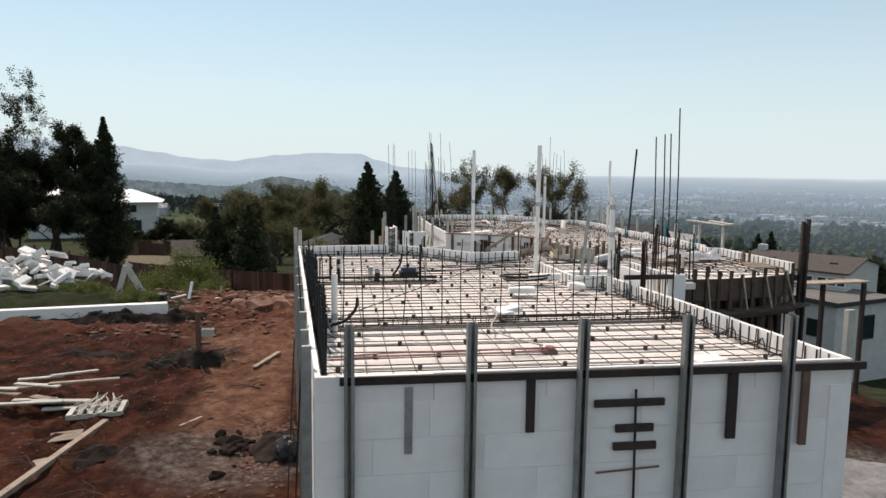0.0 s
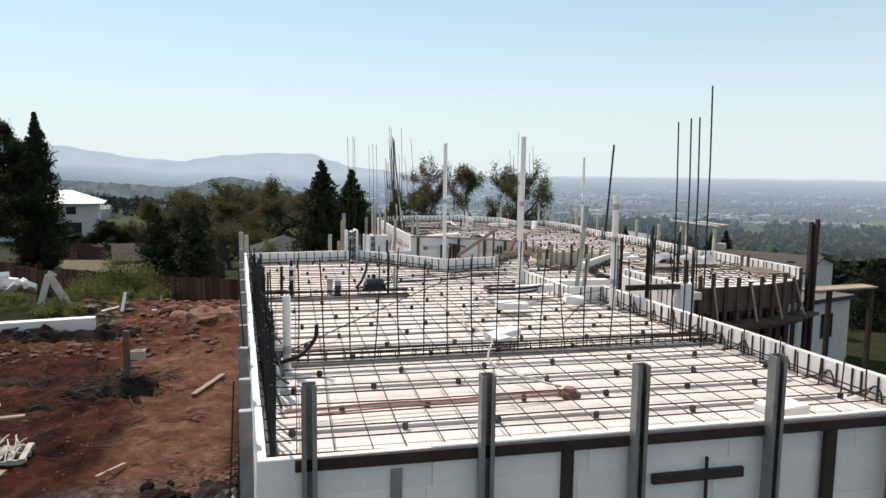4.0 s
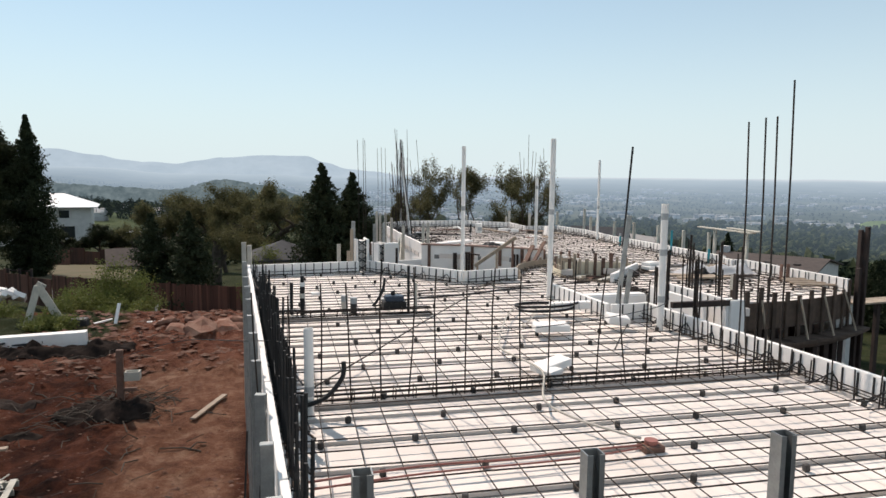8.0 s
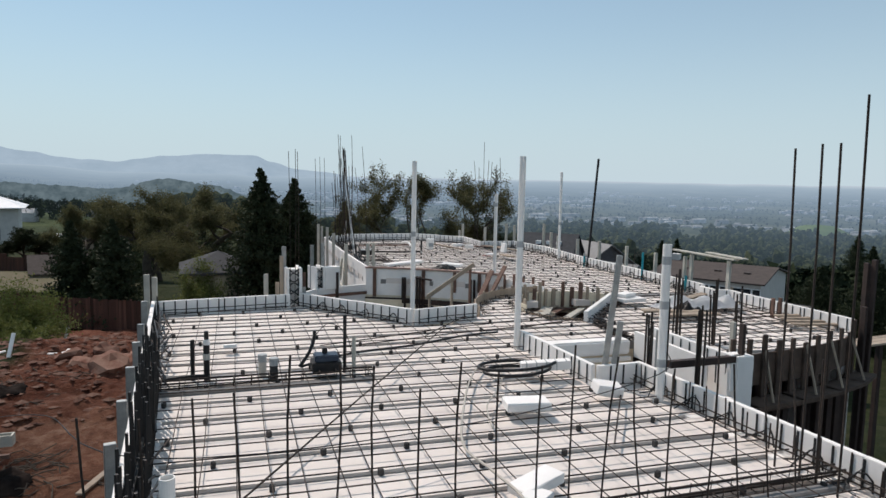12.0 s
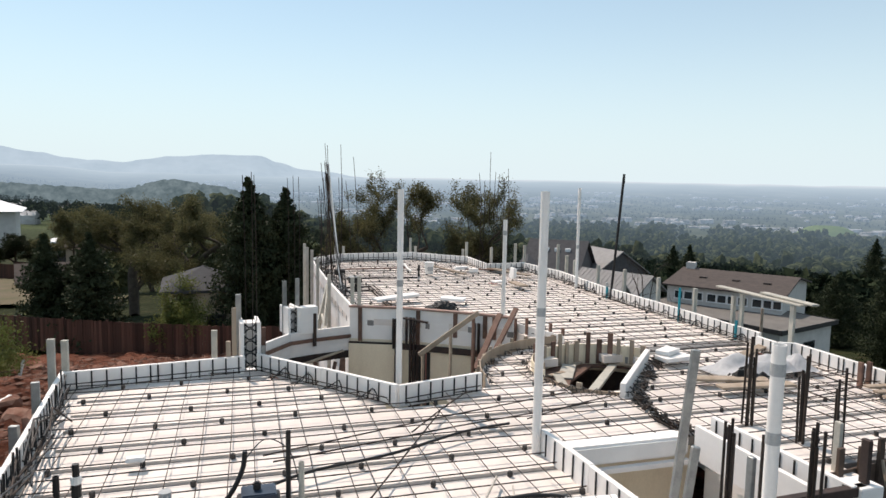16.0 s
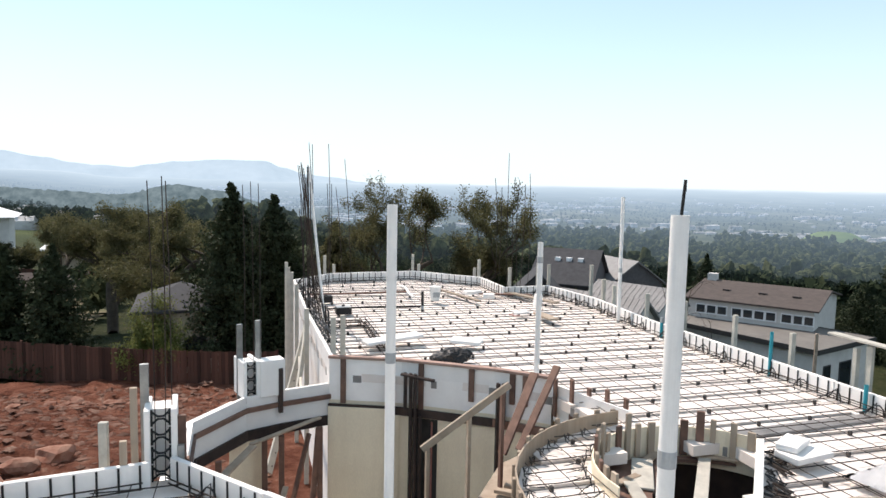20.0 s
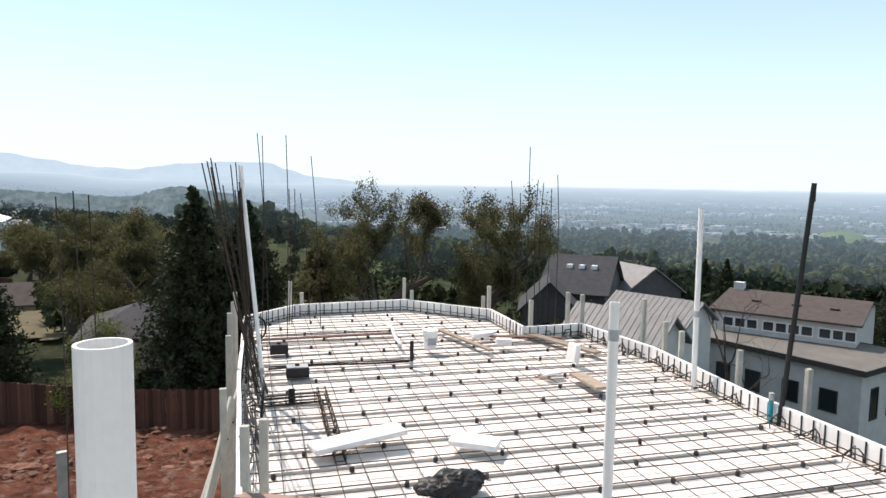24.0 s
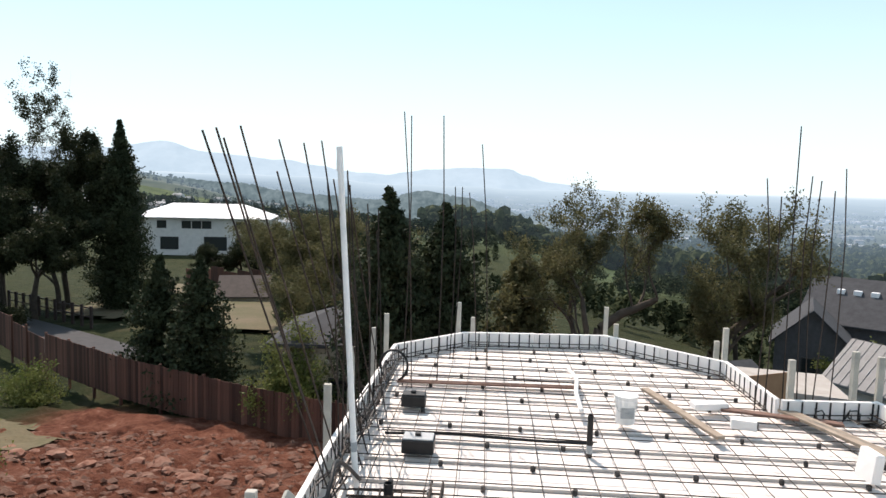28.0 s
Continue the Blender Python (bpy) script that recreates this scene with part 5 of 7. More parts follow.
solid("stair_pit_wall", pit, DARKLUM, "round stair opening wall, coloured dark for the deep shade", "wall", kind="structure")
# ledge of boards round the far side of the pit, with scraps on it
bm = bmesh.new()
prism(bm, [(HOLE_C[0] + 1.26 * math.cos(radians(a)), HOLE_C[1] + 1.26 * math.sin(radians(a))) for a in range(38, 206, 12)] + [(7.12, 11.83), (7.46, 12.37), (8.30, 13.18), (8.72, 13.06)], 2.95, 2.99)
solid("ledge", bm, BROWNLUM, "board ledge inside the round form", "ledge", "stair opening scraps")
lumber("beam", (8.70, 13.08, 2.99), (7.33, 11.38, 3.12), 0.15, 0.06, PALE, "pale timber laid across the stair opening", "beam", "stair opening scraps")
lumber("beam", (8.62, 12.9, 1.6), (8.05, 12.0, 2.6), 0.14, 0.05, BROWNLUM, "brown timber down in the stair opening", "beam", "stair opening scraps")
for x, y, l, w, rz, mt in ((7.62, 12.83, 0.85, 0.26, 58, PALE), (7.25, 12.35, 0.6, 0.16, 75, PALE), (7.95, 13.2, 0.5, 0.12, 35, LUMBER), (8.82, 13.02, 0.5, 0.10, -35, LUMBER), (7.35, 12.72, 0.4, 0.10, 20, LUMBER)):
    c, d = l / 2 * math.cos(radians(rz)), l / 2 * math.sin(radians(rz))
    lumber("scrap_board", (x - c, y - d, 3.015), (x + c, y + d, 3.03), w, 0.03, mt, "pale scrap board on the ledge of the stair opening", group="stair opening scraps")
bm = bmesh.new()
box(bm, 0, 2.40, -0.03, 0.06, -0.10, 0.22)
bevel(bm, 0.008)
solid("foam_board", bm, FOAM, "white foam board on edge beside the stair opening", "foam board", "loose foam", m=Matrix.Translation((0, 0, DECK)) @ along(*CHORD)[0])

# two end stacks of foam wall with dark webs inside
def stack(x, y, rz, z0, z1, w, label, bars_to, posts):
    t = thing("wall_end", label, "wall end", "foam wall ends", at=(x, y, z0), rz=rz)
    for s in (-1, 1):
        bm = bmesh.new()
        box(bm, s * w / 2 - 0.032, s * w / 2 + 0.032, -0.05, 0.5, 0, z1 - z0)
        bevel(bm, 0.008)
        part("foam_leaf", bm, FOAM, t)
    h = z1 - z0
    n = max(2, int(h / 0.2))
    for k in range(n):
        z = h * (k + 0.5) / n
        bm = bmesh.new()
        for s in (-1, 1):
            tube(bm, [(-w / 2 + 0.03, 0.02, z + s * 0.08), (-0.03, 0.02, z + s * 0.015), (0.03, 0.02, z + s * 0.015), (w / 2 - 0.03, 0.02, z + s * 0.08)], 0.013, 5)
        tube(bm, [(-w / 2 + 0.04, 0.02, z - 0.09), (-w / 2 + 0.04, 0.02, z + 0.09)], 0.018, 5)
        tube(bm, [(w / 2 - 0.04, 0.02, z - 0.09), (w / 2 - 0.04, 0.02, z + 0.09)], 0.018, 5)
        part("web", bm, BLACK, t)
    bm = bmesh.new()
    box(bm, -w / 2 + 0.033, w / 2 - 0.033, 0.16, 0.45, 0, h - 0.05)
    part("core", bm, FOAM, t)
    for dx, dy, dz, wd, mt in posts:
        bm = bmesh.new()
        box(bm, dx - wd / 2, dx + wd / 2, dy - 0.03, dy + 0.03, -0.3, dz - z0)
        bevel(bm, 0.004)
        part("post", bm, mt, t)
    return t


stack(2.12, 13.50, 4, DECK, 4.02, 0.27, "end of a foam wall with black webs showing", 6.5,
      [(-0.26, -0.02, 4.28, 0.07, LUMBER), (-0.17, 0.28, 4.45, 0.09, STEEL), (-0.36, -0.12, 3.75, 0.07, LUMBER), (0.21, 0.1, 3.9, 0.09, BROWNLUM), (0.20, -0.05, 3.62, 0.07, STEEL)])
stack(3.08, 17.05, 16, 2.95, 3.56, 0.22, "end of a foam wall with black webs showing", 6.4,
      [(-0.1, 0.3, 4.12, 0.09, STEEL), (0.17, 0.12, 3.56, 0.06, STEEL), (0.22, 0.35, 4.15, 0.09, STEEL), (0.47, -0.06, 3.4, 0.07, DARKLUM)])
bm = bmesh.new()
box(bm, 0, 0.42, 0, 0.26, 0, 0.6)
bevel(bm, 0.008)
solid("foam_pier", bm, FOAM, "white foam block beside a wall end", "foam block", "loose foam", m=pose(3.22, 17.02, 2.95, 0, 0, 16))

# walls under the far deck and the side deck
foam_wall("wall_far_west", CW0, FAR[1], -2.6, DECK - 0.002, "white foam wall of the far block", side=-1, pieces=False)
for i, (a, b) in enumerate(zip(FAR[1:], FAR[2:])):
    foam_wall("wall_far_%d" % (i + 1), a, b, -3.2, DECK - 0.002, "white foam wall of the far block", side=-1, pieces=False)
foam_wall("wall_wing_east", FAR[-1], WING[-1], -3.0, DECK - 0.002, "white foam wall under the side deck", side=-1, pieces=False)
# stair shaft
shaft = thing("wall_shaft", "cream-faced walls inside the stair shaft", "wall", kind="structure")
for a, b, z1, material in (((5.60, 9.15), (5.60, 7.0), 3.19, FOAM), ((7.72, 7.0), (7.72, 9.1), 3.3, FOAM), ((7.72, 9.42), (5.6, 9.42), 3.05, PLY), ((5.6, 6.98), (7.75, 6.98), 2.9, FOAM)):
    m, length = along(a, b)
    bm = bmesh.new()
    box(bm, 0, length, -0.10, 0.0, 0.0, z1)
    part("shaft_wall", bm, material, shaft, m=m)
bm = bmesh.new()
prism(bm, [(5.5, 6.9), (7.8, 6.9), (7.8, 9.5), (5.5, 9.5)], 0.1, 0.2)
solid("floor", bm, CONC, "concrete floor of the stair shaft", "floor", kind="structure")
bm = bmesh.new()
box(bm, 5.50, 7.40, 9.02, 9.30, 3.02, 3.27)
bevel(bm, 0.03, 2)
solid("foam_beam", bm, FOAM, "white foam beam across the shaft's edge", "foam beam", "loose foam")
bm = bmesh.new()
box(bm, 5.50, 7.38, 8.96, 9.04, 2.93, 2.99)
solid("foam_strip", bm, FOAM, "thin white strip under the foam beam", "foam strip", "loose foam")
for a, b, z0, z1, lab in (((7.80, 6.95), (7.74, 9.0), 3.0, 3.52, "white foam wall beside the shaft"), ((7.45, 9.0), (7.47, 7.2), 3.0, 3.42, "white foam wall beside the shaft")):
    slab_edge([a, b], lab, z0, z1)
bm = bmesh.new()
box(bm, 0, 1.25, 0, 0.09, 0, 0.10)
bevel(bm, 0.005)
solid("shaft_beam", bm, DARKLUM, "dark timber beam along the shaft", "beam", m=pose(6.68, 6.90, 3.40, 0, 0, 2))
bm = bmesh.new()
box(bm, 0, 0.28, 0, 0.28, 0, 4.0)
bevel(bm, 0.01)
solid("foam_pier", bm, FOAM, "white foam pier at the corner of the shaft", "pier", m=pose(7.80, 6.90, -0.5))

# curved retaining form of the side deck, with shores below it
form = thing("retaining_form", "dark curved timber form with many stakes", "formwork", "curved forms", at=(8.5, 7.8, DECK))
inv = form.matrix_basis.inverted()
for a, b in zip(FORM, FORM[1:]):
    m, length = along(a, b)
    m = inv @ m
    bm = bmesh.new()
    box(bm, -0.004, length + 0.004, 0.0, 0.025, 2.72, 3.24)
    part("form_board", bm, FORMLUM, form, m=m)
    bm = bmesh.new()
    box(bm, -0.05, length + 0.05, 0.0, 0.42, 2.46, 2.52)
    part("walkway_board", bm, FORMLUM, form, m=m)
    bm = bmesh.new()
    box(bm, -0.03, length + 0.03, 0.06, 0.16, 2.30, 2.455)
    part("beam", bm, FORMLUM, form, m=m)
    n = max(2, round(length / 0.36))
    for k in range(n):
        u = length * (k + 0.5) / n
        bm = bmesh.new()
        box(bm, u - 0.045, u + 0.045, 0.027, 0.07, 2.5, 3.40 + rnd.uniform(-0.08, 0.16))
        bevel(bm, 0.004)
        part("stake", bm, FORMLUM, form, m=m)
        if k % 2:
            bm = bmesh.new()
            tube(bm, [(u, 0.07, 3.3), (u + 0.1, 0.36, 2.53)], 0.02, 4)
            part("kicker", bm, LUMBER, form, m=m)
for a, b in zip(FORM, FORM[1:]):
    for f in (0.25, 0.75):
        x, y = a[0] + (b[0] - a[0]) * f, a[1] + (b[1] - a[1]) * f
        lumber("shore", (x, y + 0.12, terrain(x, y) - 0.05), (x, y + 0.12, 2.31), 0.12, 0.12, DARKLUM, "dark timber shore under the side deck", "shore", "side deck shores")
for x, y in ((8.4, 9.3), (9.5, 9.4), (10.6, 9.6), (11.5, 9.8), (9.0, 8.5), (10.1, 8.6), (11.2, 8.9)):
    lumber("shore", (x, y, terrain(x, y) - 0.05), (x, y, DECK - 0.17), 0.11, 0.11, DARKLUM, "dark timber shore under the side deck", "shore", "side deck shores")
for x, y, z in ((12.15, 8.72, 4.55), (12.28, 8.80, 4.50), (12.22, 8.62, 4.62), (12.05, 8.6, 3.75)):
    lumber("corner_post", (x, y, terrain(x, y) - 0.05), (x, y, z), 0.10, 0.06, DARKLUM, "tall dark timber post at the deck's corner", "post", "corner posts")
for k in range(3):
    lumber("plank", (12.3, 8.9 + 0.16 * k, 2.92), (14.6, 9.3 + 0.16 * k, 2.90), 0.15, 0.04, LUMBER, "pale plank of an outer walkway", group="walkway planks")
for x in (13.2, 14.4):
    lumber("shore", (x, 9.2, terrain(x, 9.2) - 0.05), (x, 9.2, 2.88), 0.10, 0.10, DARKLUM, "dark timber shore under walkway planks", "shore", "side deck shores")

# scaffold planks on posts beyond the far right wall
scaf = thing("scaffold", "pale planks on posts beyond the slab edge", "scaffold")
lumber("plank", (12.2, 14.6, 4.18), (12.2, 12.2, 4.18), 0.17, 0.035, PALE, "", parent=scaf)
lumber("plank", (12.33, 13.4, 4.23), (12.28, 12.0, 4.22), 0.17, 0.035, PALE, "", parent=scaf)
for x, y in ((12.25, 13.9), (12.25, 12.5)):
    lumber("post", (x, y, terrain(x, y)), (x, y, 4.12), 0.11, 0.06, PALE, "", parent=scaf)

# ---- bracing posts round the decks ----
def post(x, y, z0, z1, material=STEEL, w=0.09, label="pale bracing post outside the slab edge"):
    bm = bmesh.new()
    box(bm, -w / 2, w / 2, -0.035, 0.035, 0, z1 - z0)
    bevel(bm, 0.005)
    solid("bracing_post", bm, material, label, "post", "slab edge posts", m=pose(x, y, z0, 0, 0, rnd.uniform(-15, 15)))


for x, y, z1 in ((8.50, 28.36, 4.05), (8.70, 28.31, 3.72), (10.36, 26.82, 4.02), (10.30, 27.08, 3.72), (10.50, 24.47, 4.05), (11.53, 24.75, 4.15), (11.86, 24.68, 4.10), (12.28, 22.81, 4.3), (5.50, 28.24, 4.05), (5.80, 28.26, 3.75), (12.08, 21.76, 4.05), (12.16, 21.35, 3.95),
                (12.07, 19.70, 4.0), (12.13, 18.36, 4.05), (12.15, 16.8, 4.05), (12.2, 15.4, 4.0), (12.2, 14.1, 4.05), (4.20, 26.98, 4.0), (4.18, 25.69, 4.0), (4.16, 23.88, 4.1), (4.18, 22.38, 4.0), (4.19, 19.70, 3.9), (4.47, 17.62, 4.12), (4.66, 17.78, 4.12)):
    post(x, y, terrain(x, y), z1, PALE)
for y, z1 in ((12.75, 4.05), (11.6, 3.75), (10.4, 3.6), (9.1, 3.62), (7.8, 3.62), (6.5, 3.62), (5.2, 3.66), (3.9, 3.66), (2.7, 3.68), (1.5, 3.7), (0.55, 3.74)):
    x = FL[0] + (WC[0] - FL[0]) * (y - FL[1]) / (WC[1] - FL[1]) - 0.07
    post(x, y, terrain(x, y), z1, STEEL if y < 12 else PALE, 0.10, "weathered bracing post against the side wall")
post(-0.55, 13.08, terrain(-0.5, 13.3), 3.95, PALE)
post(1.55, 13.55, terrain(1.5, 13.6), 3.9, PALE)
post(6.95, 0.7, terrain(6.9, 0.7), 4.0, PALE, 0.12)
post(6.82, 2.2, terrain(6.8, 2.2), 3.3, PALE, 0.12)
for k, (x0, y0, x1, y1) in enumerate(((5.68, 7.04, 5.86, 7.0), (5.80, 7.02, 5.92, 7.0))):
    lumber("steel_stud", (x0, y0, 3.0), (x1, y1, 4.98 - 0.9 * k), 0.075, 0.05, STEEL, "leaning grey steel stud at the shaft", "stud", "shaft studs", roll=90)
lumber("steel_stud", (8.50, 7.86, 2.6), (8.50, 7.86, 3.78), 0.09, 0.05, PALE, "pale upright stud by the curved form", "stud", "shaft studs")
lumber("steel_stud", (7.95, 7.02, 3.0), (7.95, 7.02, 3.95), 0.10, 0.05, DARKLUM, "dark upright stud by the shaft", "stud", "shaft studs")
lumber("steel_stud", (6.5, 6.95, 3.2), (6.5, 6.95, 3.95), 0.08, 0.05, STEEL, "grey upright stud by the shaft", "stud", "shaft studs")
for x in (11.60, 11.78):
    lumber("short_stud", (x, 10.35, DECK), (x, 10.35, 3.62), 0.09, 0.04, BROWNLUM, "brown stud standing on the side deck", "stud", "side deck studs")
# leaning frame and drilled brace at the far block's corner
brace = thing("drilled_brace", "long pale brace with rows of dark bolts leaning on the wall", "brace", "far wall braces")
d0, d1 = Vector((3.40, 18.95, 0.85)), Vector((4.42, 21.55, 3.42))
lumber("board", d0, d1, 0.17, 0.05, PALE, "", parent=brace, roll=62)
for k in range(14):
    q = d0.lerp(d1, (k + 0.5) / 14) + Vector((0.0, -0.035, 0.012))
    for o in (-0.035, 0.035):
        bm = bmesh.new()
        tube(bm, [(0, 0, 0), (0, -0.02, 0.004)], 0.014, 6)
        part("bolt", bm, BLACK, brace, m=Matrix.Translation(q + Vector((o, 0, 0))))
lumber("brace", (3.9, 18.6, 2.3), (4.28, 20.52, 3.5), 0.12, 0.05, PALE, "pale brace along the far wall", "brace", "far wall braces", roll=60)
lumber("brace", (3.95, 18.0, 2.6), (4.13, 20.93, 2.6), 0.12, 0.05, PALE, "pale brace along the far wall", "brace", "far wall braces", roll=90)

# ---- boards on the front wall ----
bm = bmesh.new()
box(bm, 0.60, 6.76, 0.135, 0.185, 3.40, 3.49)
bevel(bm, 0.004)
solid("ledger_board", bm, DARKLUM, "dark ledger board along the top of the front wall", "board", "front wall boards")
for x, z0, z1, w, material, lab in ((1.33, 2.62, 3.36, 0.085, STEEL, "grey steel strip screwed to the front wall"), (2.68, 2.80, 3.395, 0.095, DARKLUM, "dark board screwed to the front wall"), (5.08, 2.62, 3.395, 0.115, DARKLUM, "dark board screwed to the front wall"), (6.0, 2.50, 3.395, 0.095, BROWNLUM, "reddish board screwed to the front wall")):
    bm = bmesh.new()
    box(bm, x - w / 2, x + w / 2, 0.145, 0.188, z0, z1)
    bevel(bm, 0.004)
    solid("wall_strip", bm, material, lab, "board", "front wall boards")
for x0, x1, z, h, cut in ((3.42, 4.25, 3.05, 0.085, 0.06), (3.68, 4.13, 2.75, 0.09, 0.0), (3.66, 4.17, 2.54, 0.09, 0.0)):
    bm = bmesh.new()
    for v in box(bm, x0, x1, 0.15, 0.188, z, z + h):
        if v.co.x == x0 and v.co.z == z:
            v.co.x += cut
    bevel(bm, 0.004)
    solid("wall_board", bm, DARKLUM, "dark short board fixed level on the front wall", "board", "front wall boards")
lumber("rust_strip", (3.46, 0.155, 2.29), (4.22, 0.155, 2.33), 0.022, 0.012, BROWNLUM, "thin rusty strip along a joint of the front wall", "strip", roll=90)
lumber("wall_rod", (3.93, 0.16, 1.6), (3.90, 0.16, 3.25), 0.025, 0.025, DARKLUM, "thin dark rod down the front wall", "rod")

# beam trench between the decks, packed with bars
TRENCH = [(9.34, 12.52), (8.64, 11.75), (7.88, 10.90), (7.55, 10.31), (7.45, 9.6), (7.62, 9.2)]
trench = thing("bar_tangle", "dark tangle of bent bars in a beam trench", "rebar tangle", "beam cages", at=(7.4, 10.2, DECK))
for k in range(110):
    f = rnd.random() * 4.99
    a, b = Vector((*TRENCH[int(f)], 0)), Vector((*TRENCH[int(f) + 1], 0))
    p = a.lerp(b, f % 1) - Vector((7.4, 10.2, 0))
    bm = bmesh.new()
    q = [p + Vector((rnd.uniform(-0.09, 0.09), rnd.uniform(-0.2, 0.2), rnd.uniform(0.01, 0.10))) for _ in range(4)]
    tube(bm, q, 0.010, 4)
    part("bent_bar", bm, BLACK if k % 2 else REBAR, trench)

# ---- standing bars ----
def rod(pts, r, label, name="reinforcing_bar", group="standing bars", material=None, n=5):
    a = Vector(pts[0])
    bm = bmesh.new()
    tube(bm, [Vector(p) - a for p in pts], r, n)
    return solid(name, bm, material or REBAR, label, "bar", group, m=Matrix.Translation(a))


def bent(p, q, sag=0.0, side=(0, 0)):
    p, q = Vector(p), Vector(q)
    return [p, p.lerp(q, 0.35) + Vector((side[0] * 0.7, side[1] * 0.7, 0)), p.lerp(q, 0.7) + Vector((side[0] * 0.9, side[1] * 0.9, 0)), q]


for x, y, z in ((5.99, 3.52, 6.72), (5.94, 4.21, 6.30), (5.955, 3.92, 6.33), (5.97, 3.74, 6.33)):
    rod(bent((x + 0.05, y + 0.03, DECK), (x, y, z), side=(0.02, 0)), 0.011, "tall thin steel bar rising from the deck")
# row of bars on the beam line
for k in range(20):
    x = 0.02 + 0.315 * k
    rod(bent((x, 3.72 + rnd.uniform(-0.08, 0.08), DECK), (x + rnd.uniform(-0.05, 0.05), 3.72 + rnd.uniform(-0.1, 0.1), rnd.uniform(4.25, 4.75)), side=(rnd.uniform(-0.03, 0.03), 0)), 0.0085, "steel bar standing in the beam line")
# along the side wall
y = 0.5
while y < 12.6:
    x = FL[0] + (WC[0] - FL[0]) * (y - FL[1]) / (WC[1] - FL[1]) + 0.13
    z = rnd.uniform(3.75, 4.25) if y < 8 else rnd.uniform(3.4, 3.75)
    rod([(x, y, DECK), (x + rnd.uniform(-0.02, 0.03), y + rnd.uniform(-0.04, 0.04), z)], 0.013, "dark steel bar standing along the side wall", material=BLACK)
    if 2.5 < y < 8:
        rod([(x + 0.1, y + 0.05, DECK), (x + 0.1 + rnd.uniform(-0.03, 0.03), y + rnd.uniform(-0.04, 0.1), z - rnd.uniform(0, 0.3))], 0.013, "dark steel bar standing along the side wall", material=BLACK)
    y += 0.10 if 2.5 < y < 8 else (0.19 if y < 8 else 0.3)
# low bars inside the right wall
y = 0.6
while y < 6.9:
    x = FR[0] + (R1[0] - FR[0]) * (y - FR[1]) / (R1[1] - FR[1]) - 0.14
    rod([(x, y, DECK), (x + rnd.uniform(-0.02, 0.02), y, rnd.uniform(3.46, 3.62))], 0.009, "short steel bar inside the slab edge")
    y += 0.31
for x, y, n, z in ((8.57, 9.36, 7, 4.30), (8.76, 8.66, 6, 4.28), (8.90, 8.25, 3, 4.22), (6.75, 7.55, 5, 4.1), (7.0, 6.7, 5, 4.3), (6.35, 6.6, 4, 4.5)):
    for k in range(n):
        px, py = x + rnd.uniform(-0.06, 0.06), y + rnd.uniform(-0.06, 0.06)
        rod([(px, py, DECK - (1.0 if 6.6 < x < 7.2 else 0)), (px + rnd.uniform(-0.03, 0.03), py, z + rnd.uniform(-0.22, 0.15))], 0.016, "steel bar in a standing bundle")
# bars leaning at the far block's left wall
for x, y, z in ((4.01, 19.20, 6.76), (4.06, 19.32, 6.79), (4.10, 19.36, 6.72), (4.08, 19.75, 6.84), (4.09, 20.70, 6.80), (4.29, 20.82, 6.78), (4.35, 21.26, 6.83), (4.20, 20.3, 6.5), (4.42, 21.5, 6.45), (4.46, 22.0, 6.5)):
    rod(bent((4.68 + rnd.uniform(-0.05, 0.06), y + 1.5 + rnd.uniform(-0.1, 0.1), DECK), (x, y, z), side=(-0.03, 0.04)), 0.0085, "tall steel bar leaning over the far wall")
for k in range(9):
    y = 21.6 + 0.35 * k
    rod(bent((4.5 + rnd.uniform(-0.05, 0.05), y, DECK), (4.4 + rnd.uniform(-0.1, 0.1), y + rnd.uniform(-0.3, 0.1), rnd.uniform(5.6, 6.6)), side=(0.03, 0)), 0.0095, "tall steel bar along the far wall")
for x, y, z in ((4.70, 25.0, 7.53), (4.80, 25.1, 7.48), (5.28, 25.38, 7.52), (5.89, 26.48, 7.15), (5.55, 26.9, 6.4), (5.68, 26.9, 6.3), (5.42, 26.9, 6.4)):
    rod(bent((x + rnd.uniform(-0.1, 0.25), y, DECK), (x, y, z), side=(0.04, 0)), 0.0095, "tall steel bar at the far corner")
for x, z in ((10.42, 7.40), (10.10, 6.66), (10.62, 6.70), (10.80, 6.64), (11.14, 6.82), (10.22, 6.4), (10.95, 6.5)):
    rod(bent((x + rnd.uniform(-0.1, 0.1), 24.7, DECK), (x, 24.7 + rnd.uniform(-0.2, 0.2), z), side=(rnd.uniform(-0.1, 0.1), 0)), 0.0095, "tall steel bar at the stepped far edge")
for x, y, z in ((2.05, 13.6, 6.45), (2.14, 13.62, 6.5), (2.22, 13.6, 6.45), (2.98, 17.15, 6.4), (3.12, 17.2, 6.45), (3.22, 17.2, 6.42)):
    rod(bent((x, y, 2.9), (x + rnd.uniform(-0.03, 0.03), y, z), side=(0.02, 0)), 0.006, "tall thin steel bar rising from a foam wall end")
pipe("white_pole", 4.74, 21.35, DECK, 6.80, 0.033, "tall white pole leaning among steel bars", (-0.33, 0.45), (0.12,))

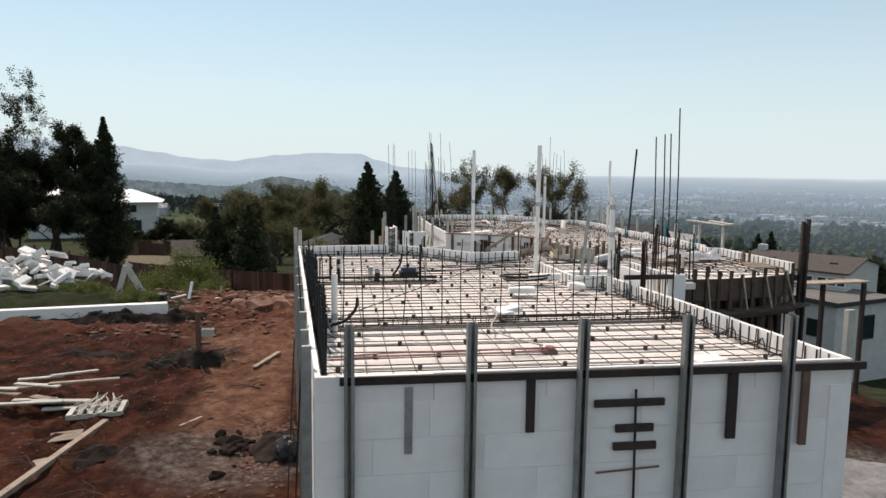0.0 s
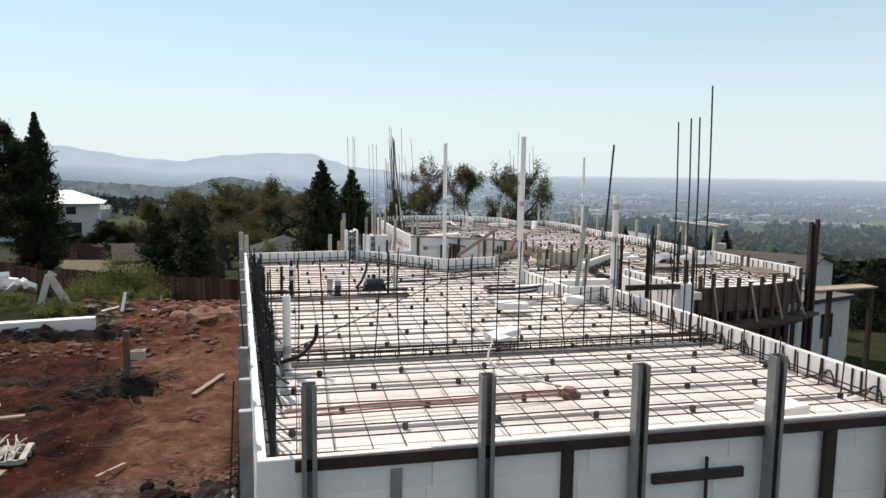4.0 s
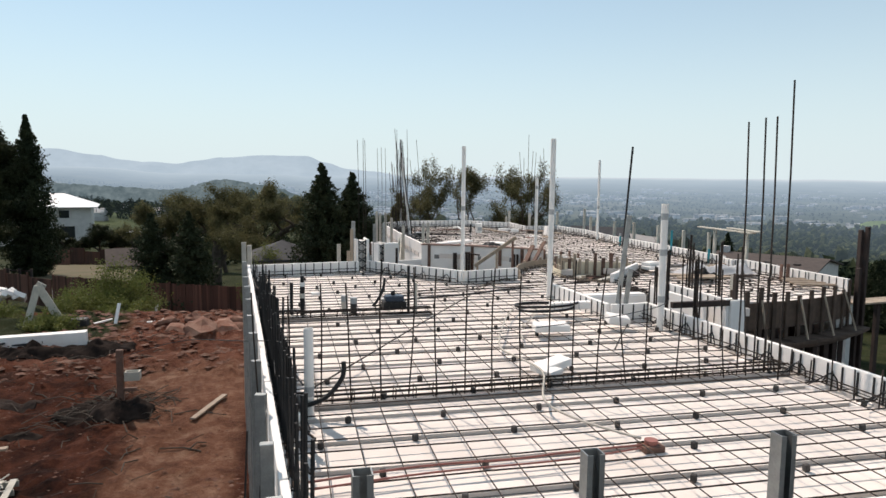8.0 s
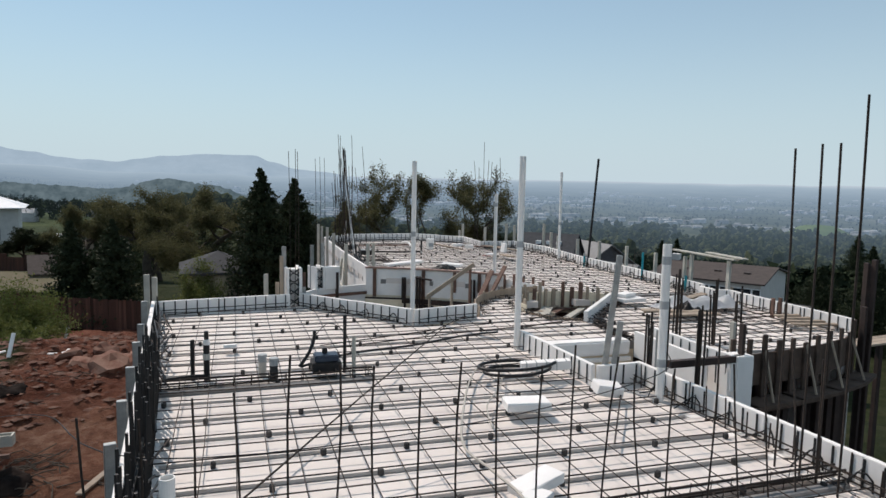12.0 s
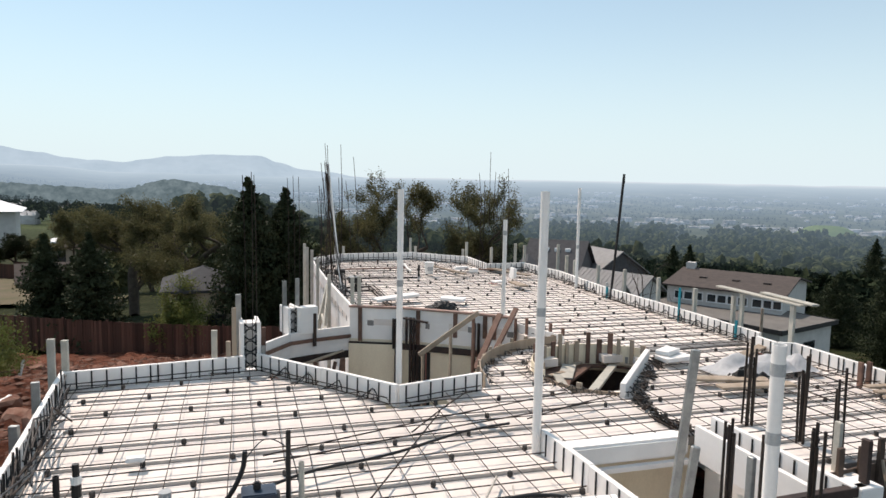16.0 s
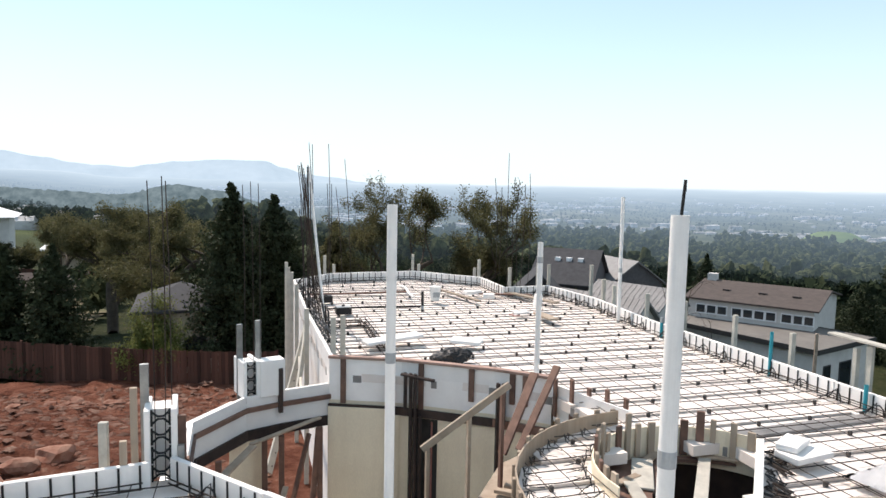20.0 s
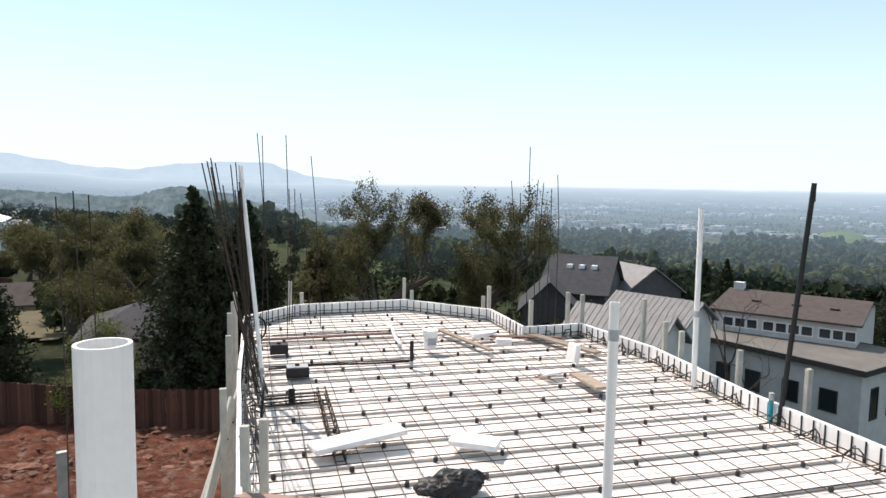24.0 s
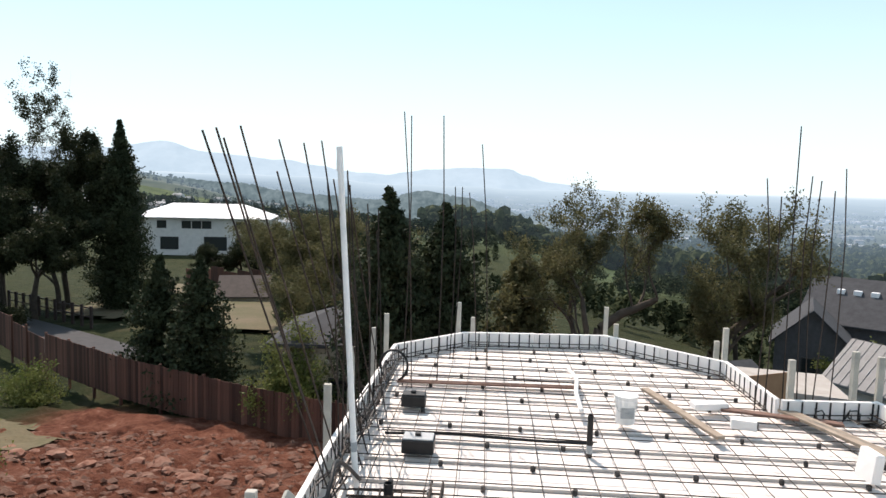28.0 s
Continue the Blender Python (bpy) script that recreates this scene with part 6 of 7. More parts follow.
# edge bars, hairpins and beam cages
for a, b in ((FL, FR), (FR, R1), (WC, FL), (N1, WC), (WA, N2), (ARC0, WA)) + tuple(zip(FAR[::-1], FAR[::-1][1:])):
    m, length = along(a, b)
    for k, (o, z) in enumerate(((0.13, 0.05), (0.16, 0.13))):
        bm = bar_mesh(length - 0.15, 0.009, 0.02)
        part("edge_bar", bm, REBAR, bars, m=bars.matrix_basis.inverted() @ Matrix.Translation((0, 0, DECK)) @ m @ pose(0.08, o, z))
hp = bmesh.new()
tube(hp, [(0, 0, 0.02), (0, 0.02, 0.14), (0.05, 0.03, 0.19), (0.14, 0.02, 0.17), (0.2, 0.05, 0.06), (0.28, 0.2, 0.05)], 0.010, 5)
tube(hp, [(0.1, 0, 0.02), (0.12, -0.02, 0.2), (0.18, 0.1, 0.1), (0.1, 0.3, 0.07)], 0.009, 5)
HAIR = mesh_of("hairpin", hp, BLACK)
for a, b in tuple(zip(FAR[::-1][:5], FAR[::-1][1:5])) + ((FR, R1), (WING[2], WING[3]), (WA, N2)):
    m, length = along(a, b)
    u = 0.3
    while u < length - 0.2:
        part("hairpin", HAIR, None, bars, m=bars.matrix_basis.inverted() @ Matrix.Translation((0, 0, DECK)) @ m @ pose(u, 0.10, 0, 0, 0, rnd.uniform(-30, 30)))
        u += rnd.uniform(0.45, 0.75)

for a in range(100, 262, 8):
    for r, o in ((ARC_R - 0.10, 180), (HOLE_R + 0.10, 0)):
        cx, cy = ARC_C if r > 2 else HOLE_C
        if r > 2 and a > 176:
            continue
        x, y = cx + r * math.cos(radians(a)), cy + r * math.sin(radians(a))
        part("hairpin", HAIR, None, bars, m=pose(x, y, 0, 0, 0, a + o - 90 + rnd.uniform(-25, 25)) @ Matrix.Diagonal((0.75, 0.75, 0.5, 1)))


def cage(a, b, w, label):
    """A beam cage lying in the deck: four long bars and square ties."""
    m, length = along(a, b)
    t = thing("beam_cage", label, "rebar cage", "beam cages")
    t.matrix_basis = Matrix.Translation((0, 0, DECK)) @ m
    for o, z in ((-w / 2, 0.03), (w / 2, 0.03), (-w / 2, 0.13), (w / 2, 0.13)):
        part("long_bar", bar_mesh(length, 0.013, 0.008), REBAR, t, m=pose(0, o, z))
    u = 0.1
    while u < length:
        bm = bmesh.new()
        q = w / 2 + 0.012
        tube(bm, [(u, -q, 0.015), (u, q, 0.015), (u + 0.01, q, 0.145), (u + 0.01, -q, 0.145), (u, -q, 0.015)], 0.006, 4, cap=False)
        part("tie", bm, REBAR, t)
        u += 0.22
    return t


cage((0.0, 3.66), (6.35, 3.82), 0.13, "long beam cage of steel bars and ties")
cage((-0.3, 8.02), (2.75, 8.12), 0.12, "beam cage of steel bars and ties")
cage((5.56, 18.57), (5.60, 21.35), 0.12, "beam cage of dark bars and ties")
cage((4.72, 20.98), (5.52, 21.03), 0.16, "short beam cage of dark bars and ties")
for a, b, w in (((0.05, 3.55), (6.3, 3.7), 0.10), ((-0.3, 7.88), (2.7, 7.98), 0.12), ((9.25, 13.2), (11.8, 13.35), 0.26)):
    lumber("seam_strip", (*a, DECK + 0.02), (*b, DECK + 0.02), w, 0.04, SEAM, "grey steel strip beside a beam cage", "strip", "deck strips")
# bars lying across the mat
for a, b in (((0.34, 3.55), (4.55, 10.54)), ((2.2, 9.6), (6.6, 10.9)), ((2.3, 9.4), (6.8, 10.4)), ((4.0, 9.9), (5.2, 11.3)), ((5.6, 10.0), (7.2, 10.6)), ((4.6, 4.9), (5.6, 6.4)), ((4.98, 25.37), (7.58, 25.32)), ((4.78, 22.81), (7.48, 22.76))):
    rod([(*a, DECK + 0.11), ((a[0] + b[0]) / 2, (a[1] + b[1]) / 2, DECK + 0.13), (*b, DECK + 0.11)], 0.010, "loose steel bar lying across the grid", group="loose bars")
for k in range(14):
    x, y, a = rnd.uniform(9.6, 11.6), rnd.uniform(9.2, 12.6), rnd.uniform(-0.5, 0.3)
    rod([(x, y, DECK + 0.10), (x + 1.1 * math.cos(a), y + 1.1 * math.sin(a), DECK + 0.11)], 0.009, "loose steel bar on the side deck", group="loose bars")

# bar bundles lying along the left walls
for a, b, n in (((4.50, 17.6), (4.55, 27.08), 44), ((FL[0] + 0.2, 0.9), (WC[0] + 0.2, 12.6), 26)):
    for k in range(n):
        f = rnd.random() * 0.85
        p = Vector((*a, 0)).lerp(Vector((*b, 0)), f)
        q = Vector((*a, 0)).lerp(Vector((*b, 0)), min(1, f + rnd.uniform(0.08, 0.2)))
        o, z = rnd.uniform(-0.12, 0.16), rnd.uniform(0.06, 0.42)
        rod([(p.x + o, p.y, DECK + z), ((p.x + q.x) / 2 + rnd.uniform(-0.08, 0.08), (p.y + q.y) / 2, DECK + z + rnd.uniform(-0.04, 0.1)), (q.x + o + rnd.uniform(-0.08, 0.08), q.y, DECK + rnd.uniform(0.05, 0.35))], 0.012, "dark bent bar in a bundle along the wall", group="bar bundles", material=BLACK if k % 3 else REBAR)

# ---- things on the near deck ----
def hose(pts, r, material, label, name="cable", category="cable", closed=False):
    """A cable or hose through the points, rounded."""
    P = [Vector(p) for p in pts]
    out = []
    for i in range(len(P) - 1):
        p0, p1, p2, p3 = P[max(i - 1, 0)], P[i], P[i + 1], P[min(i + 2, len(P) - 1)]
        for k in range(6):
            t = k / 6
            out.append(0.5 * (2 * p1 + (p2 - p0) * t + (2 * p0 - 5 * p1 + 4 * p2 - p3) * t * t + (3 * p1 - p0 - 3 * p2 + p3) * t ** 3))
    out.append(P[-1])
    bm = bmesh.new()
    a = P[0]
    tube(bm, [p - a for p in out], r, 7)
    return solid(name, bm, material, label, category, "cables and hoses", m=Matrix.Translation(a), smooth=True)


def foam_piece(x, y, w, d, h, rz, tilt=(0, 0), z=DECK + 0.10, label="white foam offcut lying on the bars", ribs=0):
    t = bmesh.new()
    box(t, -w / 2, w / 2, -d / 2, d / 2, 0, h)
    bevel(t, 0.012, 1)
    for v in t.verts:
        v.co += Vector((rnd.uniform(-1, 1), rnd.uniform(-1, 1), rnd.uniform(-1, 1))) * 0.006
    ob = solid("foam_offcut", t, FOAM, label, "foam offcut", "loose foam", m=pose(x, y, z, tilt[0], tilt[1], rz))
    for k in range(ribs):
        q = bmesh.new()
        box(q, -w / 2 + w * (k + 0.5) / ribs - 0.006, -w / 2 + w * (k + 0.5) / ribs + 0.006, -d / 2 - 0.004, d / 2 + 0.004, -0.003, h + 0.004)
        part("groove_strip", q, BAND, ob)
    return ob


foam_piece(3.42, 4.22, 0.48, 0.24, 0.09, 22, (0, -6))
foam_piece(3.30, 3.98, 0.30, 0.2, 0.07, 40, (4, 5))
foam_piece(4.18, 6.15, 0.52, 0.30, 0.10, -8)
foam_piece(5.15, 0.85, 0.42, 0.3, 0.09, 12)
foam_piece(5.40, 6.42, 0.34, 0.26, 0.13, -10, (5, 8))
foam_piece(5.05, 7.45, 0.70, 0.14, 0.13, -12, (0, -3), DECK + 0.14, "ribbed white foam strip over a black hose", ribs=5)
hose([(4.60 + 0.42 * math.cos(a) * (1 + 0.03 * a), 7.45 + 0.3 * math.sin(a), DECK + 0.12 + 0.012 * a) for a in np.linspace(0.3, 12.2, 22)], 0.022, BLACK, "black ribbed hose coiled on the bars", "hose", "hose")
GREYC = mat("pale_cable", (0.50, 0.46, 0.40), (0.40, 0.36, 0.31), 6, 0.5)
hose([(4.57, 8.45, 3.31), (3.95, 7.43, 3.32), (3.42, 6.2, 3.33), (3.10, 5.25, 3.31), (3.12, 4.51, 3.36), (3.13, 3.77, 3.40), (2.87, 3.03, 3.33), (3.0, 2.5, 3.31), (3.35, 1.95, 3.31)], 0.013, GREYC, "pale cable snaking over the bars")
hose([(4.65, 8.2, 3.31), (4.25, 7.1, 3.31), (3.75, 6.3, 3.32), (3.55, 5.6, 3.31)], 0.010, GREYC, "pale cable snaking over the bars")
hose([(0.45, 1.70, 3.29), (1.33, 1.79, 3.30), (2.13, 1.80, 3.29), (2.67, 1.82, 3.30), (3.33, 1.88, 3.28)], 0.010, REDPIPE, "red tubing tied to the bars", "tubing", "tubing")
hose([(0.5, 1.60, 3.28), (1.4, 1.68, 3.29), (2.5, 1.72, 3.28), (3.3, 1.84, 3.27)], 0.009, REDPIPE, "red tubing tied to the bars", "tubing", "tubing")
drain = thing("floor_drain", "rust-red floor drain set among the bars", "drain", at=(3.44, 1.93, DECK))
bm = bmesh.new()
box(bm, -0.10, 0.10, -0.08, 0.08, 0.0, 0.06)
bevel(bm, 0.01)
part("body", bm, BROWNLUM, drain)
bm = bmesh.new()
tube(bm, [(0, 0, 0.06), (0, 0, 0.10)], 0.06, 14)
part("cap", bm, REDPIPE, drain)
hose([(0.22, 3.42, 3.33), (0.45, 3.30, 3.34), (0.68, 3.28, 3.42), (0.84, 3.30, 3.60), (0.86, 3.32, 3.76)], 0.024, BLACK, "black hose curling up beside a white pipe", "hose", "hose")
pipe("pipe_elbow", 0.44, 3.24, DECK + 0.02, DECK + 0.16, 0.05, "white pipe elbow lying on the bars", (-0.14, -0.1), ())
# electrical box with rods
ebox = thing("electrical_box", "dark blue-black box tied on the bars", "box", at=(2.12, 8.30, DECK + 0.10))
for nm, dims, mt in (("tray", (-0.20, 0.20, -0.16, 0.16, 0, 0.13), BLACK), ("case", (-0.16, 0.16, -0.12, 0.12, 0.13, 0.22), mat("blue_black_box", (0.035, 0.055, 0.085), (0.02, 0.03, 0.05), 6, 0.35)), ("handle", (-0.05, 0.02, -0.03, 0.03, 0.22, 0.30), BLACK)):
    bm = bmesh.new()
    box(bm, *dims)
    bevel(bm, 0.012, 2)
    part(nm, bm, mt, ebox)
pipe("conduit", 2.40, 8.42, DECK, 4.02, 0.024, "black plastic conduit standing on the deck", (0, 0), (), BLACK, "conduits")
pipe("conduit", 2.52, 8.36, DECK, 3.72, 0.028, "grey plastic conduit standing on the deck", (0, 0), (), PALE, "conduits")
hose([(1.78, 8.5, 3.3), (1.9, 8.55, 3.45), (1.98, 8.6, 3.62), (2.0, 8.6, 3.78)], 0.025, BLACK, "black conduit bent upwards", "conduit", "conduit")
hose([(2.0, 8.6, 3.7), (2.2, 8.7, 3.85), (2.42, 8.6, 3.75), (2.5, 8.4, 3.5)], 0.006, BLACK, "thin black wire looping over the box")
hose([(1.8, 8.5, 3.3), (2.6, 9.0, 3.32), (3.6, 9.3, 3.31), (4.6, 9.75, 3.31), (5.3, 9.9, 3.31)], 0.018, BLACK, "black conduit running over the bars", "conduit", "conduit")
for x, y, h, mt in ((1.28, 8.50, 0.30, CONC), (1.42, 8.28, 0.30, CHAIR)):
    t = pipe("capped_pipe", x, y, DECK, DECK + h, 0.055, "capped drain pipe standing among bars", (0, 0), (0.85,), mt, "capped pipes")
pipe("conduit", 0.38, 8.50, DECK, 3.75, 0.028, "black plastic conduit standing on the deck", (0, 0), (), BLACK, "conduits")
val = thing("standpipe", "black standpipe with a pale coupling", "pipe", "upright pipes", at=(0.56, 8.42, DECK))
for z0, z1, r, mt in ((0, 0.3, 0.04, BLACK), (0.3, 0.38, 0.048, CONC), (0.38, 0.5, 0.042, BLACK), (0.5, 0.57, 0.045, PVC), (0.57, 0.68, 0.03, BLACK)):
    bm = bmesh.new()
    tube(bm, [(0, 0, z0), (0, 0, z1)], r, 10)
    part("coupling" if z0 else "base", bm, mt, val)
hose([(-0.3, 8.0, 3.24), (0.0, 8.2, 3.3), (0.35, 8.35, 3.3), (0.55, 8.4, 3.28)], 0.02, BLACK, "black hose running to the standpipe", "hose", "hose")
foam_piece(0.85, 9.8, 0.20, 0.12, 0.05, 0, label="dark tile scrap on the deck")
# string line over the deck
hose([(-3.37, 12.75, 1.50), (-1.5, 9.0, 2.7), (0.19, 4.9, 3.62), (3.2, 5.2, 3.55), (5.9, 6.05, 3.62), (6.1, 6.3, 3.9)], 0.006, BLACK, "thin black line strung across the deck")

# ---- things on the side deck ----
def sheet(x, y, w, d, h, rz, label, seed, material=TARP):
    """Crumpled plastic sheeting."""
    bm = bmesh.new()
    n = 22
    grid = [[bm.verts.new(((i / n - 0.5) * w, (j / n - 0.5) * d, max(0.004, h * (1 - (2 * abs(i / n - 0.5)) ** 3) * (1 - (2 * abs(j / n - 0.5)) ** 3) * (0.55 + 0.9 * noise.noise((i * 0.15, j * 0.15, seed))) + 0.02 * noise.noise((i * 0.9, j * 0.9, seed))))) for i in range(n + 1)] for j in range(n + 1)]
    for j in range(n):
        for i in range(n):
            bm.faces.new((grid[j][i], grid[j][i + 1], grid[j + 1][i + 1], grid[j + 1][i]))
    bmesh.ops.solidify(bm, geom=list(bm.faces), thickness=0.006)
    return solid("sheeting", bm, material, label, "sheeting", "plastic sheets", m=pose(x, y, DECK + 0.10, 0, 0, rz), smooth=True)


sheet(10.45, 11.40, 1.9, 0.9, 0.27, 10, "crumpled white plastic sheeting on the side deck", 3)
sheet(11.0, 11.5, 1.2, 0.8, 0.24, -20, "crumpled white plastic sheeting on the side deck", 8)
sheet(9.95, 11.0, 0.7, 0.45, 0.22, 20, "crumpled black plastic sheeting on the side deck", 12, BLACK)
foam_piece(9.42, 12.22, 0.62, 0.34, 0.08, 8, label="white foam slab beside the stair opening")
foam_piece(9.36, 12.34, 0.46, 0.26, 0.08, 30, z=DECK + 0.192, label="white foam slab on another slab")
lumber("plank", (8.95, 11.05, DECK + 0.13), (10.1, 10.7, DECK + 0.13), 0.24, 0.04, LUMBER, "pale plank lying on the side deck", group="deck planks")
lumber("plank", (9.05, 10.55, DECK + 0.13), (10.3, 10.4, DECK + 0.14), 0.22, 0.04, LUMBER, "pale plank lying on the side deck", group="deck planks")
lumber("plank", (10.6, 12.0, DECK + 0.13), (11.7, 12.6, DECK + 0.14), 0.2, 0.04, LUMBER, "pale plank lying on the side deck", group="deck planks")
for k in range(4):
    lumber("plank", (11.1 + 0.1 * k, 9.3 + 0.25 * k, DECK + 0.12), (11.95, 9.1 + 0.3 * k, DECK + 0.12), 0.14, 0.035, LUMBER, "pale plank at the side deck's edge", group="deck planks")
hose([(10.9, 12.2, 3.3), (11.1, 12.35, 3.33), (11.3, 12.2, 3.3), (11.15, 12.05, 3.31)], 0.012, REDPIPE, "red tubing coil on the side deck", "tubing", "tubing")

# ---- things on the far deck ----
for x, y, s in ((5.30, 22.33, 1.0), (5.06, 23.99, 0.9)):
    t = thing("floor_box", "black electrical floor box with a pale lid", "box", "floor boxes", at=(x, y, DECK + 0.06))
    bm = bmesh.new()
    box(bm, -0.19 * s, 0.19 * s, -0.14 * s, 0.14 * s, 0, 0.16)
    bevel(bm, 0.01)
    part("case", bm, BLACK, t)
    bm = bmesh.new()
    box(bm, -0.18 * s, 0.18 * s, -0.12 * s, 0.12 * s, 0.161, 0.18)
    bevel(bm, 0.006)
    part("lid", bm, BAND if s == 1 else BLACK, t)
    bm = bmesh.new()
    box(bm, -0.04, 0.03, -0.03, 0.03, 0.181, 0.215)
    part("knob", bm, BLACK, t)
hose([(4.83, 22.76, 3.29), (5.68, 22.81, 3.30), (6.68, 22.76, 3.29), (7.43, 22.76, 3.29)], 0.02, BLACK, "black conduit running over the far deck", "conduit", "conduit")
hose([(4.62 + 0.22 * math.cos(a), 25.0, 3.55 + 0.25 * math.sin(a)) for a in np.linspace(-1.2, 4.4, 12)], 0.02, BLACK, "black hose looped at the far wall", "hose", "hose")
hose([(4.66, 20.01, 3.3), (4.70, 20.32, 3.7), (4.68, 20.73, 3.75), (4.78, 21.35, 3.3)], 0.022, BLACK, "black hose looped at the far wall", "hose", "hose")
for k in range(3):
    lumber("red_strip", (4.68, 24.97 + 0.05 * k, DECK + 0.10), (7.58, 25.07 + 0.05 * k, DECK + 0.10), 0.03, 0.03, BROWNLUM, "reddish strip lying on the far deck", "strip", "deck strips")
pipe("standpipe", 7.35, 22.54, DECK, 3.72, 0.035, "black standpipe with a pale foot on the far deck", (0.0, 0), (0.2,), BLACK, "upright pipes")
pipe("capped_pipe", 5.13, 21.04, DECK, 3.42, 0.05, "dark capped pipe on the far deck", (0, 0), (), BLACK, "capped pipes")
hose([(7.50, 26.01, 3.34), (7.53, 25.27, 3.40), (7.44, 24.52, 3.38), (7.42, 23.77, 3.36)], 0.035, PVC, "bent white plastic pipe on the far deck", "pipe", "pipe")
bucket = thing("bucket", "white plastic bucket with a grey label", "bucket", at=(7.98, 23.61, DECK + 0.09))
bm = bmesh.new()
tube(bm, [(0, 0, 0), (0, 0, 0.36)], [0.125, 0.15], 24)
part("body", bm, PVC, bucket, smooth=False)
bm = bmesh.new()
tube(bm, [(0, 0, 0.30), (0, 0, 0.33)], 0.155, 24)
part("rim_band", bm, PVC, bucket)
bm = bmesh.new()
tube(bm, [(0, 0, 0.361), (0, 0, 0.385)], 0.16, 24)
part("lid", bm, PVC, bucket)
bm = bmesh.new()
box(bm, -0.09, 0.09, -0.149, -0.135, 0.10, 0.24)
part("label_patch", bm, BAND, bucket, "grey unreadable label")
bm = bmesh.new()
tube(bm, [(-0.155, 0, 0.31), (-0.12, -0.12, 0.2), (0, -0.17, 0.16), (0.12, -0.12, 0.2), (0.155, 0, 0.31)], 0.005, 5)
part("handle", bm, BAND, bucket)
lumber("plank", (8.58, 25.11, DECK + 0.13), (9.08, 23.08, DECK + 0.13), 0.12, 0.045, LUMBER, "pale plank lying on the far deck", group="deck planks")
lumber("plank", (8.70, 24.95, DECK + 0.11), (8.93, 23.77, DECK + 0.10), 0.10, 0.03, BROWNLUM, "reddish plank lying on the far deck", group="deck planks")
lumber("plank", (10.38, 24.41, DECK + 0.13), (11.08, 22.44, DECK + 0.13), 0.20, 0.045, LUMBER, "pale plank lying on the far deck", group="deck planks")
lumber("plank", (9.48, 24.31, DECK + 0.12), (10.98, 23.88, DECK + 0.12), 0.14, 0.035, BROWNLUM, "reddish plank lying on the far deck", group="deck planks")
lumber("plank", (9.96, 21.19, DECK + 0.13), (9.94, 20.21, DECK + 0.16), 0.26, 0.05, LUMBER, "pale plank lying on the far deck", group="deck planks")
foam_piece(9.33, 24.36, 0.5, 0.2, 0.10, 10)
foam_piece(9.53, 23.56, 0.32, 0.16, 0.14, -15)
foam_piece(5.82, 18.95, 1.22, 0.36, 0.07, 13, (0, -3), DECK + 0.14, "long white foam slab lying on the bars")
foam_piece(7.24, 18.57, 0.62, 0.34, 0.07, -32, (3, 2), DECK + 0.12, "white foam slab lying on the bars")
foam_piece(10.33, 22.07, 0.10, 0.3, 0.34, 8, (0, 6), label="white foam strip standing on edge")
foam_piece(9.58, 21.35, 0.4, 0.2, 0.05, 14)
for k, (x, y, w, h) in enumerate(((6.42, 17.46, 0.16, 0.10), (6.62, 17.42, 0.20, 0.15), (6.78, 17.50, 0.15, 0.12))):
    bm = bmesh.new()
    bmesh.ops.create_icosphere(bm, subdivisions=4, radius=1.0)
    for v in bm.verts:
        c = v.co + Vector((k * 3.0, 0, 0))
        v.co = Vector((v.co.x * w * 1.25, v.co.y * w, max(-0.45, v.co.z) * h)) * (1 + 0.30 * noise.noise(c * 1.7) + 0.22 * abs(noise.noise(c * 4.2)))
    solid("plastic_bag", bm, BLACK, "crumpled black plastic bag on the far deck", "bag", "black bags", m=pose(x, y, DECK + 0.10 + 0.4 * h))
hose([(9.23, 21.24, 3.29), (9.38, 21.35, 3.30), (9.48, 21.19, 3.30), (9.33, 21.14, 3.29), (9.23, 21.29, 3.30)], 0.012, REDPIPE, "small red tubing coil on the far deck", "tubing", "tubing")
pipe("turquoise_pipe", 11.75, 18.62, DECK, 3.62, 0.035, "turquoise plastic pipe with a white cap at the slab edge", (0, 0), (0.95,), TURQ, "turquoise pipes")
pipe("turquoise_pipe", 11.88, 15.54, DECK, 4.0, 0.03, "turquoise plastic pipe at the slab edge", (0, 0), (), TURQ, "turquoise pipes")
pipe("turquoise_pipe", 11.88, 13.6, DECK, 3.62, 0.03, "turquoise plastic pipe at the slab edge", (0, 0), (), TURQ, "turquoise pipes")

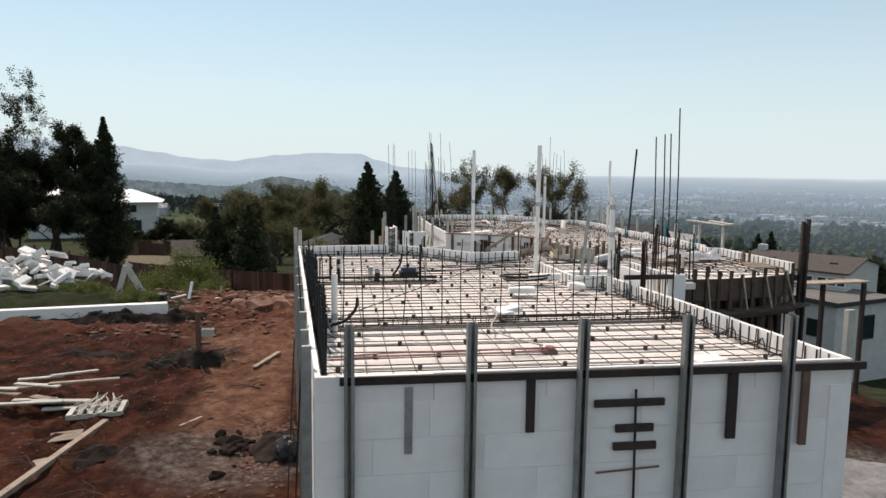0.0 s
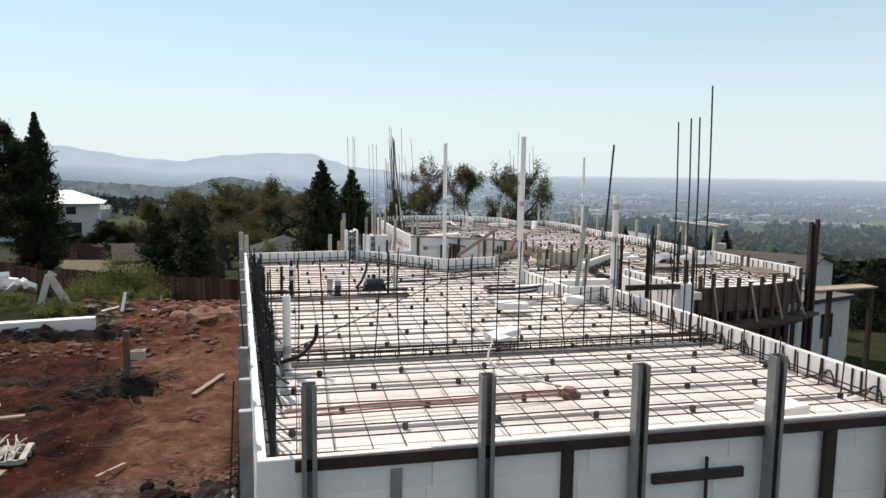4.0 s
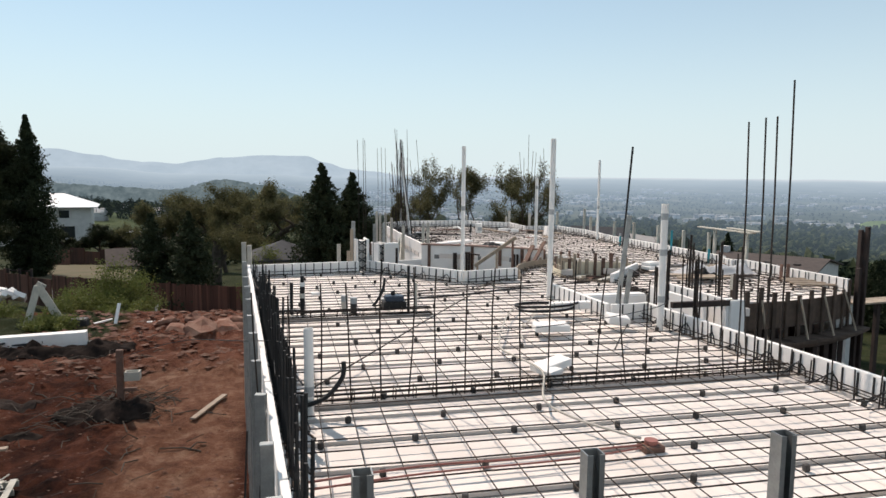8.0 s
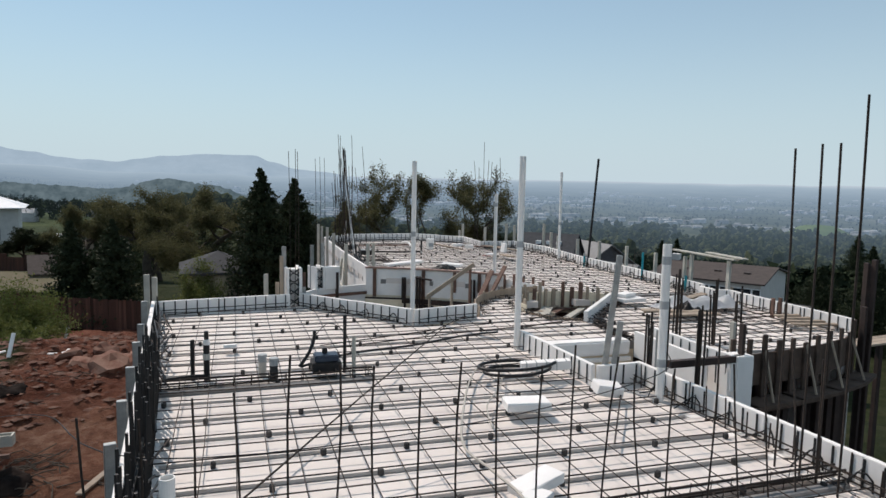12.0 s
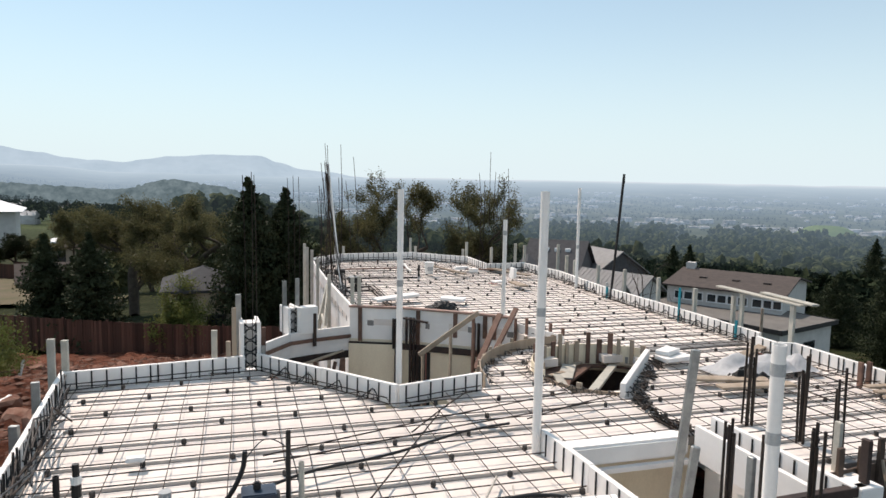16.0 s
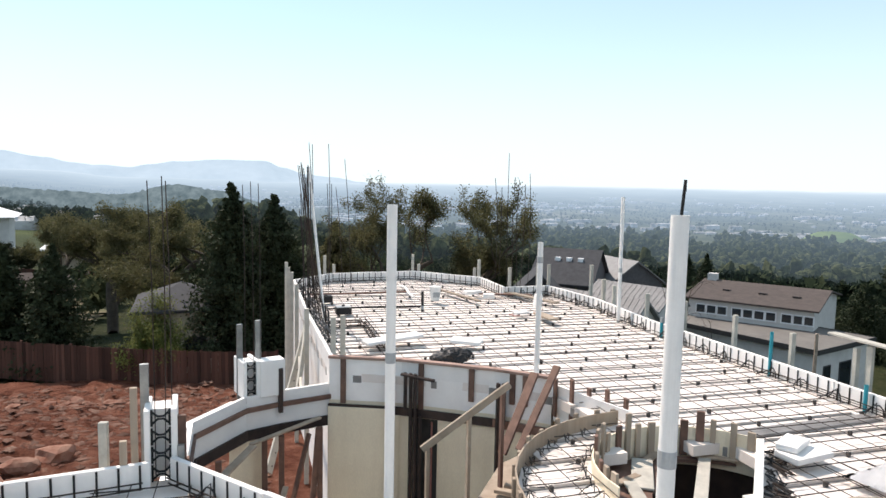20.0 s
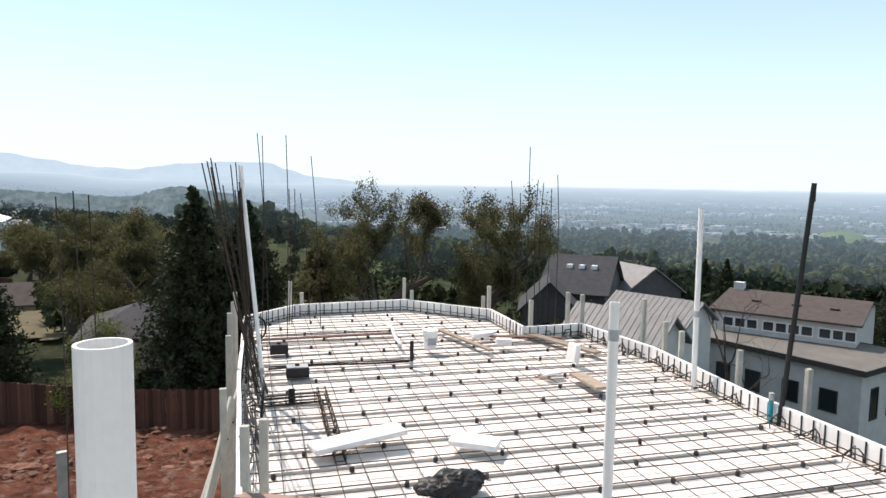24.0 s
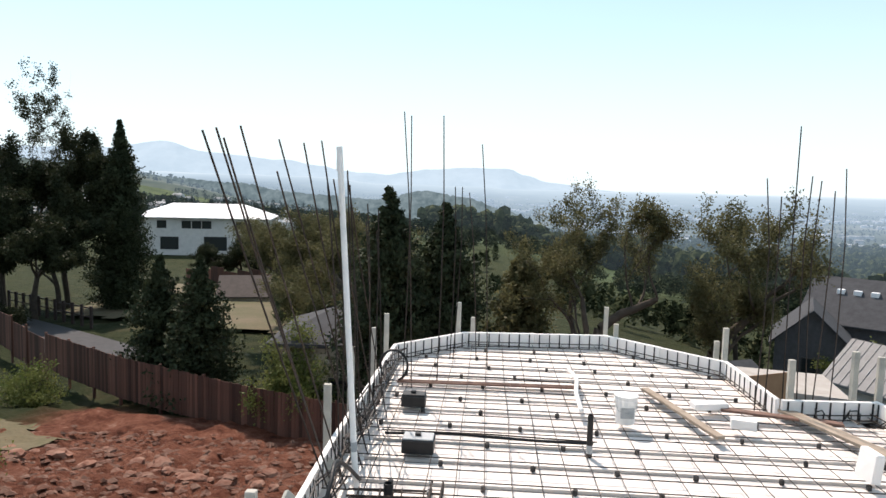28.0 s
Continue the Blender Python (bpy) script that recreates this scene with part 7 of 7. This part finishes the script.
# ---- fence ----
fence = thing("fence", "weathered red-brown board fence below the site", "fence", at=(-2.3, 37.9, -2.75))
finv = fence.matrix_basis.inverted()
bm = bmesh.new()
box(bm, -0.07, 0.07, -0.012, 0.012, 0, 1.74)
BOARD = mesh_of("fence_board", bm, FENCE)
FENCE_LINE = [(-14.5, 44.5), (-9.0, 41.1), (-2.3, 37.9), (1.1, 36.65), (4.3, 36.0)]
count = 0
for a, b in zip(FENCE_LINE, FENCE_LINE[1:]):
    m, length = along(a, b)
    n = round(length / 0.15)
    for k in range(n):
        u = length * (k + 0.5) / n
        part("fence_board", BOARD, None, fence, m=finv @ m @ pose(u, rnd.uniform(-0.006, 0.006), -2.75 + rnd.uniform(-0.02, 0.02), 0, rnd.uniform(-0.6, 0.6)))
    for k in range(max(2, round(length / 2.2)) + 1):
        bm = bmesh.new()
        box(bm, -0.05, 0.05, 0.014, 0.11, -0.6, 1.80)
        part("fence_post", bm, FENCE, fence, m=finv @ m @ pose(length * k / max(2, round(length / 2.2)), 0, -2.75))
    for z in (-2.4, -1.3):
        bm = bmesh.new()
        box(bm, 0, length, 0.013, 0.05, z, z + 0.09)
        part("fence_rail", bm, FENCE, fence, m=finv @ m)
wallf = thing("fence", "dark stepped board fence beside the lane", "fence", at=(-21.0, 49.5, -3.4))
winv = wallf.matrix_basis.inverted()
STEP_LINE = along((-31.0, 57.5), (-14.6, 44.6))
for k in range(9):
    m, length = STEP_LINE[0] @ pose(STEP_LINE[1] * k / 9, 0, 0), STEP_LINE[1] / 9
    base = -3.1 + (0.25, 0.1, 0.35, 0.2, 0.45, 0.15, 0.3, 0.1, 0.0)[k]
    for q in range(12):
        part("fence_board", BOARD, None, wallf, m=winv @ m @ pose((q + 0.5) * length / 12, 0, base) @ Matrix.Diagonal((1.3, 1, 1.05, 1)))
    bm = bmesh.new()
    box(bm, -0.07, 0.07, -0.10, -0.013, -0.8, 2.15)
    part("fence_post", bm, FENCE, wallf, m=winv @ m @ pose(0, 0, base))
# stepped screen below the white house
screen = thing("fence", "grey-brown stepped board fence below the white house", "fence", at=(-22.0, 92.0, terrain(-22, 92)))
sinv = screen.matrix_basis.inverted()
for k in range(11):
    a, b = (-33.0 + 2.2 * k, 100.0 - 1.3 * k), (-30.8 + 2.2 * k, 98.7 - 1.3 * k)
    m, length = along(a, b)
    bm = bmesh.new()
    box(bm, 0, length - 0.05, -0.04, 0.04, 0, 2.3)
    part("fence_panel", bm, FENCE, screen, m=sinv @ m @ pose(0, 0, terrain(*a) - 0.2 + 0.25 * (k % 3)))


# ---- the red clay yard ----
def zt(x, y):
    return terrain(x, y)


beam = bmesh.new()
box(beam, 0, 7.2, -0.18, 0.18, 0, 0.40)
bevel(beam, 0.01)
solid("foam_beam", beam, FOAM, "long white beam lying on rubble", "beam", m=pose(-5.74, 19.14, 0.36, 0, 0.5, 188))
# black pieces added in place of the shadow under the beam
for k in range(12):
    x, y = -6.0 - 0.5 * k + rnd.uniform(-0.2, 0.2), 19.3 - 0.07 * k + rnd.uniform(-0.3, 0.5)
    lumber("shade_scrap", (x, y, zt(x, y) + 0.04), (x + rnd.uniform(0.3, 0.7), y + rnd.uniform(-0.4, 0.1), zt(x, y) + rnd.uniform(0.05, 0.14)), 0.2, 0.05, TRIM, "black piece standing in for shade under a white beam", "scrap", "dark scrap")
# heap of foam offcuts
for k in range(110):
    a, r = rnd.uniform(0, 6.28), math.sqrt(rnd.random())
    x, y = -13.6 + 3.3 * r * math.cos(a), 27.2 + 2.2 * r * math.sin(a)
    z = 0.30 + 1.8 * (1 - r) * rnd.uniform(0.2, 1.0)
    foam_piece(x, y, rnd.uniform(0.3, 0.9), rnd.uniform(0.2, 0.5), rnd.uniform(0.06, 0.22), rnd.uniform(0, 180), (rnd.uniform(-35, 35), rnd.uniform(-35, 35)), z, "white foam offcut in a heap on the bank", ribs=3 if k % 5 == 0 else 0)
# painted steel arm
arm = thing("folding_machine", "white painted folding steel arm on the bank", "machine arm", at=(-8.05, 22.2, zt(-8.05, 22.2) - 0.15))
for a, b, w in (((-0.45, 0, 0), (0.0, 0, 1.55), 0.22), ((0.0, 0, 1.55), (0.75, 0.1, 0.1), 0.26), ((-0.1, 0.1, 1.25), (0.12, 0.1, 1.62), 0.3), ((0.1, 0, 1.25), (0.45, 0.3, 0.2), 0.08)):
    lumber("link", a, b, w, 0.05, PALE, "", parent=arm, roll=90)
bm = bmesh.new()
box(bm, 0.5, 1.5, -0.2, 0.3, 0.0, 0.35)
bevel(bm, 0.03, 2)
part("base", bm, TRIM, arm)
for x, y, l, rz, tilt, lab in ((-5.51, 21.63, 0.75, 80, 60, "white stick leaning on rubble"), (-4.88, 22.20, 1.0, -25, 5, "white bent strip on the clay"), (-4.31, 22.09, 0.5, 60, 10, "white bent strip on the clay"), (-6.25, 21.86, 0.6, 20, 10, "white strip on rubble"), (-5.45, 28.23, 0.6, 70, 65, "white stick leaning on the bank")):
    z = zt(x, y) + 0.03
    lumber("white_strip", (x, y, z), (x + l * math.cos(radians(rz)) * math.cos(radians(tilt)), y + l * math.sin(radians(rz)) * math.cos(radians(tilt)), z + l * math.sin(radians(tilt))), 0.11, 0.04, FOAM, lab, "strip", "white strips")
bm = bmesh.new()
tube(bm, [(0, 0, 0), (1.15, 0.1, 0.12)], 0.17, 14)
solid("pipe_length", bm, PVC, "short length of white pipe on the bank", "pipe", m=pose(-7.27, 28.34, zt(-7.27, 28.34) + 0.17, 0, 0, 5))
# timber stake with a box
st = thing("timber_stake", "reddish timber stake with a small white box", "stake", at=(-3.37, 12.75, zt(-3.37, 12.75) - 0.1))
bm = bmesh.new()
box(bm, -0.07, 0.07, -0.05, 0.05, 0, 1.5)
bevel(bm, 0.006)
part("stake", bm, BROWNLUM, st)
for b6 in ((0.10, 0.42, -0.10, -0.07, 0.80, 1.0), (0.10, 0.42, 0.07, 0.10, 0.80, 1.0), (0.10, 0.13, -0.07, 0.07, 0.80, 1.0), (0.39, 0.42, -0.07, 0.07, 0.80, 1.0), (0.13, 0.39, -0.07, 0.07, 0.80, 0.82)):
    bm = bmesh.new()
    box(bm, *b6)
    part("box_side", bm, PALE, st)
bm = bmesh.new()
box(bm, -0.02, 0.34, -0.04, 0.04, 0.55, 0.62)
part("bracket", bm, BROWNLUM, st)
lumber("plank", (-1.75, 11.9, zt(-1.75, 11.9) + 0.05), (-1.22, 13.5, zt(-1.22, 13.5) + 0.05), 0.13, 0.045, YARDLUM, "pale plank lying on red clay", group="yard lumber")
lumber("plank", (-2.75, 7.6, 0.28), (-2.4, 8.1, 0.28), 0.06, 0.03, LUMBER, "short pale stick on red clay", group="yard lumber")
lumber("timber", (-4.95, 4.6, zt(-4.95, 4.6) + 0.06), (-4.40, 8.2, zt(-4.4, 8.2) + 0.07), 0.14, 0.10, YARDLUM, "long squared timber lying on red clay", "timber", "yard lumber")
for x, y, w, d, rz in ((-5.0, 6.55, 0.55, 0.4, 25), (-4.95, 7.5, 0.6, 0.45, 12)):
    bm = bmesh.new()
    box(bm, -w / 2, w / 2, -d / 2, d / 2, 0, 0.02)
    solid("plywood_scrap", bm, YARDLUM, "plywood scrap on red clay", "board", "yard lumber", m=pose(x, y, zt(x, y) + 0.03, 3, -2, rz))
for k in range(13):
    x, y, a = -6.7 + rnd.uniform(-0.8, 0.8), 9.5 + rnd.uniform(-0.7, 0.9), rnd.uniform(-30, 25)
    lumber("plank", (x, y, 0.30 + 0.035 * k), (x + rnd.uniform(0.7, 1.7) * math.cos(radians(a)), y + math.sin(radians(a)), 0.30 + 0.035 * k), rnd.uniform(0.1, 0.22), 0.04, PALE if k % 3 else YARDLUM, "weathered plank in a yard pile", group="yard lumber")
pal = thing("pallet", "broken grey wooden pallet on red clay", "pallet", at=(-4.75, 8.75, zt(-4.75, 8.75) + 0.02), rz=8)
for k in range(6):
    bm = bmesh.new()
    box(bm, -0.55 + 0.2 * k, -0.44 + 0.2 * k, -0.4, 0.4, 0.10, 0.122)
    bevel(bm, 0.003)
    part("slat", bm, PALE, pal)
for y in (-0.36, 0, 0.36):
    bm = bmesh.new()
    box(bm, -0.56, 0.58, y - 0.02, y + 0.02, 0, 0.10)
    part("runner", bm, PALE, pal)
for k in range(16):
    x, y = -4.75 + rnd.uniform(-0.3, 0.3), 8.75 + rnd.uniform(-0.3, 0.3)
    a = rnd.uniform(60, 120)
    rod([(x - 0.35 * math.cos(radians(a)), y - 0.35 * math.sin(radians(a)), 0.42), (x + 0.35 * math.cos(radians(a)), y + 0.35 * math.sin(radians(a)), 0.44 + rnd.uniform(0, 0.1))], 0.012, "short stake heaped on a pallet", "wood_stake", "pallet stakes", PALE, 4)


def stone(x, y, s, seed, material, label, name="rock", flat=0.6, group="rocks", z=None):
    r = random.Random(seed)
    bm = bmesh.new()
    bmesh.ops.create_icosphere(bm, subdivisions=2, radius=1.0)
    for v in bm.verts:
        n = noise.noise(v.co * 1.0 + Vector((seed, 0, 0))) + 0.35 * noise.cell(v.co * 2.2 + Vector((seed, 5, 0)))
        v.co = Vector((v.co.x * s * 1.2, v.co.y * s, v.co.z * s * flat)) * (1 + 0.45 * n)
    return solid(name, bm, material, label, "rock", group, m=pose(x, y, zt(x, y) + s * flat * 0.3 if z is None else z, r.uniform(-15, 15), r.uniform(-15, 15), r.uniform(0, 360)))


for i, (x, y, s) in enumerate(((-2.49, 19.59, 0.55), (-1.75, 19.93, 0.48), (-2.27, 20.72, 0.46), (-1.24, 20.27, 0.29), (-3.40, 20.50, 0.34), (-3.86, 21.41, 0.32), (-2.95, 21.86, 0.34), (-1.58, 21.41, 0.29), (-1.13, 22.20, 0.34))):
    stone(x, y, s, i + 1, ROCK, "large red and buff rock at the clay's edge")
# scattered stones and clods, too many to count
vs, fs = [], []
g = np.random.default_rng(4)
ico = np.array([(1, 0, 0), (-1, 0, 0), (0, 1, 0), (0, -1, 0), (0, 0, 0.7), (0, 0, -0.7)])
tri = np.array([(0, 2, 4), (2, 1, 4), (1, 3, 4), (3, 0, 4), (2, 0, 5), (1, 2, 5), (3, 1, 5), (0, 3, 5)])
for k in range(12900):
    if k < 10000:
        x, y, s = g.uniform(-8, 3.4), g.uniform(15.5, 36.5), 0.014 + 0.14 * g.uniform() ** 5
    elif k < 11000:
        x, y, s = g.normal(-0.9, 0.5), g.normal(6.6, 1.0), 0.015 + 0.06 * g.uniform() ** 3
    else:
        x, y, s = g.uniform(-9, -0.4), g.uniform(0, 16), g.uniform(0.008, 0.035)
    if -0.9 < x < 13 and y < 13.4 and x > FL[0] - 0.09 * y:
        continue
    if x > 4.0 and y > 17:
        continue
    vs.append(ico * s * g.uniform(0.5, 1.4, (6, 1)) * np.array((1.2, 1.0, 0.6)) + np.array((x, y, terrain(x, y) + 0.2 * s)))
    fs.append(tri + 6 * (len(vs) - 1))
tagged(new("rubble", cloud_mesh("rubble", np.concatenate(vs), np.concatenate(fs), ROCK)), "loose stones and clods strewn over red clay", "rubble", kind="stuff")
for i in range(34):
    near = i < 16
    x, y = (-0.62 + rnd.uniform(-0.35, 0.3), 6.35 + rnd.uniform(-0.7, 0.7)) if near else (-1.45 + rnd.gauss(0, 0.28), 6.5 + rnd.gauss(0, 0.4))
    stone(x, y, rnd.uniform(0.06, 0.15), 40 + i, GRAVEL if i % 9 == 0 else CHAR, "dark broken lump of soil by the wall", "soil_lump", 0.75, "soil lumps")


def mound(x, y, w, d, h, seed, material, label):
    """A low uneven mound, sunk at its rim into the ground."""
    bm = bmesh.new()
    n = 30
    grid = []
    for j in range(n + 1):
        row = []
        for i in range(n + 1):
            u, v = 2 * i / n - 1, 2 * j / n - 1
            f = max(0.0, 1 - math.hypot(u, v) - 0.25 * noise.noise((u * 2, v * 2, seed)))
            px, py = x + u * w, y + v * d
            row.append(bm.verts.new((px, py, terrain(px, py) - 0.10 + h * f ** 0.7 + f * 0.35 * h * noise.noise((px * 7, py * 7, seed)) + (0.10 if f > 0 else -0.05))))
        grid.append(row)
    for a, b in zip(grid, grid[1:]):
        for i in range(n):
            bm.faces.new((a[i], a[i + 1], b[i + 1], b[i]))
    return solid("mound", bm, material, label, "mound", "earth mounds")


mound(-3.35, 12.55, 0.75, 0.65, 0.34, 3, CHAR, "charred mound of roots and earth round a stake")
mound(-3.95, 12.9, 0.9, 0.6, 0.14, 5, CHAR, "low charred patch of roots and soil")
mound(-0.72, 6.35, 0.5, 0.7, 0.26, 7, CHAR, "dark earth mound beside the foam wall")
mound(-1.5, 6.7, 0.4, 0.3, 0.14, 9, CHAR, "dark earth mound on pale gravel")
mound(-4.0, 6.4, 0.35, 0.7, 0.09, 15, CHAR, "dark earth mound beside a long timber")
mound(-7.2, 17.8, 1.8, 0.6, 0.22, 17, CHAR, "dark soil bank below a white beam")
mound(-5.2, 18.0, 1.1, 0.7, 0.20, 19, CHAR, "dark soil bank below a white beam")
mound(-6.5, 13.6, 1.2, 0.5, 0.12, 21, CHAR, "low dark strip of turned soil")
mound(-5.2, 11.9, 0.5, 0.3, 0.10, 23, CHAR, "low dark strip of turned soil")
bag = bmesh.new()
bmesh.ops.create_icosphere(bag, subdivisions=3, radius=1.0)
for v in bag.verts:
    v.co = Vector((v.co.x * 0.24, v.co.y * 0.3, max(-0.5, v.co.z) * 0.30)) * (1 + 0.22 * noise.noise(v.co * 2.2) + 0.10 * noise.noise(v.co * 6))
solid("plastic_bag", bag, BLACK, "crumpled black plastic bag beside the wall", "bag", m=pose(-0.42, 5.9, zt(-0.42, 5.9) + 0.14))
bm = bmesh.new()
bmesh.ops.create_icosphere(bm, subdivisions=4, radius=1.0)
for v in bm.verts:
    v.co = Vector((v.co.x * 1.9, v.co.y * 1.5, max(-0.2, v.co.z) * 0.75)) * (1 + 0.12 * noise.noise(v.co * 3) + 0.05 * noise.noise(v.co * 9))
solid("gravel_mound", bm, GRAVEL, "heap of pale grey gravel beside the house", "gravel heap", m=pose(9.3, 3.2, -0.1))
rod([(-0.02, 1.6, 0.25), (0.12, 1.7, 3.3)], 0.012, "black cable hanging down the side wall", "hanging_cable", "cables and hoses", BLACK)
rod([(-0.2, 3.0, 0.25), (-0.06, 3.1, 3.2)], 0.010, "black cable hanging down the side wall", "hanging_cable", "cables and hoses", BLACK)

for i in range(46):
    f = rnd.random()
    x, y = -9.5 + 12.5 * f + rnd.uniform(-0.6, 0.6), 33.4 - 3.2 * f + rnd.gauss(0, 0.55)
    stone(x, y, rnd.uniform(0.08, 0.24) * (0.6 + 0.8 * rnd.random()), 70 + i, ROCK, "broken red and buff rock along the site's edge", flat=0.5)
# brushwood strewn over the yard
bm = bmesh.new()
for k in range(260):
    if k < 110:
        x, y = rnd.gauss(-3.7, 0.7), rnd.gauss(12.9, 0.6)
    elif k < 200:
        x, y = rnd.uniform(-10, -3), rnd.uniform(14, 20)
    else:
        x, y = rnd.uniform(-8, -1.2), rnd.uniform(4, 14)
    a, l, z = rnd.uniform(0, 6.28), rnd.uniform(0.2, 0.9), zt(x, y)
    tube(bm, [(x, y, z + 0.02), (x + l / 2 * math.cos(a), y + l / 2 * math.sin(a), z + rnd.uniform(0.04, 0.16)), (x + l * math.cos(a + 0.3), y + l * math.sin(a + 0.3), z + rnd.uniform(0.0, 0.12))], rnd.uniform(0.006, 0.014), 4, cap=False)
solid("brushwood", bm, BARK, "dark twigs and roots strewn over red clay", "brushwood", kind="stuff")

# ---- lane and terrace beyond the fence ----
bm = bmesh.new()
for k in range(14):
    f = k / 13
    x, y = -42 + 30 * f, 68 - 20 * f
    q = [bm.verts.new((x + s * 1.3, y + s * 1.8, terrain(x + s * 1.3, y + s * 1.8) + 0.06)) for s in (-1, 1)]
    if k:
        bm.faces.new((prev[0], prev[1], q[1], q[0]))
    prev = q
solid("road", bm, ASPH, "dark asphalt lane between trees and a lawn", "road", kind="structure")
rail2 = thing("lane_railing", "low dark timber railing beside the lane", "railing", at=(-26.0, 62.0, terrain(-26, 62)))
rinv = rail2.matrix_basis.inverted()
for k in range(11):
    a = Vector((-31.0 + 1.1 * k, 64.5 - 0.72 * k, 0))
    z = terrain(a.x, a.y)
    bm = bmesh.new()
    box(bm, -0.08, 0.08, -0.08, 0.08, -0.2, 1.5)
    part("post", bm, DARKLUM, rail2, m=rinv @ pose(a.x, a.y, z))
    if k:
        for h in (0.75, 1.35):
            bm = bmesh.new()
            tube(bm, [(prev2.x, prev2.y, terrain(prev2.x, prev2.y) + h), (a.x, a.y, z + h)], 0.05, 4)
            part("rail", bm, DARKLUM, rail2, m=rinv)
    prev2 = a
# bare tree by the neighbour's wall
bare = broadleaf(95, 9.8, 2.3, DARKLEAF, 0.02, leaf=0.02, label="bare twisted tree below the slab edge", name="bare_tree", clear=0.42, trunk=0.42)
plant(bare, 22.6, 32.6)

# terrace with an orange plywood face below the slab edge
bm = bmesh.new()
prism(bm, [(15.1, 38.9), (17.6, 40.1), (19.4, 39.5), (20.0, 43.0), (15.5, 44.0)], -6.0, -0.9)
terrace = solid("terrace", bm, PAVE, "pale concrete terrace below the slab edge", "terrace", kind="structure")
m, length = along((15.0, 38.75), (17.5, 39.95))
bm = bmesh.new()
box(bm, 0, length, -0.03, 0.0, -3.6, -0.05)
part("retaining_panel", bm, ORANGE, terrace, "orange plywood face", m=m)
# timber pole beside the neighbour's wing
bm = bmesh.new()
tube(bm, [(0, 0, 0), (0.05, 0, 3.6), (0.05, 0, 7.0)], [0.09, 0.08, 0.07], 10)
solid("timber_pole", bm, YARDLUM, "slim weathered timber pole beside a white wall", "pole", m=pose(25.5, 28.0, terrain(25.5, 28.0) - 0.2))


# ---- lawns ----
def lawn(poly, step, lift, label):
    """A sheet of grass that follows the land inside the outline."""
    xs, ys = [p[0] for p in poly], [p[1] for p in poly]

    def within(x, y):
        hit = False
        for (x0, y0), (x1, y1) in zip(poly, poly[1:] + poly[:1]):
            if (y0 > y) != (y1 > y) and x < (x1 - x0) * (y - y0) / (y1 - y0) + x0:
                hit = not hit
        return hit

    bm, made = bmesh.new(), {}

    def vert(i, j):
        if (i, j) not in made:
            x, y = min(xs) + i * step, min(ys) + j * step
            made[i, j] = bm.verts.new((x, y, terrain(x, y) + lift + 0.04 * noise.noise((x, y, 3))))
        return made[i, j]

    for i in range(int((max(xs) - min(xs)) / step)):
        for j in range(int((max(ys) - min(ys)) / step)):
            x, y = min(xs) + (i + 0.5) * step, min(ys) + (j + 0.5) * step
            if within(x + 0.7 * noise.noise((x, y, 8)), y + 0.7 * noise.noise((x, y, 9))):
                bm.faces.new((vert(i, j), vert(i + 1, j), vert(i + 1, j + 1), vert(i, j + 1)))
    return solid("lawn", bm, LAWN, label, "lawn", kind="structure", smooth=True)


lawn([(-25.0, 62.0), (-7.0, 57.0), (-9.0, 90.0), (-34.0, 97.0)], 1.0, 0.30, "sunlit lawn with dry patches below the white house")
lawn([(-15.0, 29.5), (-8.2, 30.5), (-6.8, 34.0), (-9.5, 36.5), (-16.0, 38.0)], 0.4, 0.10, "patch of green grass at the site's edge")
